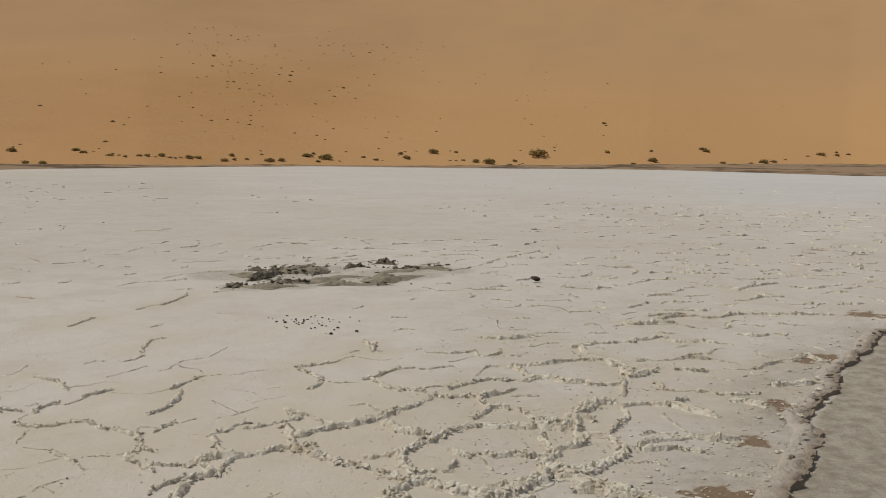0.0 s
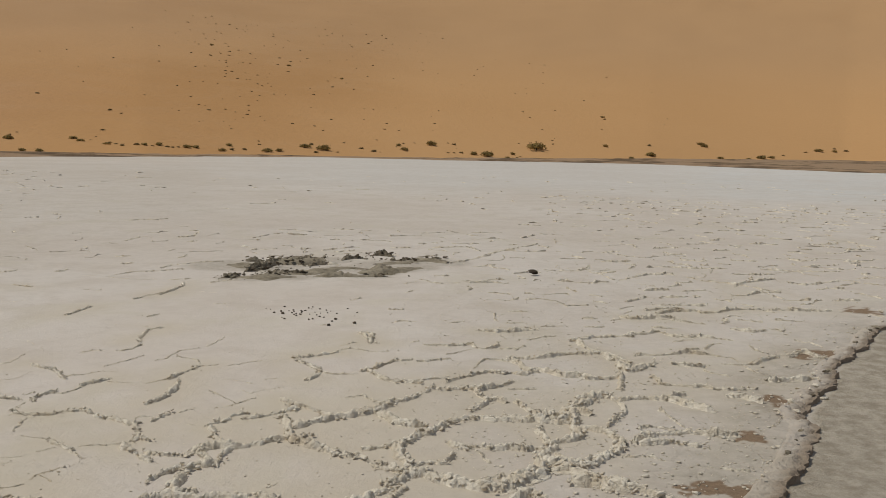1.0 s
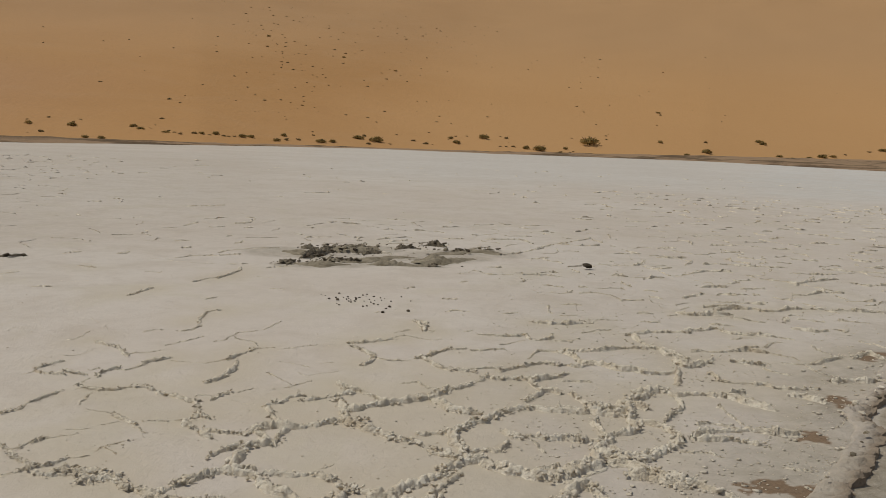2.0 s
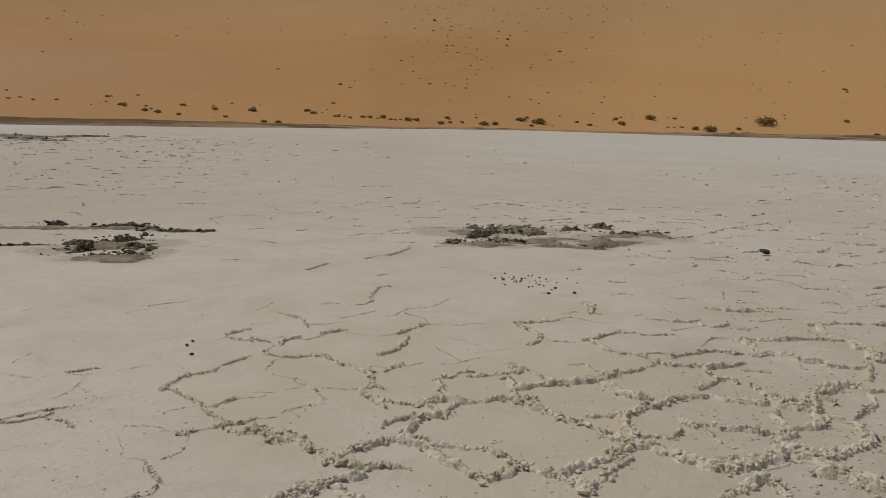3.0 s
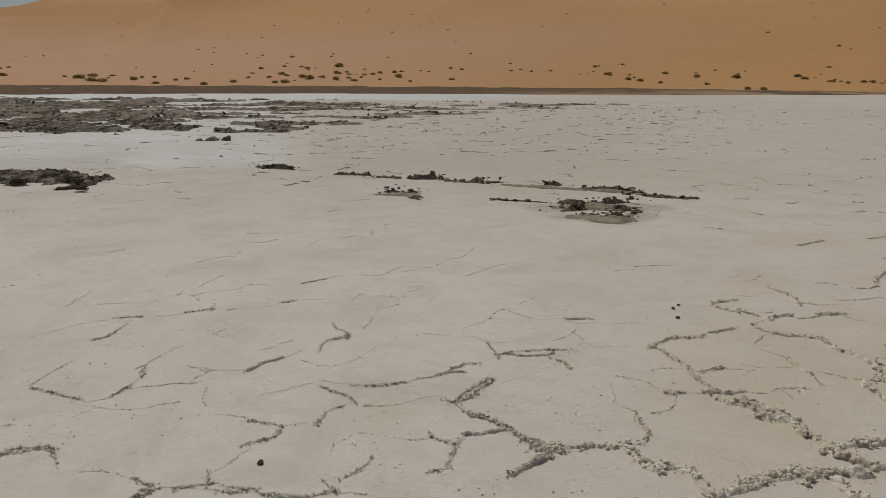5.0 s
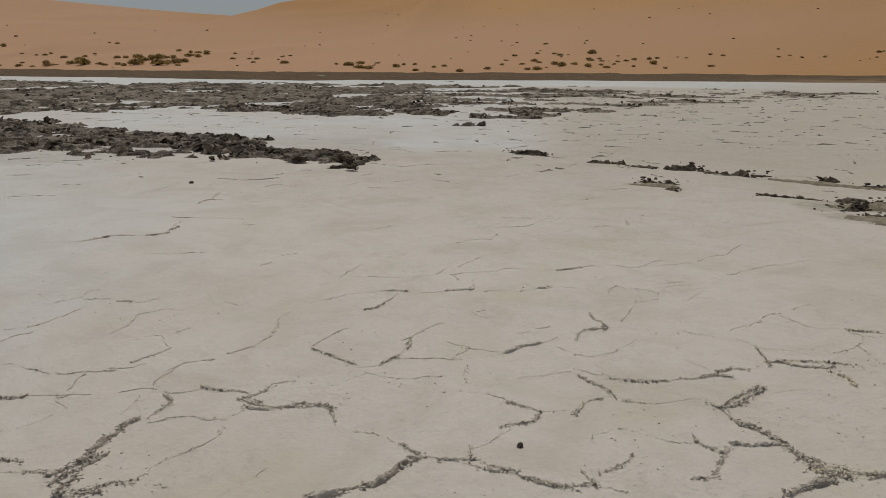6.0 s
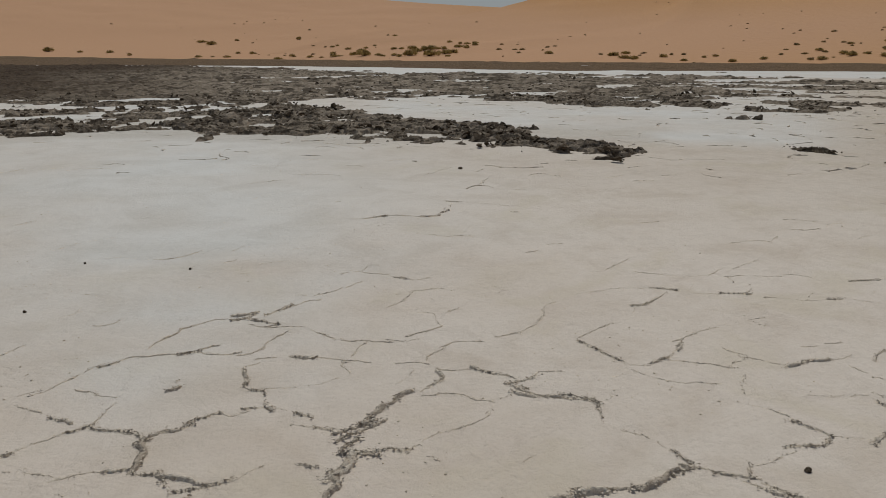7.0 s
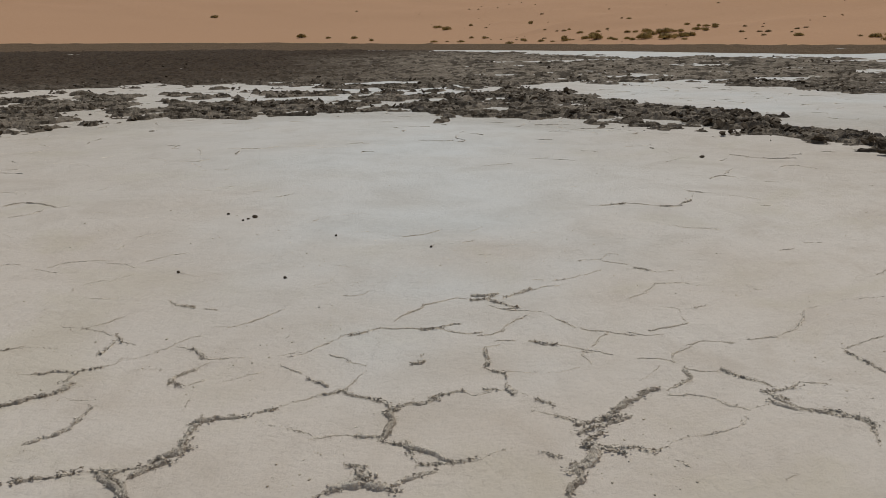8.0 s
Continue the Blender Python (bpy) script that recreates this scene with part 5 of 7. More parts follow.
ridge(HAIR, (-13.01, -9.45), (-13.15, -9.29), (-13.26, -9.23), (-13.97, -9.01), (-14.18, -8.87), (-14.34, -8.68))
ridge(HAIR, (-11.73, -8.55), (-11.87, -8.10), (-12.20, -8.07), (-12.45, -8.01))
ridge(HAIR, (-11.15, -7.63), (-11.11, -7.39))
ridge(HAIR, (-12.70, -8.59), (-12.45, -8.14))
ridge(FINE, (-10.21, -7.48), (-10.27, -7.29))
ridge(HAIR, (-10.76, -7.17), (-10.87, -7.03), (-10.78, -6.76), (-10.60, -6.43), (-10.49, -6.09))
ridge(HAIR, (-11.37, -6.74), (-11.66, -6.64))
ridge(HAIR, (-10.50, -5.97), (-10.62, -5.49))
ridge(HAIR, (-10.63, -5.45), (-11.16, -5.67), (-11.36, -6.01))
ridge(HAIR, (-9.71, -6.61), (-10.00, -6.65))
ridge(HAIR, (-10.16, -6.25), (-10.34, -6.20))
ridge(HAIR, (-8.87, -5.42), (-9.08, -5.38))
ridge(FINE, (-8.64, -6.15), (-8.68, -6.07), (-8.69, -5.95))
ridge(FINE, (-8.79, -6.48), (-8.74, -6.24))
ridge(MIDDLING, (-8.03, -5.88), (-8.13, -5.87), (-8.19, -5.83), (-8.20, -5.76), (-8.16, -5.59), (-8.04, -5.37))
ridge(FINE, (-7.55, -5.50), (-7.72, -5.40), (-7.87, -5.37))
ridge(HAIR, (-8.01, -5.36), (-8.10, -5.26))
ridge(HAIR, (-7.86, -4.85), (-7.79, -4.58), (-7.70, -4.38), (-7.64, -4.13))
ridge(HAIR, (-7.33, -4.46), (-7.53, -4.42), (-7.66, -4.36))
ridge(HAIR, (-6.90, -3.91), (-6.99, -3.83), (-7.18, -3.80), (-7.51, -3.68))
ridge(HAIR, (-6.61, -3.95), (-6.72, -3.90), (-6.77, -3.84))
ridge(FINE, (-6.49, -3.84), (-6.58, -3.84))
ridge(FINE, (-5.96, -4.50), (-5.98, -4.35))
ridge(FINE, (-6.09, -3.69), (-6.09, -3.60))
ridge(HAIR, (-6.09, -3.60), (-6.01, -3.47))
ridge(HAIR, (-5.93, -4.09), (-6.05, -4.05), (-6.12, -3.93), (-6.16, -3.75))
ridge(HAIR, (-9.40, -5.42), (-9.57, -5.33), (-9.69, -5.11))
ridge(HAIR, (-9.34, -4.73), (-9.45, -4.68), (-9.56, -4.55), (-9.74, -4.43))
ridge(HAIR, (-9.45, -4.68), (-9.15, -4.55), (-9.10, -4.44), (-9.03, -4.16))
ridge(HAIR, (-10.39, -4.81), (-10.50, -4.48))
ridge(HAIR, (-10.69, -4.55), (-10.70, -4.40))
ridge(HAIR, (-9.20, -4.17), (-9.32, -3.95))
ridge(HAIR, (-9.87, -4.27), (-10.12, -4.22))
ridge(FINE, (-11.76, -4.93), (-12.17, -4.99))
ridge(HAIR, (-12.40, -5.31), (-12.49, -4.80), (-12.54, -4.71), (-12.83, -4.57))
ridge(HAIR, (-11.07, -5.50), (-11.08, -5.30), (-11.12, -5.21), (-11.30, -5.12))
ridge(HAIR, (-10.94, -5.20), (-10.66, -4.96))
ridge(HAIR, (-12.50, -5.79), (-11.73, -5.39))
ridge(FINE, (-8.71, -3.28), (-8.87, -3.18))
ridge(HAIR, (-9.00, -3.63), (-9.18, -3.57))
ridge(HAIR, (-7.87, -3.76), (-8.10, -3.59))
ridge(HAIR, (-6.98, -3.00), (-7.09, -2.91), (-7.30, -2.91))
ridge(HAIR, (-6.76, -2.91), (-6.92, -2.78))
ridge(HAIR, (-6.34, -2.66), (-6.42, -2.58), (-6.48, -2.44))
ridge(HAIR, (-7.53, -2.94), (-7.44, -2.65))
ridge(HAIR, (-6.17, -3.44), (-6.31, -3.37))
ridge(HAIR, (-6.36, -3.35), (-6.44, -3.21))
ridge(HAIR, (-10.99, -4.39), (-11.00, -4.20))
ridge(HAIR, (-12.71, -4.35), (-12.86, -4.08))
ridge(HAIR, (-12.54, -3.95), (-12.73, -3.68), (-12.70, -3.37))
ridge(HAIR, (-13.04, -3.10), (-12.94, -2.85), (-12.93, -2.62), (-12.97, -2.51), (-13.22, -2.33), (-13.51, -2.23))
ridge(HAIR, (-13.17, -2.01), (-13.25, -1.79))
ridge(HAIR, (-11.69, -2.22), (-11.68, -1.91), (-11.75, -1.82), (-12.37, -1.41))
ridge(HAIR, (-12.74, -1.40), (-12.75, -1.15))
ridge(HAIR, (-12.62, -1.14), (-12.64, -0.84), (-12.68, -0.74))
ridge(HAIR, (-11.99, -0.95), (-12.58, -0.89))
ridge(FINE, (-10.79, -1.46), (-11.04, -1.22), (-11.20, -0.98))
ridge(FINE, (-11.20, -0.98), (-11.21, -0.80), (-11.29, -0.68))
ridge(HAIR, (-10.69, -1.67), (-10.79, -1.46))
ridge(HAIR, (-9.59, -1.34), (-9.69, -1.19), (-9.64, -1.03))
ridge(HAIR, (-9.71, -1.15), (-10.02, -1.09), (-10.14, -0.96))
ridge(HAIR, (-10.71, -3.42), (-10.73, -3.21))
ridge(HAIR, (-10.45, -3.21), (-10.64, -3.11))
ridge(FINE, (-7.53, -2.65), (-7.80, -2.49))
ridge(HAIR, (-7.80, -2.49), (-7.92, -2.38), (-8.03, -2.22))
ridge(HAIR, (-7.22, -2.20), (-7.28, -1.99))
ridge(HAIR, (-7.24, -1.99), (-7.18, -1.85), (-7.14, -1.63))
ridge(FINE, (-7.15, -1.58), (-7.22, -1.47), (-7.37, -1.37))
ridge(HAIR, (-7.35, -1.12), (-7.51, -1.04))
ridge(HAIR, (-7.01, -2.05), (-6.95, -1.87))
ridge(FINE, (-6.89, -0.83), (-6.93, -0.63))
ridge(HAIR, (-6.68, -0.79), (-6.81, -0.69), (-6.88, -0.58))
ridge(HAIR, (-6.60, -0.96), (-6.63, -0.79))
ridge(HAIR, (-7.83, -0.71), (-7.84, -0.58), (-8.01, -0.55))
ridge(HAIR, (-9.32, -0.70), (-9.40, -0.55))
ridge(HAIR, (-6.43, -2.05), (-6.52, -1.96), (-6.55, -1.83))
ridge(HAIR, (-6.20, -1.97), (-6.17, -1.85), (-6.25, -1.81))
ridge(HAIR, (-7.10, -0.59), (-7.20, -0.52))
ridge(FINE, (-6.96, -1.11), (-7.02, -1.04))
ridge(HAIR, (-6.43, -1.24), (-6.54, -1.22))
ridge(FINE, (-5.89, -4.15), (-5.82, -3.97))
ridge(FINE, (-5.55, -3.58), (-5.62, -3.56), (-5.65, -3.51))
ridge(HAIR, (-5.66, -3.45), (-5.84, -3.38))
ridge(HAIR, (-5.42, -3.60), (-5.51, -3.62))
ridge(HAIR, (-5.29, -3.94), (-5.28, -3.69), (-5.34, -3.62))
ridge(HAIR, (-5.82, -2.89), (-5.85, -2.80), (-5.92, -2.72))
ridge(FINE, (-5.92, -3.09), (-5.88, -3.03))
ridge(HAIR, (-5.86, -3.03), (-5.83, -2.91))
ridge(FINE, (-5.27, -3.36), (-5.28, -3.22))
ridge(HAIR, (-5.26, -3.14), (-5.27, -3.06))
ridge(FINE, (-4.81, -3.52), (-5.00, -3.45))
ridge(HAIR, (-4.80, -3.64), (-4.80, -3.53))
ridge(FINE, (-5.16, -3.60), (-5.20, -3.59))
ridge(FINE, (-5.04, -3.53), (-5.00, -3.48))
ridge(MIDDLING, (-5.23, -2.80), (-5.18, -2.72), (-5.17, -2.66))
ridge(FINE, (-5.13, -2.54), (-5.13, -2.49))
ridge(MIDDLING, (-4.35, -3.36), (-4.41, -3.30))
ridge(FINE, (-4.40, -3.30), (-4.43, -3.24), (-4.43, -3.10))
ridge(HAIR, (-4.65, -3.24), (-4.67, -3.16), (-4.73, -3.10))
ridge(FINE, (-4.75, -3.21), (-4.73, -3.11))
ridge(FINE, (-4.73, -3.10), (-4.80, -3.05), (-4.94, -2.99))
ridge(FINE, (-4.73, -3.08), (-4.65, -2.88))
ridge(MIDDLING, (-4.62, -2.84), (-4.56, -2.79))
ridge(FINE, (-4.56, -2.79), (-4.53, -2.70))
ridge(MIDDLING, (-4.39, -2.80), (-4.52, -2.80))
ridge(HAIR, (-4.57, -3.32), (-4.60, -3.26))
ridge(FINE, (-4.32, -2.65), (-4.34, -2.58), (-4.40, -2.53))
ridge(FINE, (-4.45, -2.51), (-4.51, -2.46), (-4.62, -2.44), (-4.67, -2.39))
ridge(HAIR, (-4.51, -2.43), (-4.48, -2.32))
ridge(MIDDLING, (-4.48, -2.32), (-4.39, -2.23))
ridge(FINE, (-4.37, -2.22), (-4.36, -2.11))
ridge(HAIR, (-4.38, -2.12), (-4.40, -2.02))
ridge(MIDDLING, (-4.04, -2.78), (-4.14, -2.77), (-4.16, -2.75), (-4.19, -2.71))
ridge(FINE, (-4.19, -2.71), (-4.25, -2.66), (-4.31, -2.64))
ridge(FINE, (-4.08, -3.05), (-4.09, -2.95))
ridge(MIDDLING, (-4.09, -2.95), (-4.12, -2.89), (-4.11, -2.82))
ridge(FINE, (-4.20, -2.48), (-4.21, -2.38))
ridge(MIDDLING, (-4.06, -2.25), (-4.13, -2.25), (-4.21, -2.20))
ridge(FINE, (-4.21, -2.20), (-4.30, -2.16))
ridge(MIDDLING, (-4.05, -2.23), (-4.02, -2.19))
ridge(FINE, (-4.05, -2.14), (-4.10, -2.11))
ridge(THICK, (-3.72, -2.92), (-3.75, -2.87), (-3.86, -2.77), (-3.89, -2.75), (-3.97, -2.73))
ridge(FINE, (-3.83, -2.71), (-3.82, -2.55))
ridge(FINE, (-3.71, -2.49), (-3.77, -2.49))
ridge(FINE, (-3.77, -2.07), (-3.90, -2.10))
ridge(FINE, (-4.84, -2.27), (-4.94, -2.18), (-5.17, -2.06))
ridge(HAIR, (-4.83, -2.35), (-4.86, -2.28))
ridge(HAIR, (-4.11, -1.99), (-4.22, -1.86))
ridge(FINE, (-3.80, -1.67), (-3.86, -1.63), (-3.92, -1.57))
ridge(FINE, (-4.46, -1.81), (-4.50, -1.76))
ridge(FINE, (-4.31, -1.77), (-4.24, -1.68))
ridge(FINE, (-4.45, -1.76), (-4.50, -1.70), (-4.60, -1.65), (-4.76, -1.59))
ridge(MIDDLING, (-4.80, -1.52), (-4.83, -1.48))
ridge(FINE, (-4.83, -1.48), (-4.91, -1.40))
ridge(HAIR, (-5.70, -2.01), (-5.81, -1.90))
ridge(HAIR, (-5.82, -1.93), (-5.94, -1.92), (-6.15, -1.84))
ridge(HAIR, (-5.78, -1.90), (-5.78, -1.74))
ridge(HAIR, (-5.50, -1.75), (-5.50, -1.65), (-5.58, -1.61))
ridge(FINE, (-4.48, -1.57), (-4.41, -1.45))
ridge(HAIR, (-4.40, -1.44), (-4.38, -1.36))
ridge(FINE, (-5.04, -1.33), (-5.36, -1.19))
ridge(FINE, (-5.36, -1.19), (-5.49, -1.03), (-5.50, -0.98), (-5.48, -0.90))
ridge(MIDDLING, (-5.48, -0.90), (-5.50, -0.85), (-5.55, -0.80))
ridge(MIDDLING, (-5.56, -0.71), (-5.72, -0.57))
ridge(FINE, (-5.37, -0.79), (-5.32, -0.73), (-5.33, -0.66))
ridge(FINE, (-5.31, -0.66), (-5.31, -0.51))
ridge(FINE, (-4.91, -1.35), (-4.92, -1.22), (-4.91, -1.14))
ridge(MIDDLING, (-4.91, -1.12), (-4.94, -1.06))
ridge(FINE, (-4.94, -1.06), (-4.89, -0.90), (-4.90, -0.82))
ridge(FINE, (-4.85, -0.81), (-4.88, -0.74), (-4.94, -0.69))
ridge(FINE, (-4.94, -0.69), (-5.02, -0.67), (-5.21, -0.57))
ridge(HAIR, (-4.97, -1.05), (-5.03, -0.96))
ridge(MIDDLING, (-4.41, -1.11), (-4.43, -1.08))
ridge(FINE, (-4.45, -1.08), (-4.53, -1.08))
ridge(MIDDLING, (-4.64, -0.77), (-4.53, -0.75), (-4.43, -0.75))
ridge(FINE, (-4.66, -0.77), (-4.71, -0.71))
ridge(MIDDLING, (-4.36, -0.71), (-4.35, -0.67), (-4.30, -0.65))
ridge(FINE, (-4.40, -0.75), (-4.36, -0.71))
ridge(FINE, (-4.78, -0.70), (-4.79, -0.62))
ridge(HAIR, (-4.38, -0.62), (-4.36, -0.45), (-4.40, -0.36))
ridge(HAIR, (-4.66, -0.24), (-4.51, -0.23))
ridge(FINE, (-4.07, -1.38), (-4.29, -1.35))
ridge(MIDDLING, (-4.01, -1.47), (-4.06, -1.40))
ridge(FINE, (-3.93, -1.57), (-4.00, -1.48))
ridge(MIDDLING, (-4.05, -1.39), (-4.02, -1.35), (-3.98, -1.26))
ridge(FINE, (-3.98, -1.26), (-3.95, -1.20))
ridge(MIDDLING, (-3.97, -1.21), (-3.95, -1.17), (-3.90, -1.13))
ridge(THICK, (-3.87, -1.12), (-3.91, -1.09), (-3.94, -1.06))
ridge(MIDDLING, (-3.94, -1.06), (-3.96, -0.99), (-3.99, -0.96))
ridge(MIDDLING, (-4.03, -0.95), (-4.08, -0.89), (-4.10, -0.84))
ridge(FINE, (-4.10, -0.84), (-4.07, -0.77), (-4.12, -0.71))
ridge(MIDDLING, (-4.13, -0.71), (-4.13, -0.63))
ridge(MIDDLING, (-4.19, -0.62), (-4.12, -0.60))
ridge(FINE, (-4.12, -0.60), (-4.10, -0.54))
ridge(MIDDLING, (-4.15, -1.57), (-4.11, -1.50))
ridge(MIDDLING, (-3.72, -2.49), (-3.61, -2.48))
ridge(MIDDLING, (-3.42, -2.58), (-3.51, -2.49), (-3.58, -2.47), (-3.61, -2.47))
ridge(FINE, (-3.31, -2.63), (-3.30, -2.59))
ridge(FINE, (-3.32, -2.58), (-3.35, -2.56))
ridge(THICK, (-3.12, -2.43), (-3.14, -2.38), (-3.19, -2.28))
ridge(FINE, (-3.19, -2.28), (-3.23, -2.18))
ridge(MIDDLING, (-3.22, -2.16), (-3.23, -2.12))
ridge(THICK, (-3.22, -2.09), (-3.28, -2.01), (-3.34, -1.98), (-3.35, -1.96), (-3.41, -1.91))
ridge(THICK, (-3.22, -2.00), (-3.27, -1.97), (-3.29, -1.95))
ridge(THICK, (-3.41, -1.91), (-3.48, -1.93), (-3.66, -1.94))
ridge(THICK, (-3.66, -1.94), (-3.69, -1.90), (-3.73, -1.80))
ridge(FINE, (-3.73, -1.80), (-3.73, -1.77), (-3.77, -1.71))
ridge(MIDDLING, (-3.78, -1.72), (-3.81, -1.68))
ridge(THICK, (-3.17, -2.11), (-3.11, -2.03), (-3.06, -1.98))
ridge(THICK, (-3.19, -2.10), (-3.16, -2.03), (-3.08, -1.99))
ridge(FINE, (-3.69, -1.66), (-3.67, -1.61), (-3.66, -1.56))
ridge(FINE, (-3.65, -1.52), (-3.63, -1.47))
ridge(HAIR, (-3.63, -1.47), (-3.59, -1.40))
ridge(FINE, (-3.58, -1.40), (-3.61, -1.32), (-3.62, -1.26), (-3.61, -1.19))
ridge(MIDDLING, (-3.61, -1.19), (-3.62, -1.12))
ridge(THICK, (-3.64, -1.11), (-3.71, -1.10), (-3.85, -1.12))
ridge(MIDDLING, (-3.58, -1.09), (-3.55, -1.01))
ridge(MIDDLING, (-3.56, -1.00), (-3.49, -0.98))
ridge(FINE, (-3.49, -0.98), (-3.45, -0.95), (-3.42, -0.90))
ridge(MIDDLING, (-3.42, -0.90), (-3.43, -0.84))
ridge(MIDDLING, (-3.35, -0.89), (-3.31, -0.94), (-3.25, -0.99))
ridge(THICK, (-3.23, -1.01), (-3.25, -1.06), (-3.29, -1.12))
ridge(THICK, (-3.28, -1.12), (-3.24, -1.18))
ridge(MIDDLING, (-3.24, -1.18), (-3.19, -1.22), (-3.14, -1.28))
ridge(MIDDLING, (-3.38, -1.20), (-3.37, -1.16))
ridge(FINE, (-3.37, -1.16), (-3.35, -1.13), (-3.29, -1.11))
ridge(THICK, (-3.83, -0.29), (-3.89, -0.17))
ridge(THICK, (-3.60, -0.24), (-3.54, -0.25), (-3.50, -0.28), (-3.48, -0.31))
ridge(THICK, (-3.47, -0.33), (-3.43, -0.32), (-3.37, -0.31), (-3.25, -0.35))
ridge(MIDDLING, (-3.45, -0.80), (-3.47, -0.75))
ridge(FINE, (-3.47, -0.75), (-3.58, -0.60))
ridge(FINE, (-4.17, 0.14), (-4.17, 0.19))
ridge(MIDDLING, (-3.55, -0.44), (-3.54, -0.41))
ridge(FINE, (-3.54, 0.07), (-3.51, 0.11))
ridge(MIDDLING, (1.27, 7.40), (1.32, 7.08), (1.42, 6.95))
ridge(MIDDLING, (1.45, 6.90), (1.58, 6.65), (1.53, 6.53), (1.48, 6.44))
ridge(THICK, (0.69, 4.32), (0.86, 4.39), (0.93, 4.50))
ridge(MIDDLING, (2.31, 8.93), (2.64, 9.02), (2.71, 8.98))
ridge(MIDDLING, (3.05, 6.97), (3.24, 7.12), (3.28, 7.08), (3.30, 6.98))
ridge(MIDDLING, (2.65, 6.71), (2.94, 6.96))
ridge(MIDDLING, (1.97, 6.63), (2.17, 6.56))
ridge(THICK, (-0.24, 4.28), (-0.17, 4.21), (-0.10, 4.24))
ridge(THICK, (-0.49, 5.19), (-0.41, 5.25), (-0.37, 5.30), (-0.32, 5.41))
ridge(THICK, (0.66, 5.16), (0.80, 5.15), (0.87, 5.25))
ridge(THICK, (0.57, 4.41), (0.55, 4.31), (0.47, 4.21), (0.36, 4.10))
ridge(THICK, (0.61, 4.44), (0.68, 4.38), (0.72, 4.38), (0.76, 4.40))
ridge(MIDDLING, (-0.68, 7.53), (-0.61, 7.37), (-0.62, 7.15))
ridge(THICK, (-2.14, 3.76), (-2.06, 3.79), (-1.88, 3.74))
ridge(THICK, (-1.51, 3.71), (-1.46, 3.78), (-1.37, 3.85), (-1.27, 3.91))
ridge(THICK, (-1.28, 3.87), (-1.19, 3.83), (-1.03, 3.69), (-0.85, 3.56), (-0.82, 3.55), (-0.75, 3.64), (-0.72, 3.73), (-0.65, 3.75), (-0.54, 3.70), (-0.47, 3.69), (-0.38, 3.62))
ridge(MIDDLING, (-1.13, 3.87), (-0.93, 3.91), (-0.90, 3.90), (-0.78, 3.85), (-0.71, 3.80))
ridge(THICK, (-0.48, 3.76), (-0.25, 4.02))
ridge(THICK, (-0.19, 4.00), (-0.35, 3.60))
ridge(THICK, (0.30, 3.76), (0.36, 3.86), (0.47, 3.98), (0.50, 3.95), (0.54, 3.85))
ridge(THICK, (0.86, 4.12), (0.98, 4.12), (1.01, 4.11), (1.08, 4.07), (1.17, 4.00))
ridge(MIDDLING, (0.76, 4.29), (0.97, 4.13))
ridge(THICK, (-1.63, 3.17), (-1.62, 3.21), (-1.59, 3.23), (-1.53, 3.27))
ridge(THICK, (-1.44, 3.27), (-1.36, 3.20), (-1.20, 3.11))
ridge(MIDDLING, (-1.40, 3.54), (-1.25, 3.57))
ridge(THICK, (-2.48, 2.62), (-2.39, 2.71))
ridge(MIDDLING, (-4.13, 0.59), (-4.07, 0.68), (-4.07, 0.70))
ridge(MIDDLING, (-4.07, 0.76), (-4.02, 0.86), (-3.98, 0.93))
ridge(MIDDLING, (-3.17, 1.29), (-3.08, 1.34), (-3.05, 1.38))
ridge(MIDDLING, (-2.92, 1.47), (-2.83, 1.55))
ridge(MIDDLING, (-3.49, 3.45), (-3.29, 3.73))
ridge(MIDDLING, (-3.25, 3.00), (-3.17, 2.71), (-3.14, 2.69))
ridge(MIDDLING, (-2.76, 2.64), (-2.61, 2.60), (-2.53, 2.61), (-2.47, 2.59))
ridge(MIDDLING, (-3.67, 4.28), (-3.57, 4.40))
ridge(MIDDLING, (-5.56, -0.90), (-5.60, -0.79))
ridge(MIDDLING, (-5.47, -0.78), (-5.37, -0.64))
ridge(THICK, (-3.60, -0.23), (-3.55, -0.23), (-3.50, -0.25), (-3.44, -0.32))
ridge(THICK, (-3.16, 0.52), (-3.18, 0.68))
ridge(THICK, (-3.19, -1.21), (-3.24, -1.14), (-3.25, -1.11), (-3.24, -1.06))
ridge(MIDDLING, (-3.54, -1.00), (-3.45, -0.80))

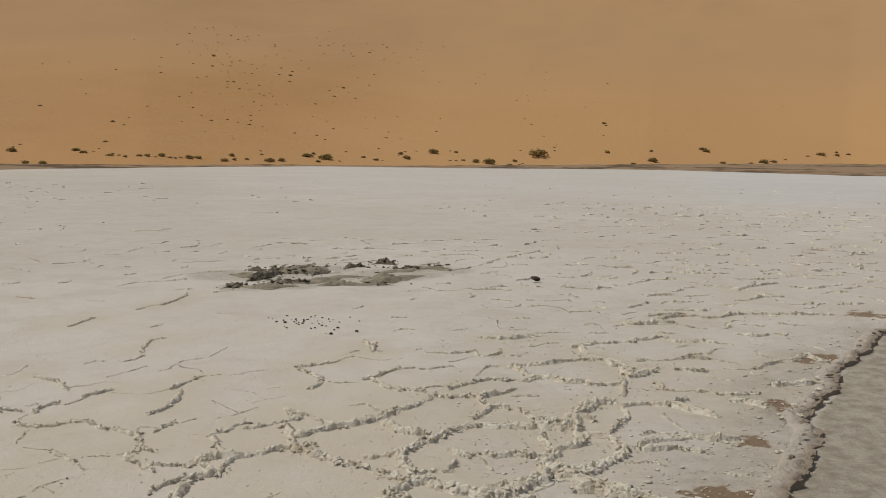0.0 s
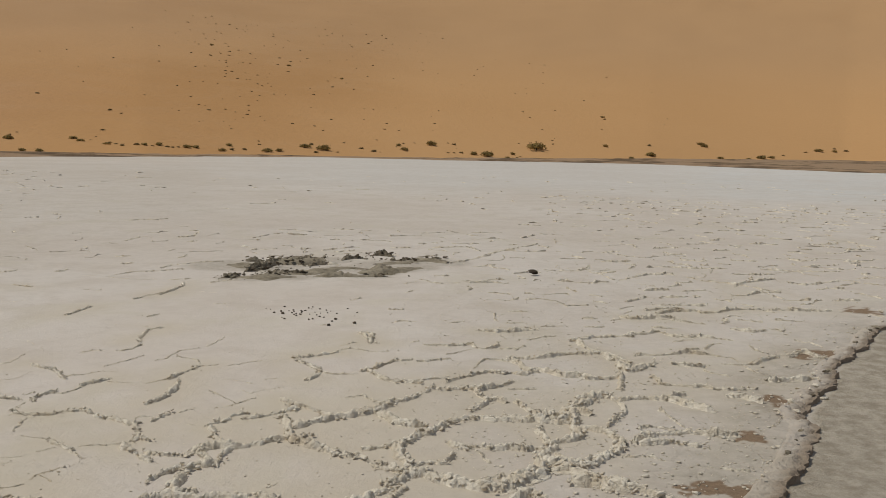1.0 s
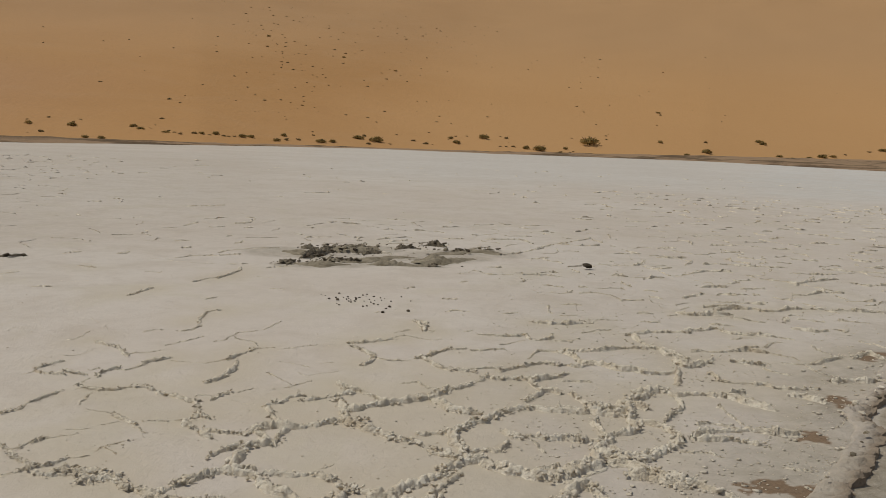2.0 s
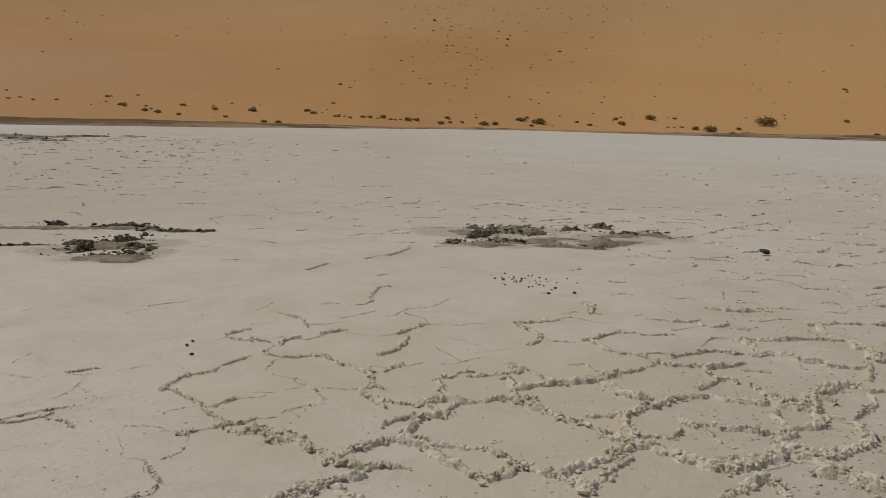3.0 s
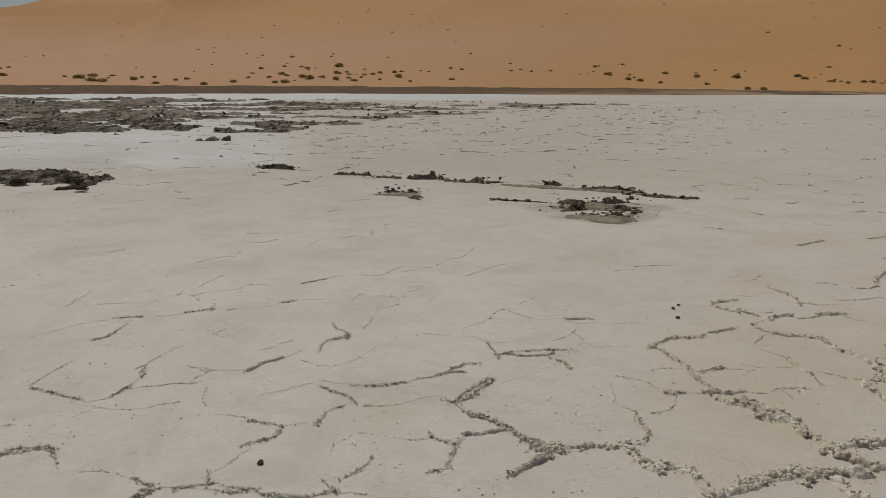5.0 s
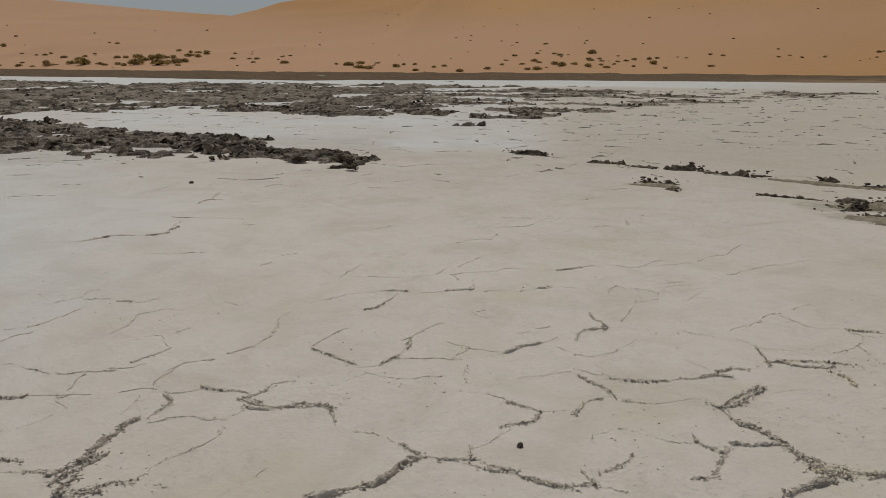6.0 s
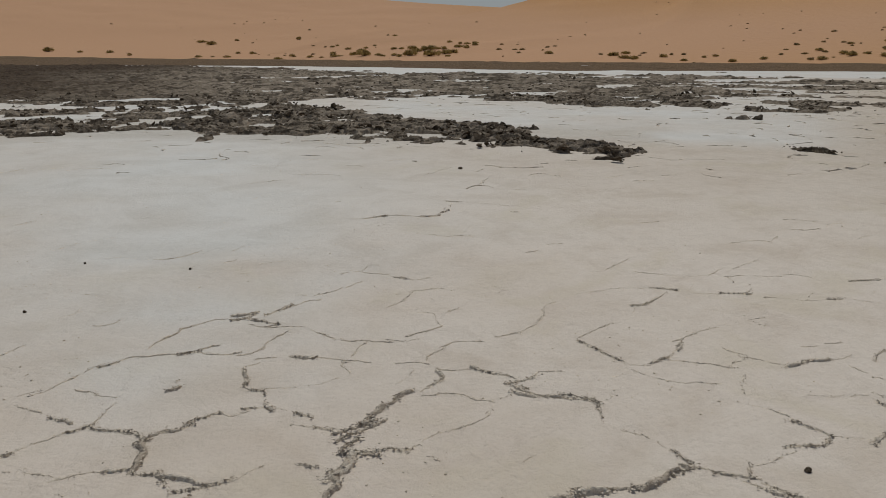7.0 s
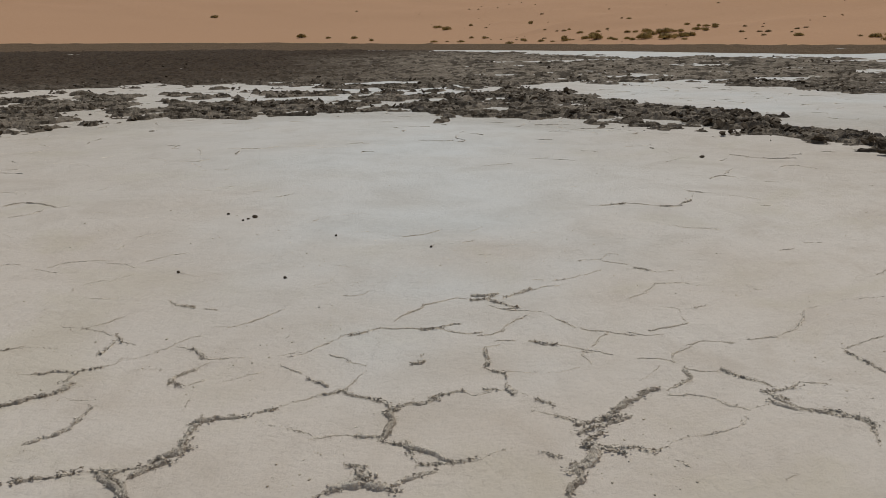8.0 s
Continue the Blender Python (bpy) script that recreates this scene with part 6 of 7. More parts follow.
# banks of dug-up mud: centre line, half width, height
MUD_LINES = [
    (((-13.47, 7.52), (-12.59, 7.88)), 0.10, 0.09),
    (((-2.90, 12.10), (-2.78, 12.11), (-2.67, 12.12)), 0.10, 0.10),
    (((-2.65, 11.02), (-2.54, 11.23), (-2.47, 11.45), (-2.42, 11.79), (-2.40, 12.14)), 0.15, 0.13),
    (((-2.87, 10.44), (-2.76, 10.58), (-2.67, 10.82)), 0.13, 0.08),
    (((-2.30, 10.85), (-2.17, 10.96), (-2.07, 11.02)), 0.13, 0.10),
    (((-2.28, 11.74), (-2.17, 12.04), (-1.97, 11.83)), 0.16, 0.11),
    (((-1.92, 11.77), (-1.78, 11.96), (-1.62, 12.03)), 0.13, 0.10),
    (((-1.50, 12.41), (-1.35, 12.61), (-1.18, 12.63), (-1.09, 12.63)), 0.12, 0.11),
    (((-1.16, 12.96), (-0.94, 13.05), (-0.75, 12.93)), 0.12, 0.10),
    (((-0.81, 12.47), (-0.55, 12.49), (-0.33, 12.32)), 0.14, 0.09),
    (((-0.17, 12.72), (0.01, 12.86)), 0.10, 0.09),
    (((-2.05, 11.12), (-1.81, 10.84)), 0.10, 0.07),
    (((-2.49, 10.69), (-2.29, 10.81), (-2.10, 10.97)), 0.12, 0.07),
    (((-0.90, 10.91), (-0.71, 10.93)), 0.12, 0.06),
    (((-2.50, 12.19), (-2.27, 12.34), (-2.03, 12.48), (-1.79, 12.57)), 0.12, 0.08),
    (((-11.62, 7.94), (-11.36, 8.17), (-11.05, 8.34)), 0.05, 0.07),
    (((-10.94, 8.25), (-10.66, 8.39), (-10.45, 8.48)), 0.06, 0.04),
    (((-10.39, 8.54), (-10.20, 8.70), (-10.00, 8.86)), 0.08, 0.09),
    (((-10.32, 8.87), (-10.23, 8.95), (-10.10, 8.97)), 0.12, 0.17),
    (((-10.00, 8.86), (-9.66, 8.88), (-9.37, 8.95)), 0.06, 0.07),
    (((-9.45, 8.97), (-9.32, 9.08), (-9.13, 9.07)), 0.10, 0.11),
    (((-9.15, 9.14), (-9.10, 9.27), (-9.03, 9.41)), 0.12, 0.15),
    (((-8.29, 9.51), (-8.28, 9.70), (-8.21, 9.84)), 0.12, 0.11),
    (((-7.86, 9.71), (-7.59, 9.85), (-7.39, 10.02), (-7.06, 10.13)), 0.10, 0.08),
    (((-7.01, 9.77), (-6.98, 9.95), (-6.94, 10.14)), 0.14, 0.13),
    (((-6.75, 9.83), (-6.43, 9.94), (-6.05, 10.18)), 0.08, 0.05),
    (((-9.42, 7.22), (-9.35, 7.35), (-9.24, 7.44)), 0.10, 0.11),
    (((-9.17, 7.42), (-9.07, 7.51), (-8.97, 7.59)), 0.09, 0.09),
    (((-8.76, 7.17), (-8.65, 7.19), (-8.55, 7.21)), 0.10, 0.06),
    (((-6.69, 7.91), (-6.60, 7.99), (-6.68, 8.27), (-6.70, 8.44)), 0.14, 0.12),
    (((-7.09, 8.37), (-6.95, 8.49), (-6.80, 8.67)), 0.10, 0.07),
    (((-6.77, 8.63), (-6.63, 8.94), (-6.50, 9.17)), 0.13, 0.12),
    (((-6.30, 7.89), (-6.12, 7.93), (-5.96, 7.95)), 0.14, 0.10),
    (((-6.35, 8.30), (-6.23, 8.51), (-6.18, 8.73)), 0.13, 0.10),
    (((-6.08, 8.17), (-5.85, 8.03), (-5.73, 8.02)), 0.12, 0.10),
    (((-7.91, 7.91), (-7.59, 8.10), (-7.18, 8.30)), 0.04, 0.03),
    (((-5.98, 8.47), (-5.97, 8.65)), 0.09, 0.06),
]
# flat smears of drying mud: centre line, half width, height
MUD_SMEARS = [
    (((-3.06, 11.57), (-2.86, 11.58), (-2.65, 11.55), (-2.45, 11.56)), 0.42, 0.025),
    (((-2.55, 11.66), (-2.26, 11.86), (-2.02, 12.12), (-1.75, 12.32)), 0.36, 0.05),
    (((-2.13, 10.96), (-1.74, 11.14), (-1.39, 11.49), (-1.04, 11.57)), 0.30, 0.035),
    (((-2.67, 10.50), (-2.45, 10.51), (-2.17, 10.58), (-1.89, 10.65)), 0.20, 0.03),
    (((-0.99, 11.00), (-0.71, 11.44), (-0.32, 11.80)), 0.34, 0.045),
    (((-0.95, 11.97), (-0.59, 12.30), (-0.25, 12.58), (0.14, 12.36)), 0.34, 0.05),
    (((-1.72, 10.75), (-1.39, 10.87), (-1.09, 10.90), (-0.71, 10.88)), 0.12, 0.025),
    (((-9.33, 7.03), (-9.13, 7.19), (-8.94, 7.35), (-8.64, 7.32)), 0.11, 0.014),
    (((-8.85, 9.13), (-8.38, 9.36), (-7.91, 9.58), (-7.62, 9.75)), 0.11, 0.014),
    (((-7.58, 9.70), (-7.18, 9.87), (-6.72, 9.93), (-6.24, 10.10)), 0.11, 0.014),
    (((-6.97, 8.05), (-6.80, 8.30), (-6.60, 8.64), (-6.16, 8.93)), 0.40, 0.04),
    (((-6.36, 7.63), (-6.04, 7.78), (-5.78, 7.88), (-5.85, 8.41)), 0.28, 0.03),
]

make_shore()
make_dune("dune", main_crest, -60, 94, 300, "tall orange sand dune with smooth slope")
make_dune("far_dune", side_crest, 62, 140, 420, "lower pinkish sand dune behind the mud flat")
make_ground()
make_churned_mud()


def ball(level, seed, squash=1.0, ragged=0.35):
    """Vertices and triangles of a knobbly lump about 1 across its radius."""
    bm = bmesh.new()
    bmesh.ops.create_icosphere(bm, subdivisions=level, radius=1)
    v, f = np.array([p.co[:] for p in bm.verts]), np.array([[q.index for q in t.verts] for t in bm.faces])
    bm.free()
    rng = np.random.default_rng(seed)
    k = rng.normal(size=(5, 3))
    bump = sum(np.sin(v @ (k[i] * (1.5 + i)) + i) for i in range(5)) / 5
    v = v * (1 + ragged * bump + rng.normal(scale=0.10, size=len(v)))[:, None]
    return v * (1, 1, squash), f


LUMP_SHAPES = [ball(2, s, 0.8) for s in range(10)]
CRUMB_SHAPES = [ball(1, 30 + s, 0.65, 0.5) for s in range(10)]
CLOD_SHAPES = [ball(2, 50 + s, 0.55, 0.6) for s in range(10)]


def stretched(pts, by):
    """The line with both ends drawn out, so that ridges meet at their joints."""
    p = [Vector(q) for q in pts]
    return [p[0] + (p[0] - p[1]).normalized() * by, *p[1:-1], p[-1] + (p[-1] - p[-2]).normalized() * by]


def curve_through(pts, gap):
    """A smooth line through the points, evenly stepped."""
    p = np.array(pts, float)
    q = np.vstack([2 * p[0] - p[1], p, 2 * p[-1] - p[-2]])
    out = []
    for i in range(1, len(q) - 2):
        n = max(2, int(np.hypot(*(q[i + 1] - q[i])) / gap))
        t = (np.arange(n) / n)[:, None]
        out.append(0.5 * (2 * q[i] + (q[i + 1] - q[i - 1]) * t + (2 * q[i - 1] - 5 * q[i] + 4 * q[i + 1] - q[i + 2]) * t ** 2 + (3 * q[i] - q[i - 1] - 3 * q[i + 1] + q[i + 2]) * t ** 3))
    return np.vstack(out + [p[-1:]])


def bank(line, w, h, rng, step=0.009, grain=0.035, broken=0.5, steep=0.9, patch=1.0):
    """A heaved, crumbling strip along an evenly stepped line: vertices and quads. grain: the size of its clods."""
    n, cross = len(line), max(7, 2 * int(w * 1.6 / step) + 1)
    d = np.gradient(line, axis=0)
    d /= np.linalg.norm(d, axis=1)[:, None] + 1e-9
    nrm = np.stack([-d[:, 1], d[:, 0]], -1)
    ph, seed = rng.uniform(0, 99), int(rng.integers(1000))
    s = np.arange(n) * step
    off = 0.8 * w * (rough_noise(s / (w * 3.5), s * 0 + ph, 3, 1) - 0.5)
    off += min(0.016, 0.9 * w) * 2 * (rough_noise(s / 0.055, s * 0 + ph + 31, 3, 5, 0.6) - 0.5)
    tall = np.clip(1.15 - broken + 2.2 * broken * (rough_noise(s / (w * 2.6 + 0.03), s * 0 + ph + 17, 3, 3) - 0.38), 0.12, 1.5) * patch
    ends = smooth(np.minimum(s, s[-1] - s), -1.0 * w, min(w * 1.8, 0.3 * s[-1] + w))
    k = np.linspace(-1.6, 1.6, cross)
    xy = line[:, None] + nrm[:, None] * (off[:, None, None] + (k * w)[None, :, None]) + rng.normal(scale=step * 0.22, size=(n, cross, 2))
    x, y = xy[..., 0], xy[..., 1]
    edge = 0.45 + 0.95 * rough_noise(x / (grain * 2.2), y / (grain * 2.2), 2, seed)
    body = smooth(edge * ((0.4 + 0.6 * tall) * (0.15 + 0.85 * ends))[:, None] - np.abs(k)[None], 0.0, steep) * (1 - smooth(np.abs(k), 0.85, 1.5))[None]
    skin = 0.14 + 0.70 * clod_noise(x / grain, y / grain, seed + 3) + 0.34 * clod_noise(x * 2.3 / grain, y * 2.3 / grain, seed + 7)
    z = h * 1.25 * body * skin * (tall * (0.2 + 0.8 * ends))[:, None] - 0.02 * (1 - smooth(body, 0, 0.3)) - 0.05 * smooth(np.abs(k), 1.2, 1.6)[None]
    return np.concatenate([xy, z[..., None]], -1).reshape(-1, 3), grid_faces(n, cross)


def lumps(line, count, lo, hi, spread, lift, rng, power=2.5, flat=0.75, weight=None):
    """Loose lumps along a line, many small ones and few large: vertices and triangles."""
    vs, fs, base = [], [], 0
    pick, size = rng.choice(len(line), size=count, p=weight), lo + (hi - lo) * rng.random(count) ** power
    turn, tip, shape = rng.uniform(0, 6.3, count), rng.uniform(-0.7, 0.7, (count, 2)), rng.uniform(0.6, 1.4, (count, 3)) * (1, 1, flat)
    off, up, kind = rng.normal(scale=spread, size=(count, 2)), rng.random(count), rng.integers(10, size=count)
    for i in range(count):
        v, f = LUMP_SHAPES[kind[i]] if size[i] > 0.011 else CRUMB_SHAPES[kind[i]]
        c = line[pick[i]] + off[i]
        m = np.array(Euler((tip[i, 0], tip[i, 1], turn[i])).to_matrix()) * (size[i] * shape[i])
        near = math.exp(-float(off[i] @ off[i]) / (2 * spread * spread + 1e-9))
        vs.append(v @ m.T + (c[0], c[1], lift * up[i] * near + size[i] * 0.3))
        fs.append(f + base)
        base += len(v)
    return (np.vstack(vs), np.vstack(fs)) if vs else (np.zeros((0, 3)), np.zeros((0, 3), int))


def as_triangles(q):
    return np.vstack([q[:, [0, 1, 2]], q[:, [0, 2, 3]]])


def make_ridges():
    """One thing for each ridge near by; the hair-thin and the far ones are joined."""
    rng = np.random.default_rng(5)
    joined, ends, single = {True: ([], []), False: ([], [])}, {True: 0, False: 0}, 0
    for w, pts in RIDGES:
        mid = np.mean(np.array(pts), axis=0)
        a, r = float(yaw_of(*mid)), float(np.hypot(*mid))
        pale = a < 44
        far = max(1.0, r / 6.5) if w < MIDDLING else max(1.0, r / 12)
        step = {THICK: 0.008, MIDDLING: 0.007, FINE: 0.006, HAIR: 0.006}[w] * (1 if pale else 0.85) * far
        dry = float(smooth(a, 14, 54))
        line = curve_through(stretched(pts, w * (1 - 0.6 * dry) + 0.02 * dry), step)
        u, shift = np.arange(len(line)) * step / far, rng.uniform(0, 99)
        line = line + (0.035 if w > FINE else 0.045) * far * (np.stack([rough_noise(u / 0.14 + shift, u * 0, 3, 61, 0.6), rough_noise(u / 0.14 + shift, u * 0, 3, 62, 0.6)], -1) - 0.5)
        patch = 1 + dry * (np.clip(3.6 * rough_noise(u / 0.22 + shift, u * 0 + 7, 3, 63, 0.6) - 0.85, 0.58, 1.25) - 1)
        wide = far * w * ({THICK: 0.58, MIDDLING: 0.68, FINE: 0.85, HAIR: 1.0}[w] * (1 - dry) + {THICK: 0.29, MIDDLING: 0.35, FINE: 0.85, HAIR: 1.15}[w] * dry)
        h = far * ({THICK: 0.038, MIDDLING: 0.026, FINE: 0.012, HAIR: 0.0045}[w] * (1 - dry) + {THICK: 0.0175, MIDDLING: 0.0108, FINE: 0.0036, HAIR: 0.0015}[w] * dry)
        v, q = bank(line, wide, h, rng, step, far * {THICK: 0.034, MIDDLING: 0.026, FINE: 0.016, HAIR: 0.010}[w] * (1 - 0.25 * dry), {THICK: 0.5, MIDDLING: 0.65, FINE: 0.85, HAIR: 1.0}[w], 0.9 + 0.3 * dry, patch)
        f = as_triangles(q)
        many = int(len(line) * step / far * {THICK: 150, MIDDLING: 130, FINE: 75, HAIR: 20}[w] * (1 + (0.5 * dry if w > FINE else -0.25 * dry)))
        lv, lf = lumps(line, many, 0.003 * far, far * {THICK: 0.0165, MIDDLING: 0.0125, FINE: 0.0075, HAIR: 0.004}[w] * (1 - 0.4 * dry), wide * (0.45 + 0.1 * dry), h * 0.75, rng, 2.2, 0.75 - 0.3 * dry, patch ** 2 / (patch ** 2).sum())
        v, f = np.vstack([v, lv]), np.vstack([f, lf + len(v)])
        v[:, 2] += lie(v[:, 0], v[:, 1]) + (0.006 * (1 - float(smooth(r, 9, 14))) if w > FINE else 0.002 - 0.001 * dry)
        if single < 330 and (w > FINE or w == FINE and r < 5.2):
            single += 1
            size = {THICK: "thick", MIDDLING: "low", FINE: "thin"}[w]
            tone = "pale lumpy salt" if pale else "grey-brown crumbled salt"
            tagged(sheet("salt_ridge", v, f, [LUMPS if pale else EARTHY if w > FINE else DUSTY]), f"{size} pushed-up ridge of {tone} between crust plates", "salt ridge", "ridges between the crust plates")
        else:
            joined[pale][0].append(v)
            joined[pale][1].append(f + ends[pale])
            ends[pale] += len(v)
    for pale, (vs, fs) in joined.items():
        tagged(sheet("hairline_salt_ridges", np.vstack(vs), np.vstack(fs), [LUMPS if pale else DUSTY]), ("thin pale broken ridges in the salt crust" if pale else "thin grey-brown broken ridges in the salt crust"), "salt ridges", kind="stuff")


def make_rut_edge():
    """The broken lip of the crust above the silt track, in separate slabs."""
    rng = np.random.default_rng(8)
    ys = np.arange(3.0, 11.5, 0.012)
    jag = 0.22 * (rough_noise(ys * 2.6, ys * 0, 3, 2) - 0.5)
    nick = 0.13 * (rough_noise(ys * 9, ys * 0 + 4, 4, 3, 0.75) - 0.5)
    line = np.stack([rut_line(ys) + jag, ys], -1)
    lip = new("crust_lip")
    lip.location = (2.4, 5.1, 0)
    tagged(lip, "broken raised lip of tan crust beside a silt track", "crust lip")
    k = np.concatenate([np.linspace(-0.20, -0.02, 22), (-0.012, 0.0, 0.004, -0.012, -0.03)])
    x, y = line[:, :1] + k + nick[:, None] * smooth(k, -0.14, -0.01)[None], line[:, 1:] - 0.5 * k
    tall = np.clip(2.6 * rough_noise(ys * 1.9, ys * 0 + 9, 4, 4, 0.6) - 0.55, 0.05, 1.6)[:, None]
    up = 0.006 + 0.012 * tall * smooth(k, -0.20, -0.02)[None] + 0.03 * (rough_noise(x * 16, y * 16, 4, 5, 0.75) - 0.5) * smooth(k, -0.20, -0.08)
    up += 0.03 * clod_noise(x * 17, y * 17, 6) * smooth(rough_noise(x * 4, y * 4, 2, 7), 0.25, 0.5) * smooth(k, -0.20, -0.07)
    z = np.where(np.arange(len(k)) < 24, up, up * np.interp(np.arange(len(k)), (23, 24, 26), (1, 0.55, 0)) - np.interp(np.arange(len(k)), (23, 24, 26), (0, 0.03, 0.12)))
    z -= 0.06 * (1 - smooth(k, -0.20, -0.13))
    v = np.stack([x, y, z], -1).reshape(-1, 3)
    part("edge", sheet("edge", v - np.array(lip.location), grid_faces(len(ys), len(k))[:, ::-1], [SALT], [("rust", np.tile(0.15 + 0.45 * smooth(k, -0.08, 0.0), len(ys))), ("silt_and_shade", np.tile(0.45 + 0.45 * smooth(k, -0.12, 0), len(ys)))], flat=True), lip)
    for i in range(300):
        c = line[rng.integers(len(line))] + rng.normal(scale=(0.11 if i < 200 else 0.3, 0.05), size=2) + (0.0 if i < 200 else 0.35, 0)
        size = (0.007 + 0.024 * rng.random() ** 2) * (1 if i < 200 else 0.4)
        ob = part("crust_chunk", (CHUNKS if c[0] < rut_line(c[1]) - 0.08 else GREY_CLODS)[rng.integers(10)], lip)
        ob.matrix_basis = Matrix.LocRotScale((c[0] - lip.location.x, c[1] - lip.location.y, (0.03 if c[0] < rut_line(c[1]) - 0.03 else -0.055) + 0.02 * rng.random()), Euler((rng.uniform(-0.6, 0.6), rng.uniform(-0.6, 0.6), rng.uniform(0, 6))), Vector(size * rng.uniform(0.6, 1.4, 3)))


def make_crumbs():
    """Loose crumbs of salt strewn over the plates and thick on the rough ground by the track."""
    rng = np.random.default_rng(19)
    vs, fs, base = [], [], 0
    while len(vs) < 7600:
        a, r = rng.uniform(-32, 128), 3.0 * math.exp(rng.random() * 1.5)
        x, y = -r * math.sin(radians(a)), r * math.cos(radians(a))
        rough_side = float(smooth(8 - a, 0, 14))
        if soft_noise(np.array(x * 2.2), np.array(y * 2.2), 3) < 0.55 - 0.25 * rough_side or rng.random() > 0.25 + 0.75 * rough_side:
            continue
        on_track = x > rut_line(y)
        if on_track and rng.random() < 0.6:
            continue
        by_track = math.exp(-((rut_line(y) - x) / 0.6) ** 2)
        size = (0.002 + 0.005 * rng.random() ** 3) * (1 + 1.2 * rough_side * rng.random() ** 2 + 2.5 * by_track * rng.random() ** 2)
        v, f = CRUMB_SHAPES[len(vs) % 10]
        vs.append(v * (size * rng.uniform(0.8, 1.6), size, size * 0.7) + (x, y, size * 0.3 - 0.07 * on_track))
        fs.append(f + base)
        base += len(v)
    tagged(sheet("salt_crumbs", np.vstack(vs), np.vstack(fs), [LUMPS]), "loose pale salt crumbs strewn over the crust", "crumbs", kind="stuff")


def make_small_ridges():
    """The many low ridges far out, along a wandering honeycomb of joints."""
    rng = np.random.default_rng(11)
    sets = {True: ([], []), False: ([], [])}
    ends = {True: 0, False: 0}
    cell = 0.66
    dots = {}

    def corner(i, j):
        if (i, j) not in dots:
            x, y = cell * 0.866 * i, cell * (1.5 * j + (0.25 if (i + j) % 2 else -0.25))
            dots[i, j] = np.array([x, y]) + rng.uniform(-0.42, 0.42, 2) * cell
        return dots[i, j]
    built = np.vstack([curve_through(p, 0.1) for w, p in RIDGES])
    for i in range(-100, 80):
        for j in range(-16, 52):
            for to in ((i + 1, j), (i, j + 1)) if (i + j) % 2 else ((i + 1, j),):
                p, q = corner(i, j), corner(*to)
                c = (p + q) / 2
                r, a = math.hypot(*c), float(yaw_of(c[0], c[1]))
                seen = -30 < a < 127 and r > 3.3
                if not (0.7 < r < 50 and (-34 < a < 132 or r < 8)) or r > shore_edge(a) - 8 or float(mud_cover(c[:1], c[1:])[0]) > 0.1 or c[0] > rut_line(c[1]) - 0.1 and r < 14:
                    continue
                rough_side = float(smooth(16 - a, 0, 14))
                patchy = 0.35 + 1.3 * float(soft_noise(c[0] / 4, c[1] / 4, 6))
                if not seen:
                    chance = 0.3
                elif r < 11.5:
                    chance = 0.9 * float(smooth(2 - a, 0, 8)) * float(smooth(r, 6.5, 9))
                elif a > 66:
                    chance = 0.35 * patchy
                elif r < 17:
                    chance = (0.30 + 0.7 * rough_side) * patchy
                else:
                    chance = (0.5 + 0.35 * rough_side) * patchy * (0.05 + (0.05 + 0.6 * float(smooth(-4 - a, 0, 8))) * rough_side * (r < 32) + 0.9 * float(smooth(a, 22, 34)))
                if rng.random() > chance or np.min(np.hypot(*(built - c).T)) < (0.12 if a < 4 else 0.22):
                    continue
                t0 = rng.uniform(-0.1, 0.4)
                t1 = t0 + rng.uniform(0.3, 0.8)
                wig, step = rng.uniform(0, 99), 0.010 if r < 8 else 0.022 if r < 16 else 0.06
                n = max(6, int((t1 - t0) * float(np.hypot(*(q - p))) / step))
                t = np.linspace(t0, t1, n)
                bend = np.stack([rough_noise(t * 4 + wig, t * 0, 3, 1), rough_noise(t * 4 + wig, t * 0, 3, 2)], -1) - 0.5
                line = p + (q - p) * t[:, None] + bend * 0.30
                strong = rng.random() ** 2
                w = (0.010 + 0.016 * strong + 0.010 * rough_side * rng.random()) * (0.6 if a > 66 else 1) * max(1.0, r / 16)
                h = min(w * (1.1 + 0.6 * rng.random()), 0.05)
                v, g = bank(line, w, h, rng, step, 0.022 if r < 14 else 0.05, 0.8)
                lv, lf = lumps(line, int((3 + 6 * strong + 10 * rough_side) * (1 if r < 9 else 0.5 if r < 18 else 0)), 0.004, 0.014, w * 0.8, h * 0.6, rng)
                vs, fs = sets[a < 30]
                base = ends[a < 30]
                vs += [v, lv]
                fs += [as_triangles(g) + base, lf + base + len(v)]
                ends[a < 30] = base + len(v) + len(lv)
    for pale, (vs, fs) in sets.items():
        tagged(sheet("low_salt_ridges", np.vstack(vs), np.vstack(fs), [LUMPS if pale else EARTHY], flat=True), ("many low pale broken ridges in the salt crust" if pale else "many low grey-brown broken ridges in the salt crust"), "salt ridges", kind="stuff")


def part(name, data, parent, label=""):
    ob = data if isinstance(data, bpy.types.Object) else new(name, data)
    ob.parent = parent
    return tagged(ob, label)


def lump_mesh(name, shape, material):
    ob = sheet(name, *shape, [material], flat=True)
    me = ob.data
    bpy.data.objects.remove(ob)
    return me


CLODS = [lump_mesh("clod", s, DARK_MUD) for s in CLOD_SHAPES]
GREY_CLODS = [lump_mesh("clod", s, GREY_MUD) for s in CLOD_SHAPES]
CHUNKS = [lump_mesh("crust_chunk", s, LUMPS) for s in CLOD_SHAPES]


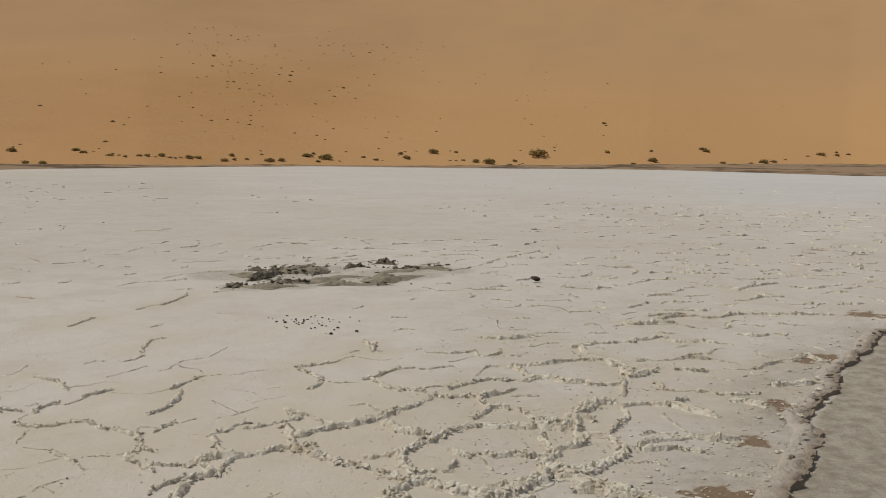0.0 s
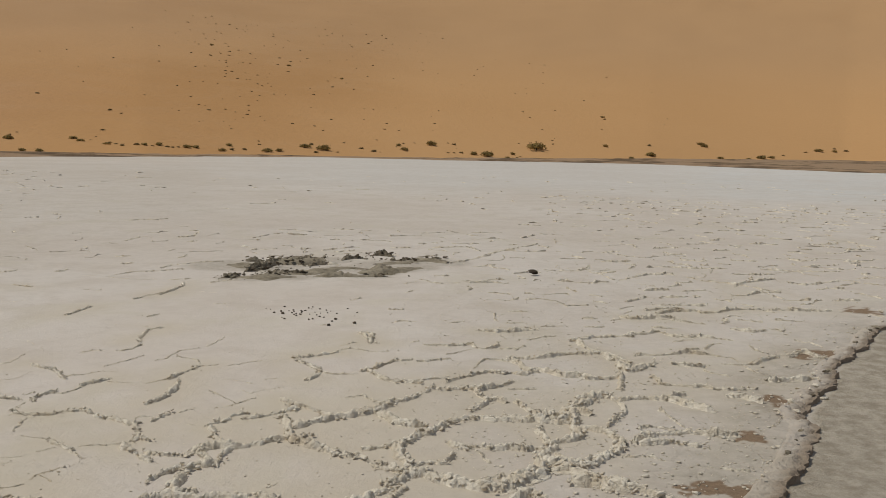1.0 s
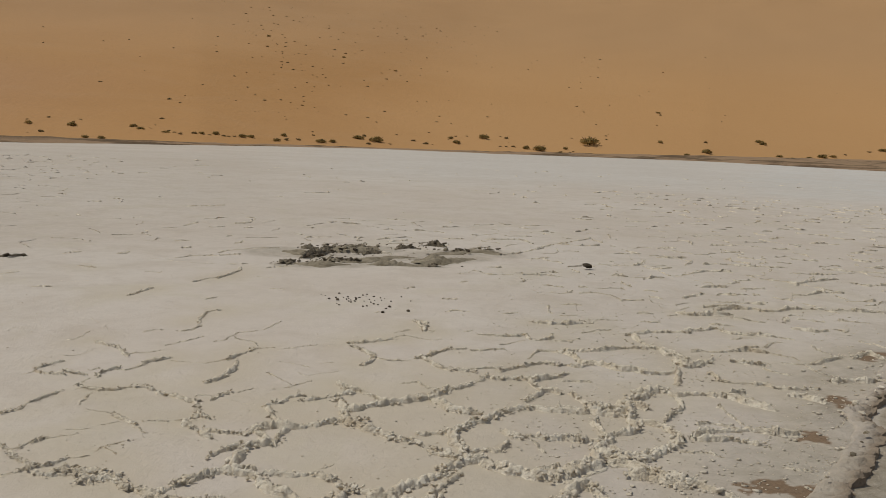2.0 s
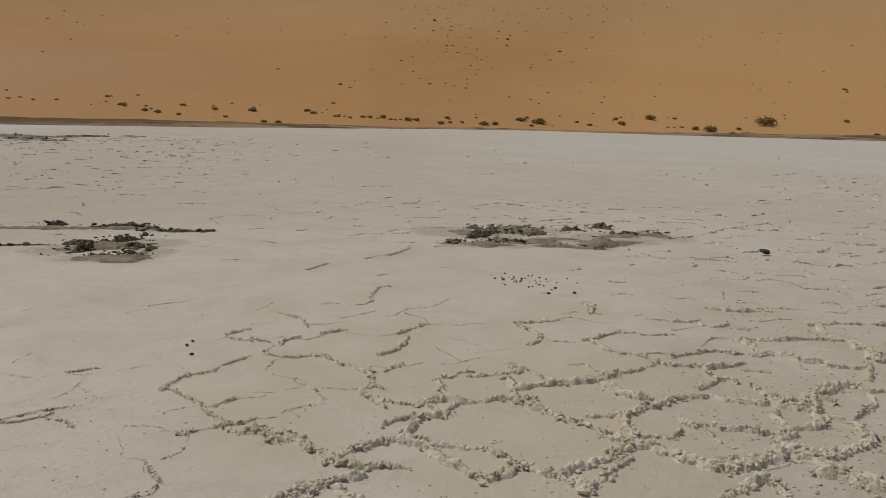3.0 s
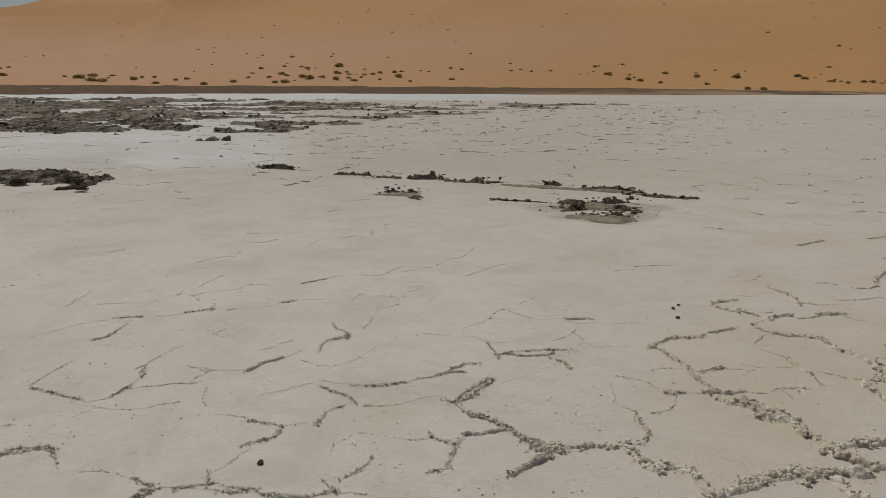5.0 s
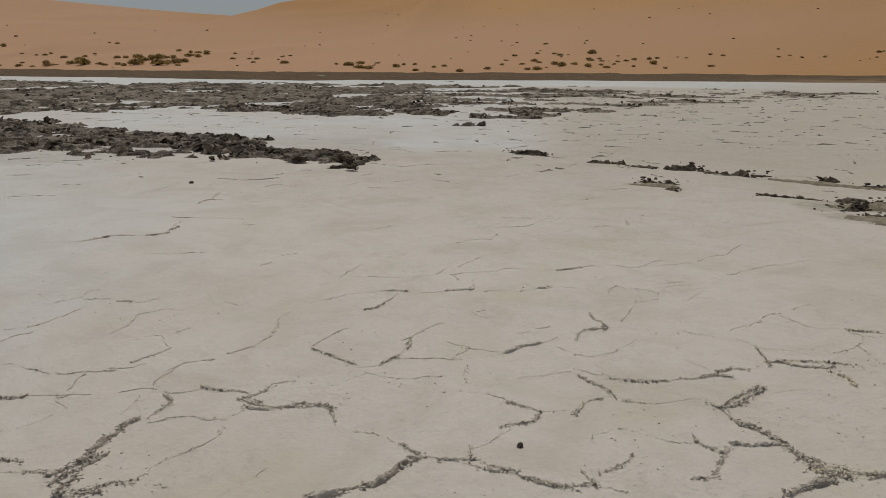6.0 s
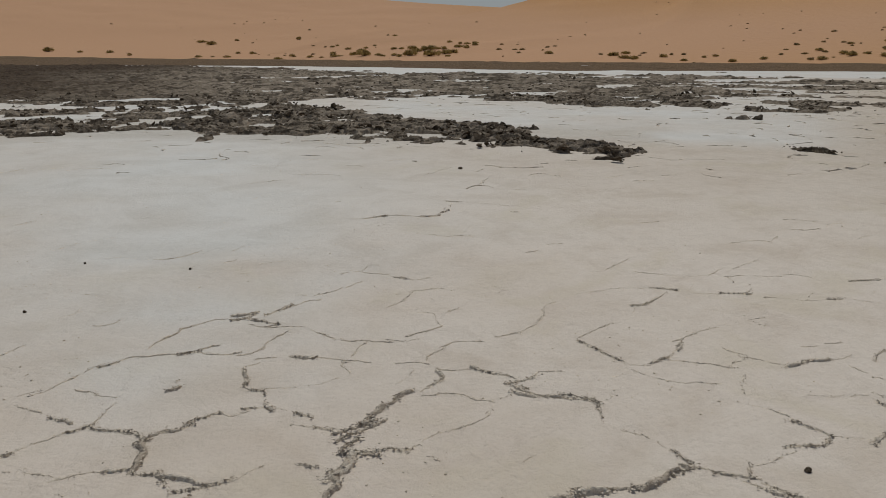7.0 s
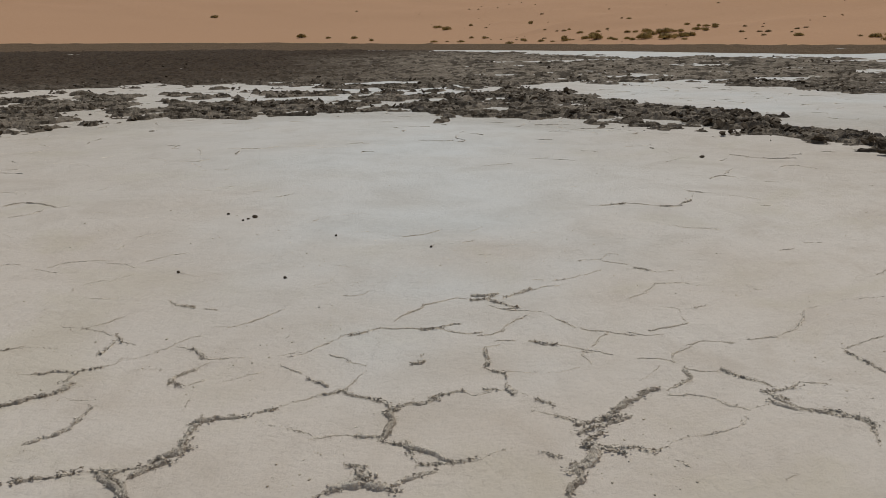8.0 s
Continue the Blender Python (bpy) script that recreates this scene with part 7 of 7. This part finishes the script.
def make_mud_banks():
    """Rows of heaved dark slabs with their clods, and the smears of drying mud round them."""
    rng = np.random.default_rng(23)
    for pts, w, h in MUD_SMEARS:
        line = curve_through(pts, 0.02)
        v, q = bank(line, w * 1.5, h * 2.4, rng, 0.02, 0.10, 0.8, 0.7)
        v[:, 2] = v[:, 2] + 0.008 + lie(v[:, 0], v[:, 1])
        tagged(sheet("mud_smear", v, q, [GREY_MUD]), "flat smear of drying olive-grey mud on salt crust", "mud smear", "smears of drying mud")
    for pts, w, h in MUD_LINES:
        line = curve_through(pts, 0.014)
        heap = new("mud_bank")
        heap.location = (*line[len(line) // 2], 0)
        drying = heap.location.x > -3.2
        tagged(heap, "drying grey-brown bank of dug-up mud clods" if drying else "dark bank of dug-up mud clods on salt crust", "mud bank", "banks of dug-up mud")
        v, q = bank(line, w * 1.15, h * 0.85, rng, 0.014, 0.05, 0.6, 0.7)
        part("mound", sheet("mound", v - np.array(heap.location), q, [DRYING_MUD if drying else HEAVED_MUD], flat=True), heap)
        for i in range(int(len(line) * 0.014 * (36 + 200 * w))):
            c = line[rng.integers(len(line))] + rng.normal(scale=w * (0.55 if i % 4 else 1.5), size=2)
            size = (0.008 + 0.026 * rng.random() ** 2.2) * (1 if i % 4 else 0.5)
            ob = part("clod", (GREY_CLODS if rng.random() < (0.72 if drying else 0.3) else CLODS)[rng.integers(10)], heap)
            ob.matrix_basis = Matrix.LocRotScale((c[0] - heap.location.x, c[1] - heap.location.y, (h * 0.6 * rng.random() if i % 4 else 0) + size * 0.2), Euler((rng.uniform(-0.35, 0.35), rng.uniform(-0.35, 0.35), rng.uniform(0, 6))), Vector(size * np.array([1.25, 1.1, 1.0]) * rng.uniform(0.75, 1.3, 3)))


def make_pebbles():
    rng = np.random.default_rng(3)
    spots = [(-1.63, 8.33, 0.028), (-0.84, 7.94, 0.03), (-1.08, 7.82, 0.026), (-1.05, 8.1, 0.022), (-3.33, 5.05, 0.022), (-3.35, 5.16, 0.018), (-3.18, 4.87, 0.022),
             (-7.73, -3.16, 0.032), (-7.85, -3.47, 0.02), (-7.6, -3.23, 0.018), (-7.66, -3.2, 0.018), (-11.9, 1.58, 0.045), (-7.09, -2.22, 0.018), (-5.9, -3.07, 0.02), (-6.79, -1.37, 0.018), (-5.84, -2.26, 0.016), (-3.22, 1.56, 0.022)]
    for i in range(44):
        spots.append((-1.40 + rng.normal(scale=0.16), 8.42 + rng.normal(scale=0.16), rng.uniform(0.007, 0.015)))
    stone = lump_mesh("pebble", ball(2, 90, 0.8, 0.45), DARK_MUD)
    for x, y, s in spots:
        s *= 0.62 if s > 0.016 else 0.72
        ob = new("pebble", stone)
        ob.matrix_basis = Matrix.LocRotScale((x, y, s * 0.5), Euler((0, 0, rng.uniform(0, 6))), Vector((s * rng.uniform(0.8, 1.3), s, s * rng.uniform(0.7, 1))))
        tagged(ob, "small dark mud pebble lying on salt crust", "pebble", "pebbles on the crust")
    ob = new("mud_clod", CLODS[3])
    ob.matrix_basis = Matrix.LocRotScale((1.3, 11.3, 0.05), Euler((0.2, 0.1, 0.5)), Vector((0.075, 0.045, 0.045)))
    tagged(ob, "single dark mud clod on pale crust", "clod")


def make_bush(seed, green):
    """A low desert bush: woody stems under a lumpy crown of many small leaf tufts. About 1 m wide."""
    rng = np.random.default_rng(seed)
    bush = new("desert_shrub")
    vs, fs, base = [], [], 0
    for i in range(9):
        a, lean = rng.uniform(0, 6.3), rng.uniform(0.15, 0.38)
        for k, (r0, z0, r1, z1, w) in enumerate(((0.02, -0.05, lean * 0.5, 0.14, 0.018), (lean * 0.5, 0.14, lean, 0.30, 0.010))):
            p, q = np.array([r0 * math.cos(a), r0 * math.sin(a), z0]), np.array([r1 * math.cos(a + 0.2 * k), r1 * math.sin(a + 0.2 * k), z1])
            side = np.array([[math.cos(b), math.sin(b), 0] for b in (0, 2.1, 4.2)])
            vs.append(np.vstack([p + side * w, q + side * w * 0.6]))
            fs.append(np.array([[0, 1, 4, 3], [1, 2, 5, 4], [2, 0, 3, 5]]) + base)
            base += 6
    part("stem", sheet("stem", np.vstack(vs), np.vstack(fs), [TWIG]), bush)
    hubs = [(rng.uniform(0, 0.34), rng.uniform(0, 6.3), rng.uniform(0.12, 0.24)) for _ in range(7)] + [(0, 0, 0.26)]
    tufts = 400
    pick = rng.integers(len(hubs), size=tufts)
    d = rng.normal(size=(tufts, 3))
    d /= np.linalg.norm(d, axis=1)[:, None]
    d[:, 2] = np.abs(d[:, 2]) * 1.1 - 0.35
    hub = np.array([(r * math.cos(a), r * math.sin(a), 0.04 + s * 0.40) for r, a, s in hubs])
    rad = np.array([s for _, _, s in hubs])
    c = hub[pick] + d * (rad[pick] * rng.uniform(0.55, 1.1, tufts))[:, None] * (1, 1, 0.85)
    c[:, 2] = np.maximum(c[:, 2], 0.02)
    size = rng.uniform(0.03, 0.072, tufts)
    u = np.cross(d + rng.normal(scale=0.35, size=(tufts, 3)), rng.normal(size=(tufts, 3)))
    u /= np.linalg.norm(u, axis=1)[:, None]
    w = np.cross(u, d); w /= np.linalg.norm(w, axis=1)[:, None] + 1e-9
    quad = np.stack([c - u * size[:, None], c + w * size[:, None] * 0.6, c + u * size[:, None], c - w * size[:, None] * 0.6], 1).reshape(-1, 3)
    part("foliage", sheet("foliage", quad, np.arange(tufts * 4).reshape(-1, 4), [LEAF if green else DRY_LEAF]), bush)
    return tagged(bush, "low rounded " + ("olive-green" if green else "dry brown-green") + " desert shrub on sand", "shrub", "shrubs along the dune foot")


BUSHES = []


def shrubs(*rows):
    """Places of shrubs and their widths, in metres."""
    rng = np.random.default_rng(len(rows) + int(abs(rows[0][0]) * 10))
    for x, y, wide in rows:
        wide *= 1.2
        z = max(float(dune_top(np.array([x]), np.array([y]))[0]), 0) - 0.08
        big = wide > 1.3
        src = BUSHES[(0 if big else 3) + rng.integers(3)]
        m = Matrix.LocRotScale((x, y, z), Euler((0, 0, rng.uniform(0, 6.3))), Vector((wide, wide * rng.uniform(0.85, 1.1), wide * rng.uniform(0.8, 1.2))))
        if not src.get("placed"):
            src["placed"] = True
            src.matrix_basis = m
        else:
            ob = copy_thing(src, Matrix.Identity(4))
            ob.matrix_basis = m


def make_dune_scrub():
    """Scattered tiny tussocks high on the dune face."""
    rng = np.random.default_rng(77)
    vs, fs, base = [], [], 0
    for i in range(330):
        wide = i > 200
        a = rng.uniform(-25, 100) if wide else rng.normal(14, 3) if i < 110 else rng.normal(5, 6)
        s = rng.uniform(4, 60) ** 1.15 if wide else rng.uniform(20, 190)
        r = dune_foot(a) + s
        x, y = -r * math.sin(radians(a)), r * math.cos(radians(a))
        z = float(dune_top(np.array([x]), np.array([y]))[0])
        size = rng.uniform(0.06, 0.19) * (1 + 0.003 * s)
        v, f = LUMP_SHAPES[i % 10]
        vs.append(v * (size * rng.uniform(0.8, 1.8), size, size * 0.7) + (x, y, z + size * 0.2))
        fs.append(f + base)
        base += len(v)
    tagged(sheet("dune_tussocks", np.vstack(vs), np.vstack(fs), [DRY_LEAF]), "scattered small dry tussocks on the dune face", "tussocks", kind="stuff")


for k in range(6):
    BUSHES.append(make_bush(k + 1, k < 3))
shrubs((83.6, 170.3, 1.0), (80.8, 169.4, 1.5), (81.8, 171.7, 0.9), (77.3, 168.8, 2.0), (73.9, 167.1, 1.0), (67.4, 162.8, 0.8), (64.0, 159.9, 1.4), (61.8, 158.6, 2.1), (58.7, 157.1, 1.2), (54.9, 155.3, 0.6), (53.2, 154.3, 0.7), (52.6, 155.0, 1.5), (52.0, 163.1, 1.5), (51.4, 164.4, 1.6), (38.0, 149.5, 1.9), (39.6, 157.8, 1.0), (33.5, 145.9, 1.1), (30.4, 153.8, 1.4), (35.3, 180.3, 0.8), (35.1, 182.4, 1.2), (20.5, 154.4, 0.7), (16.5, 145.3, 3.8), (13.2, 138.1, 0.6), (12.5, 137.2, 0.6), (11.9, 139.3, 1.1), (10.9, 135.8, 1.2), (7.5, 135.6, 2.3), (5.2, 135.2, 1.5), (3.2, 135.3, 0.9), (2.1, 140.8, 0.8))
shrubs((1.9, 134.3, 0.6), (1.0, 133.8, 0.6), (1.0, 141.3, 0.5), (-1.9, 138.3, 2.0), (-4.7, 138.2, 0.6), (-6.1, 131.7, 1.5), (-6.5, 136.7, 0.6), (-7.1, 134.6, 1.2), (-9.6, 128.0, 0.5), (-10.5, 127.9, 1.0), (-12.6, 128.7, 0.9), (-15.6, 131.4, 0.7), (-24.2, 197.9, 1.1), (-15.7, 123.9, 0.6), (-17.7, 124.1, 2.3), (-18.6, 121.4, 0.9), (-20.2, 126.7, 0.9), (-20.7, 124.1, 1.9), (-38.6, 207.8, 1.3), (-37.1, 198.4, 0.9), (-23.5, 118.6, 1.4), (-24.8, 117.3, 1.8), (-27.5, 123.3, 0.5), (-26.9, 120.9, 0.6), (-27.9, 116.1, 0.9), (-29.2, 114.7, 0.9), (-30.2, 117.0, 1.2), (-30.2, 112.9, 1.3), (-62.3, 223.9, 1.3), (-58.1, 207.4, 1.0))
shrubs((-33.5, 112.0, 1.4), (-34.5, 111.2, 1.3), (-35.4, 110.4, 0.6), (-35.9, 109.7, 0.6), (-36.5, 109.5, 0.7), (-37.6, 109.6, 1.3), (-38.1, 108.4, 0.6), (-39.0, 108.1, 1.1), (-39.9, 107.8, 0.9), (-41.3, 106.7, 0.8), (-49.7, 128.1, 0.6), (-42.4, 107.4, 0.6), (-52.1, 129.9, 0.9), (-43.5, 108.0, 0.6), (-43.5, 106.9, 1.1), (-47.3, 115.1, 0.7), (-46.2, 108.5, 0.5), (-47.1, 107.6, 1.2), (-48.5, 108.6, 1.1), (-48.9, 100.1, 1.2), (-50.9, 99.7, 1.3), (-56.3, 109.3, 0.6), (-56.3, 107.6, 0.5), (-55.3, 105.3, 1.4), (-60.2, 108.4, 0.6), (-56.7, 100.0, 0.9), (-60.3, 103.7, 1.2), (-57.7, 98.9, 0.5), (-61.7, 105.8, 0.7), (-65.3, 103.6, 1.1))
shrubs((-62.5, 98.3, 0.9), (-65.6, 98.1, 1.4), (-67.4, 99.3, 0.6), (-69.1, 100.5, 0.7), (-67.5, 98.0, 1.2), (-74.2, 106.1, 0.7), (-71.5, 98.9, 1.3), (-76.2, 102.9, 0.6), (-76.4, 102.1, 0.8), (-74.4, 99.2, 0.6), (-74.5, 97.9, 0.4), (-79.3, 95.4, 0.8), (-79.6, 94.5, 0.3), (-81.2, 93.1, 0.7), (-83.4, 93.2, 0.7), (-87.5, 95.6, 0.7), (-83.8, 91.5, 0.7), (-89.7, 87.2, 0.7), (-85.2, 81.0, 1.1), (-91.5, 86.7, 0.9), (-93.0, 82.1, 0.6), (-88.0, 75.7, 0.9), (-94.2, 79.3, 0.8), (-91.4, 76.4, 1.4), (-94.5, 78.2, 1.0), (-95.4, 76.3, 1.1), (-91.5, 73.1, 0.8), (-95.3, 74.7, 1.0), (-99.1, 76.4, 0.7), (-95.7, 73.4, 0.8))
shrubs((-94.3, 72.0, 0.7), (-96.8, 72.8, 0.5), (-93.0, 69.6, 1.1), (-94.9, 70.3, 1.0), (-97.3, 72.1, 0.9), (-98.8, 72.7, 0.8), (-103.4, 74.7, 1.7), (-98.6, 71.2, 1.1), (-99.6, 71.5, 1.0), (-95.2, 68.2, 1.4), (-113.3, 80.8, 0.7), (-97.5, 67.6, 1.2), (-104.6, 71.4, 0.7), (-97.7, 65.6, 1.6), (-104.0, 69.6, 0.7), (-105.4, 70.3, 1.1), (-99.5, 65.6, 1.5), (-107.0, 70.5, 0.9), (-97.9, 63.3, 0.5), (-116.1, 74.9, 1.0), (-111.5, 70.9, 0.5), (-102.0, 64.5, 1.0), (-109.2, 68.9, 0.7), (-97.4, 61.4, 1.3), (-103.5, 64.8, 1.2), (-98.0, 60.4, 1.0), (-102.3, 62.0, 0.9), (-121.6, 72.7, 0.6), (-109.8, 65.1, 1.0), (-119.8, 70.7, 0.6))
shrubs((-107.0, 62.0, 0.9), (-103.8, 59.6, 0.9), (-125.5, 72.0, 0.6), (-101.8, 56.0, 1.4), (-131.7, 69.1, 0.7), (-101.8, 51.7, 1.3), (-137.7, 69.4, 0.6), (-107.7, 52.2, 1.1), (-107.4, 50.6, 1.1), (-103.4, 47.3, 0.6), (-111.7, 49.6, 1.0), (-105.7, 46.9, 1.3), (-112.3, 48.1, 0.9), (-111.0, 46.2, 1.4), (-116.6, 45.7, 1.0), (-114.5, 44.3, 0.7), (-111.0, 42.1, 1.7), (-117.9, 43.5, 1.5), (-112.4, 41.1, 1.5), (-116.6, 41.3, 2.0), (-119.2, 40.0, 1.0), (-151.2, 45.0, 0.6), (-147.0, 41.5, 0.4), (-138.0, 38.5, 0.9), (-124.2, 33.7, 1.7), (-136.8, 36.9, 1.0), (-130.8, 34.4, 0.7), (-137.4, 32.7, 1.0), (-130.3, 30.3, 1.0), (-144.9, 33.6, 0.5))
shrubs((-138.7, 31.7, 1.0), (-147.0, 31.2, 0.9), (-140.7, 29.4, 1.0), (-191.6, 34.9, 0.9), (-149.9, 27.0, 1.4), (-153.8, 27.6, 1.4), (-153.5, 26.2, 1.4), (-146.7, 24.9, 1.6), (-154.8, 25.0, 1.1), (-149.3, 24.0, 1.9), (-141.6, 21.9, 1.8), (-159.0, 23.7, 1.2), (-144.2, 21.3, 1.3), (-136.8, 20.1, 1.1), (-141.3, 20.2, 2.3), (-148.3, 21.1, 1.6), (-148.9, 20.2, 1.3), (-148.6, 18.8, 2.4), (-140.2, 17.5, 3.3), (-148.7, 17.6, 1.9), (-147.4, 16.2, 2.1), (-151.5, 15.6, 2.2), (-142.6, 14.3, 2.8), (-153.1, 14.1, 1.1), (-142.2, 12.5, 1.5), (-174.7, 14.7, 1.1), (-154.3, 12.8, 1.3), (-144.8, 11.9, 1.6), (-176.8, 13.4, 0.8), (-145.4, 9.9, 1.2))
shrubs((-147.0, 9.4, 1.3), (-221.4, 13.7, 0.8), (-165.5, 9.8, 1.0), (-161.6, 8.0, 1.2), (-148.1, 7.0, 2.7), (-154.6, 6.7, 2.2), (-150.2, 5.2, 1.9), (-163.7, 4.8, 1.6), (-150.3, 3.0, 0.8), (-170.3, 2.7, 1.1), (-150.8, 1.7, 1.9), (-155.3, 1.6, 1.8), (-169.3, 1.8, 1.1), (-170.3, 0.4, 0.9), (-152.3, -0.5, 1.0), (-173.3, -2.1, 0.8), (-160.8, -2.0, 1.0), (-218.3, -3.3, 1.0), (-155.3, -2.6, 1.4), (-201.2, -5.6, 1.8), (-159.7, -5.5, 0.9), (-161.7, -6.1, 1.5), (-168.6, -7.4, 0.6), (-164.1, -7.5, 0.7), (-158.1, -8.4, 1.6), (-167.5, -10.6, 0.6), (-242.3, -16.2, 0.9), (-169.8, -12.7, 0.6), (-173.3, -13.7, 0.9), (-198.7, -16.0, 0.9))
shrubs((-173.2, -14.3, 1.4), (-241.8, -21.7, 0.7), (-175.5, -17.2, 1.3), (-205.3, -20.2, 1.3), (-242.1, -24.3, 0.9), (-168.3, -18.7, 1.5), (-170.4, -21.7, 0.9), (-197.7, -25.3, 2.5), (-203.4, -28.0, 2.2), (-171.1, -24.6, 1.6), (-179.1, -39.3, 1.5), (-246.1, -57.9, 0.9), (-185.1, -44.5, 1.7), (-187.0, -51.0, 1.4), (-189.6, -58.1, 2.5), (-233.2, -96.3, 2.5))
make_dune_scrub()
make_mud_clods()
make_ridges()
make_crumbs()
make_rut_edge()
make_small_ridges()
make_pebbles()
make_mud_banks()
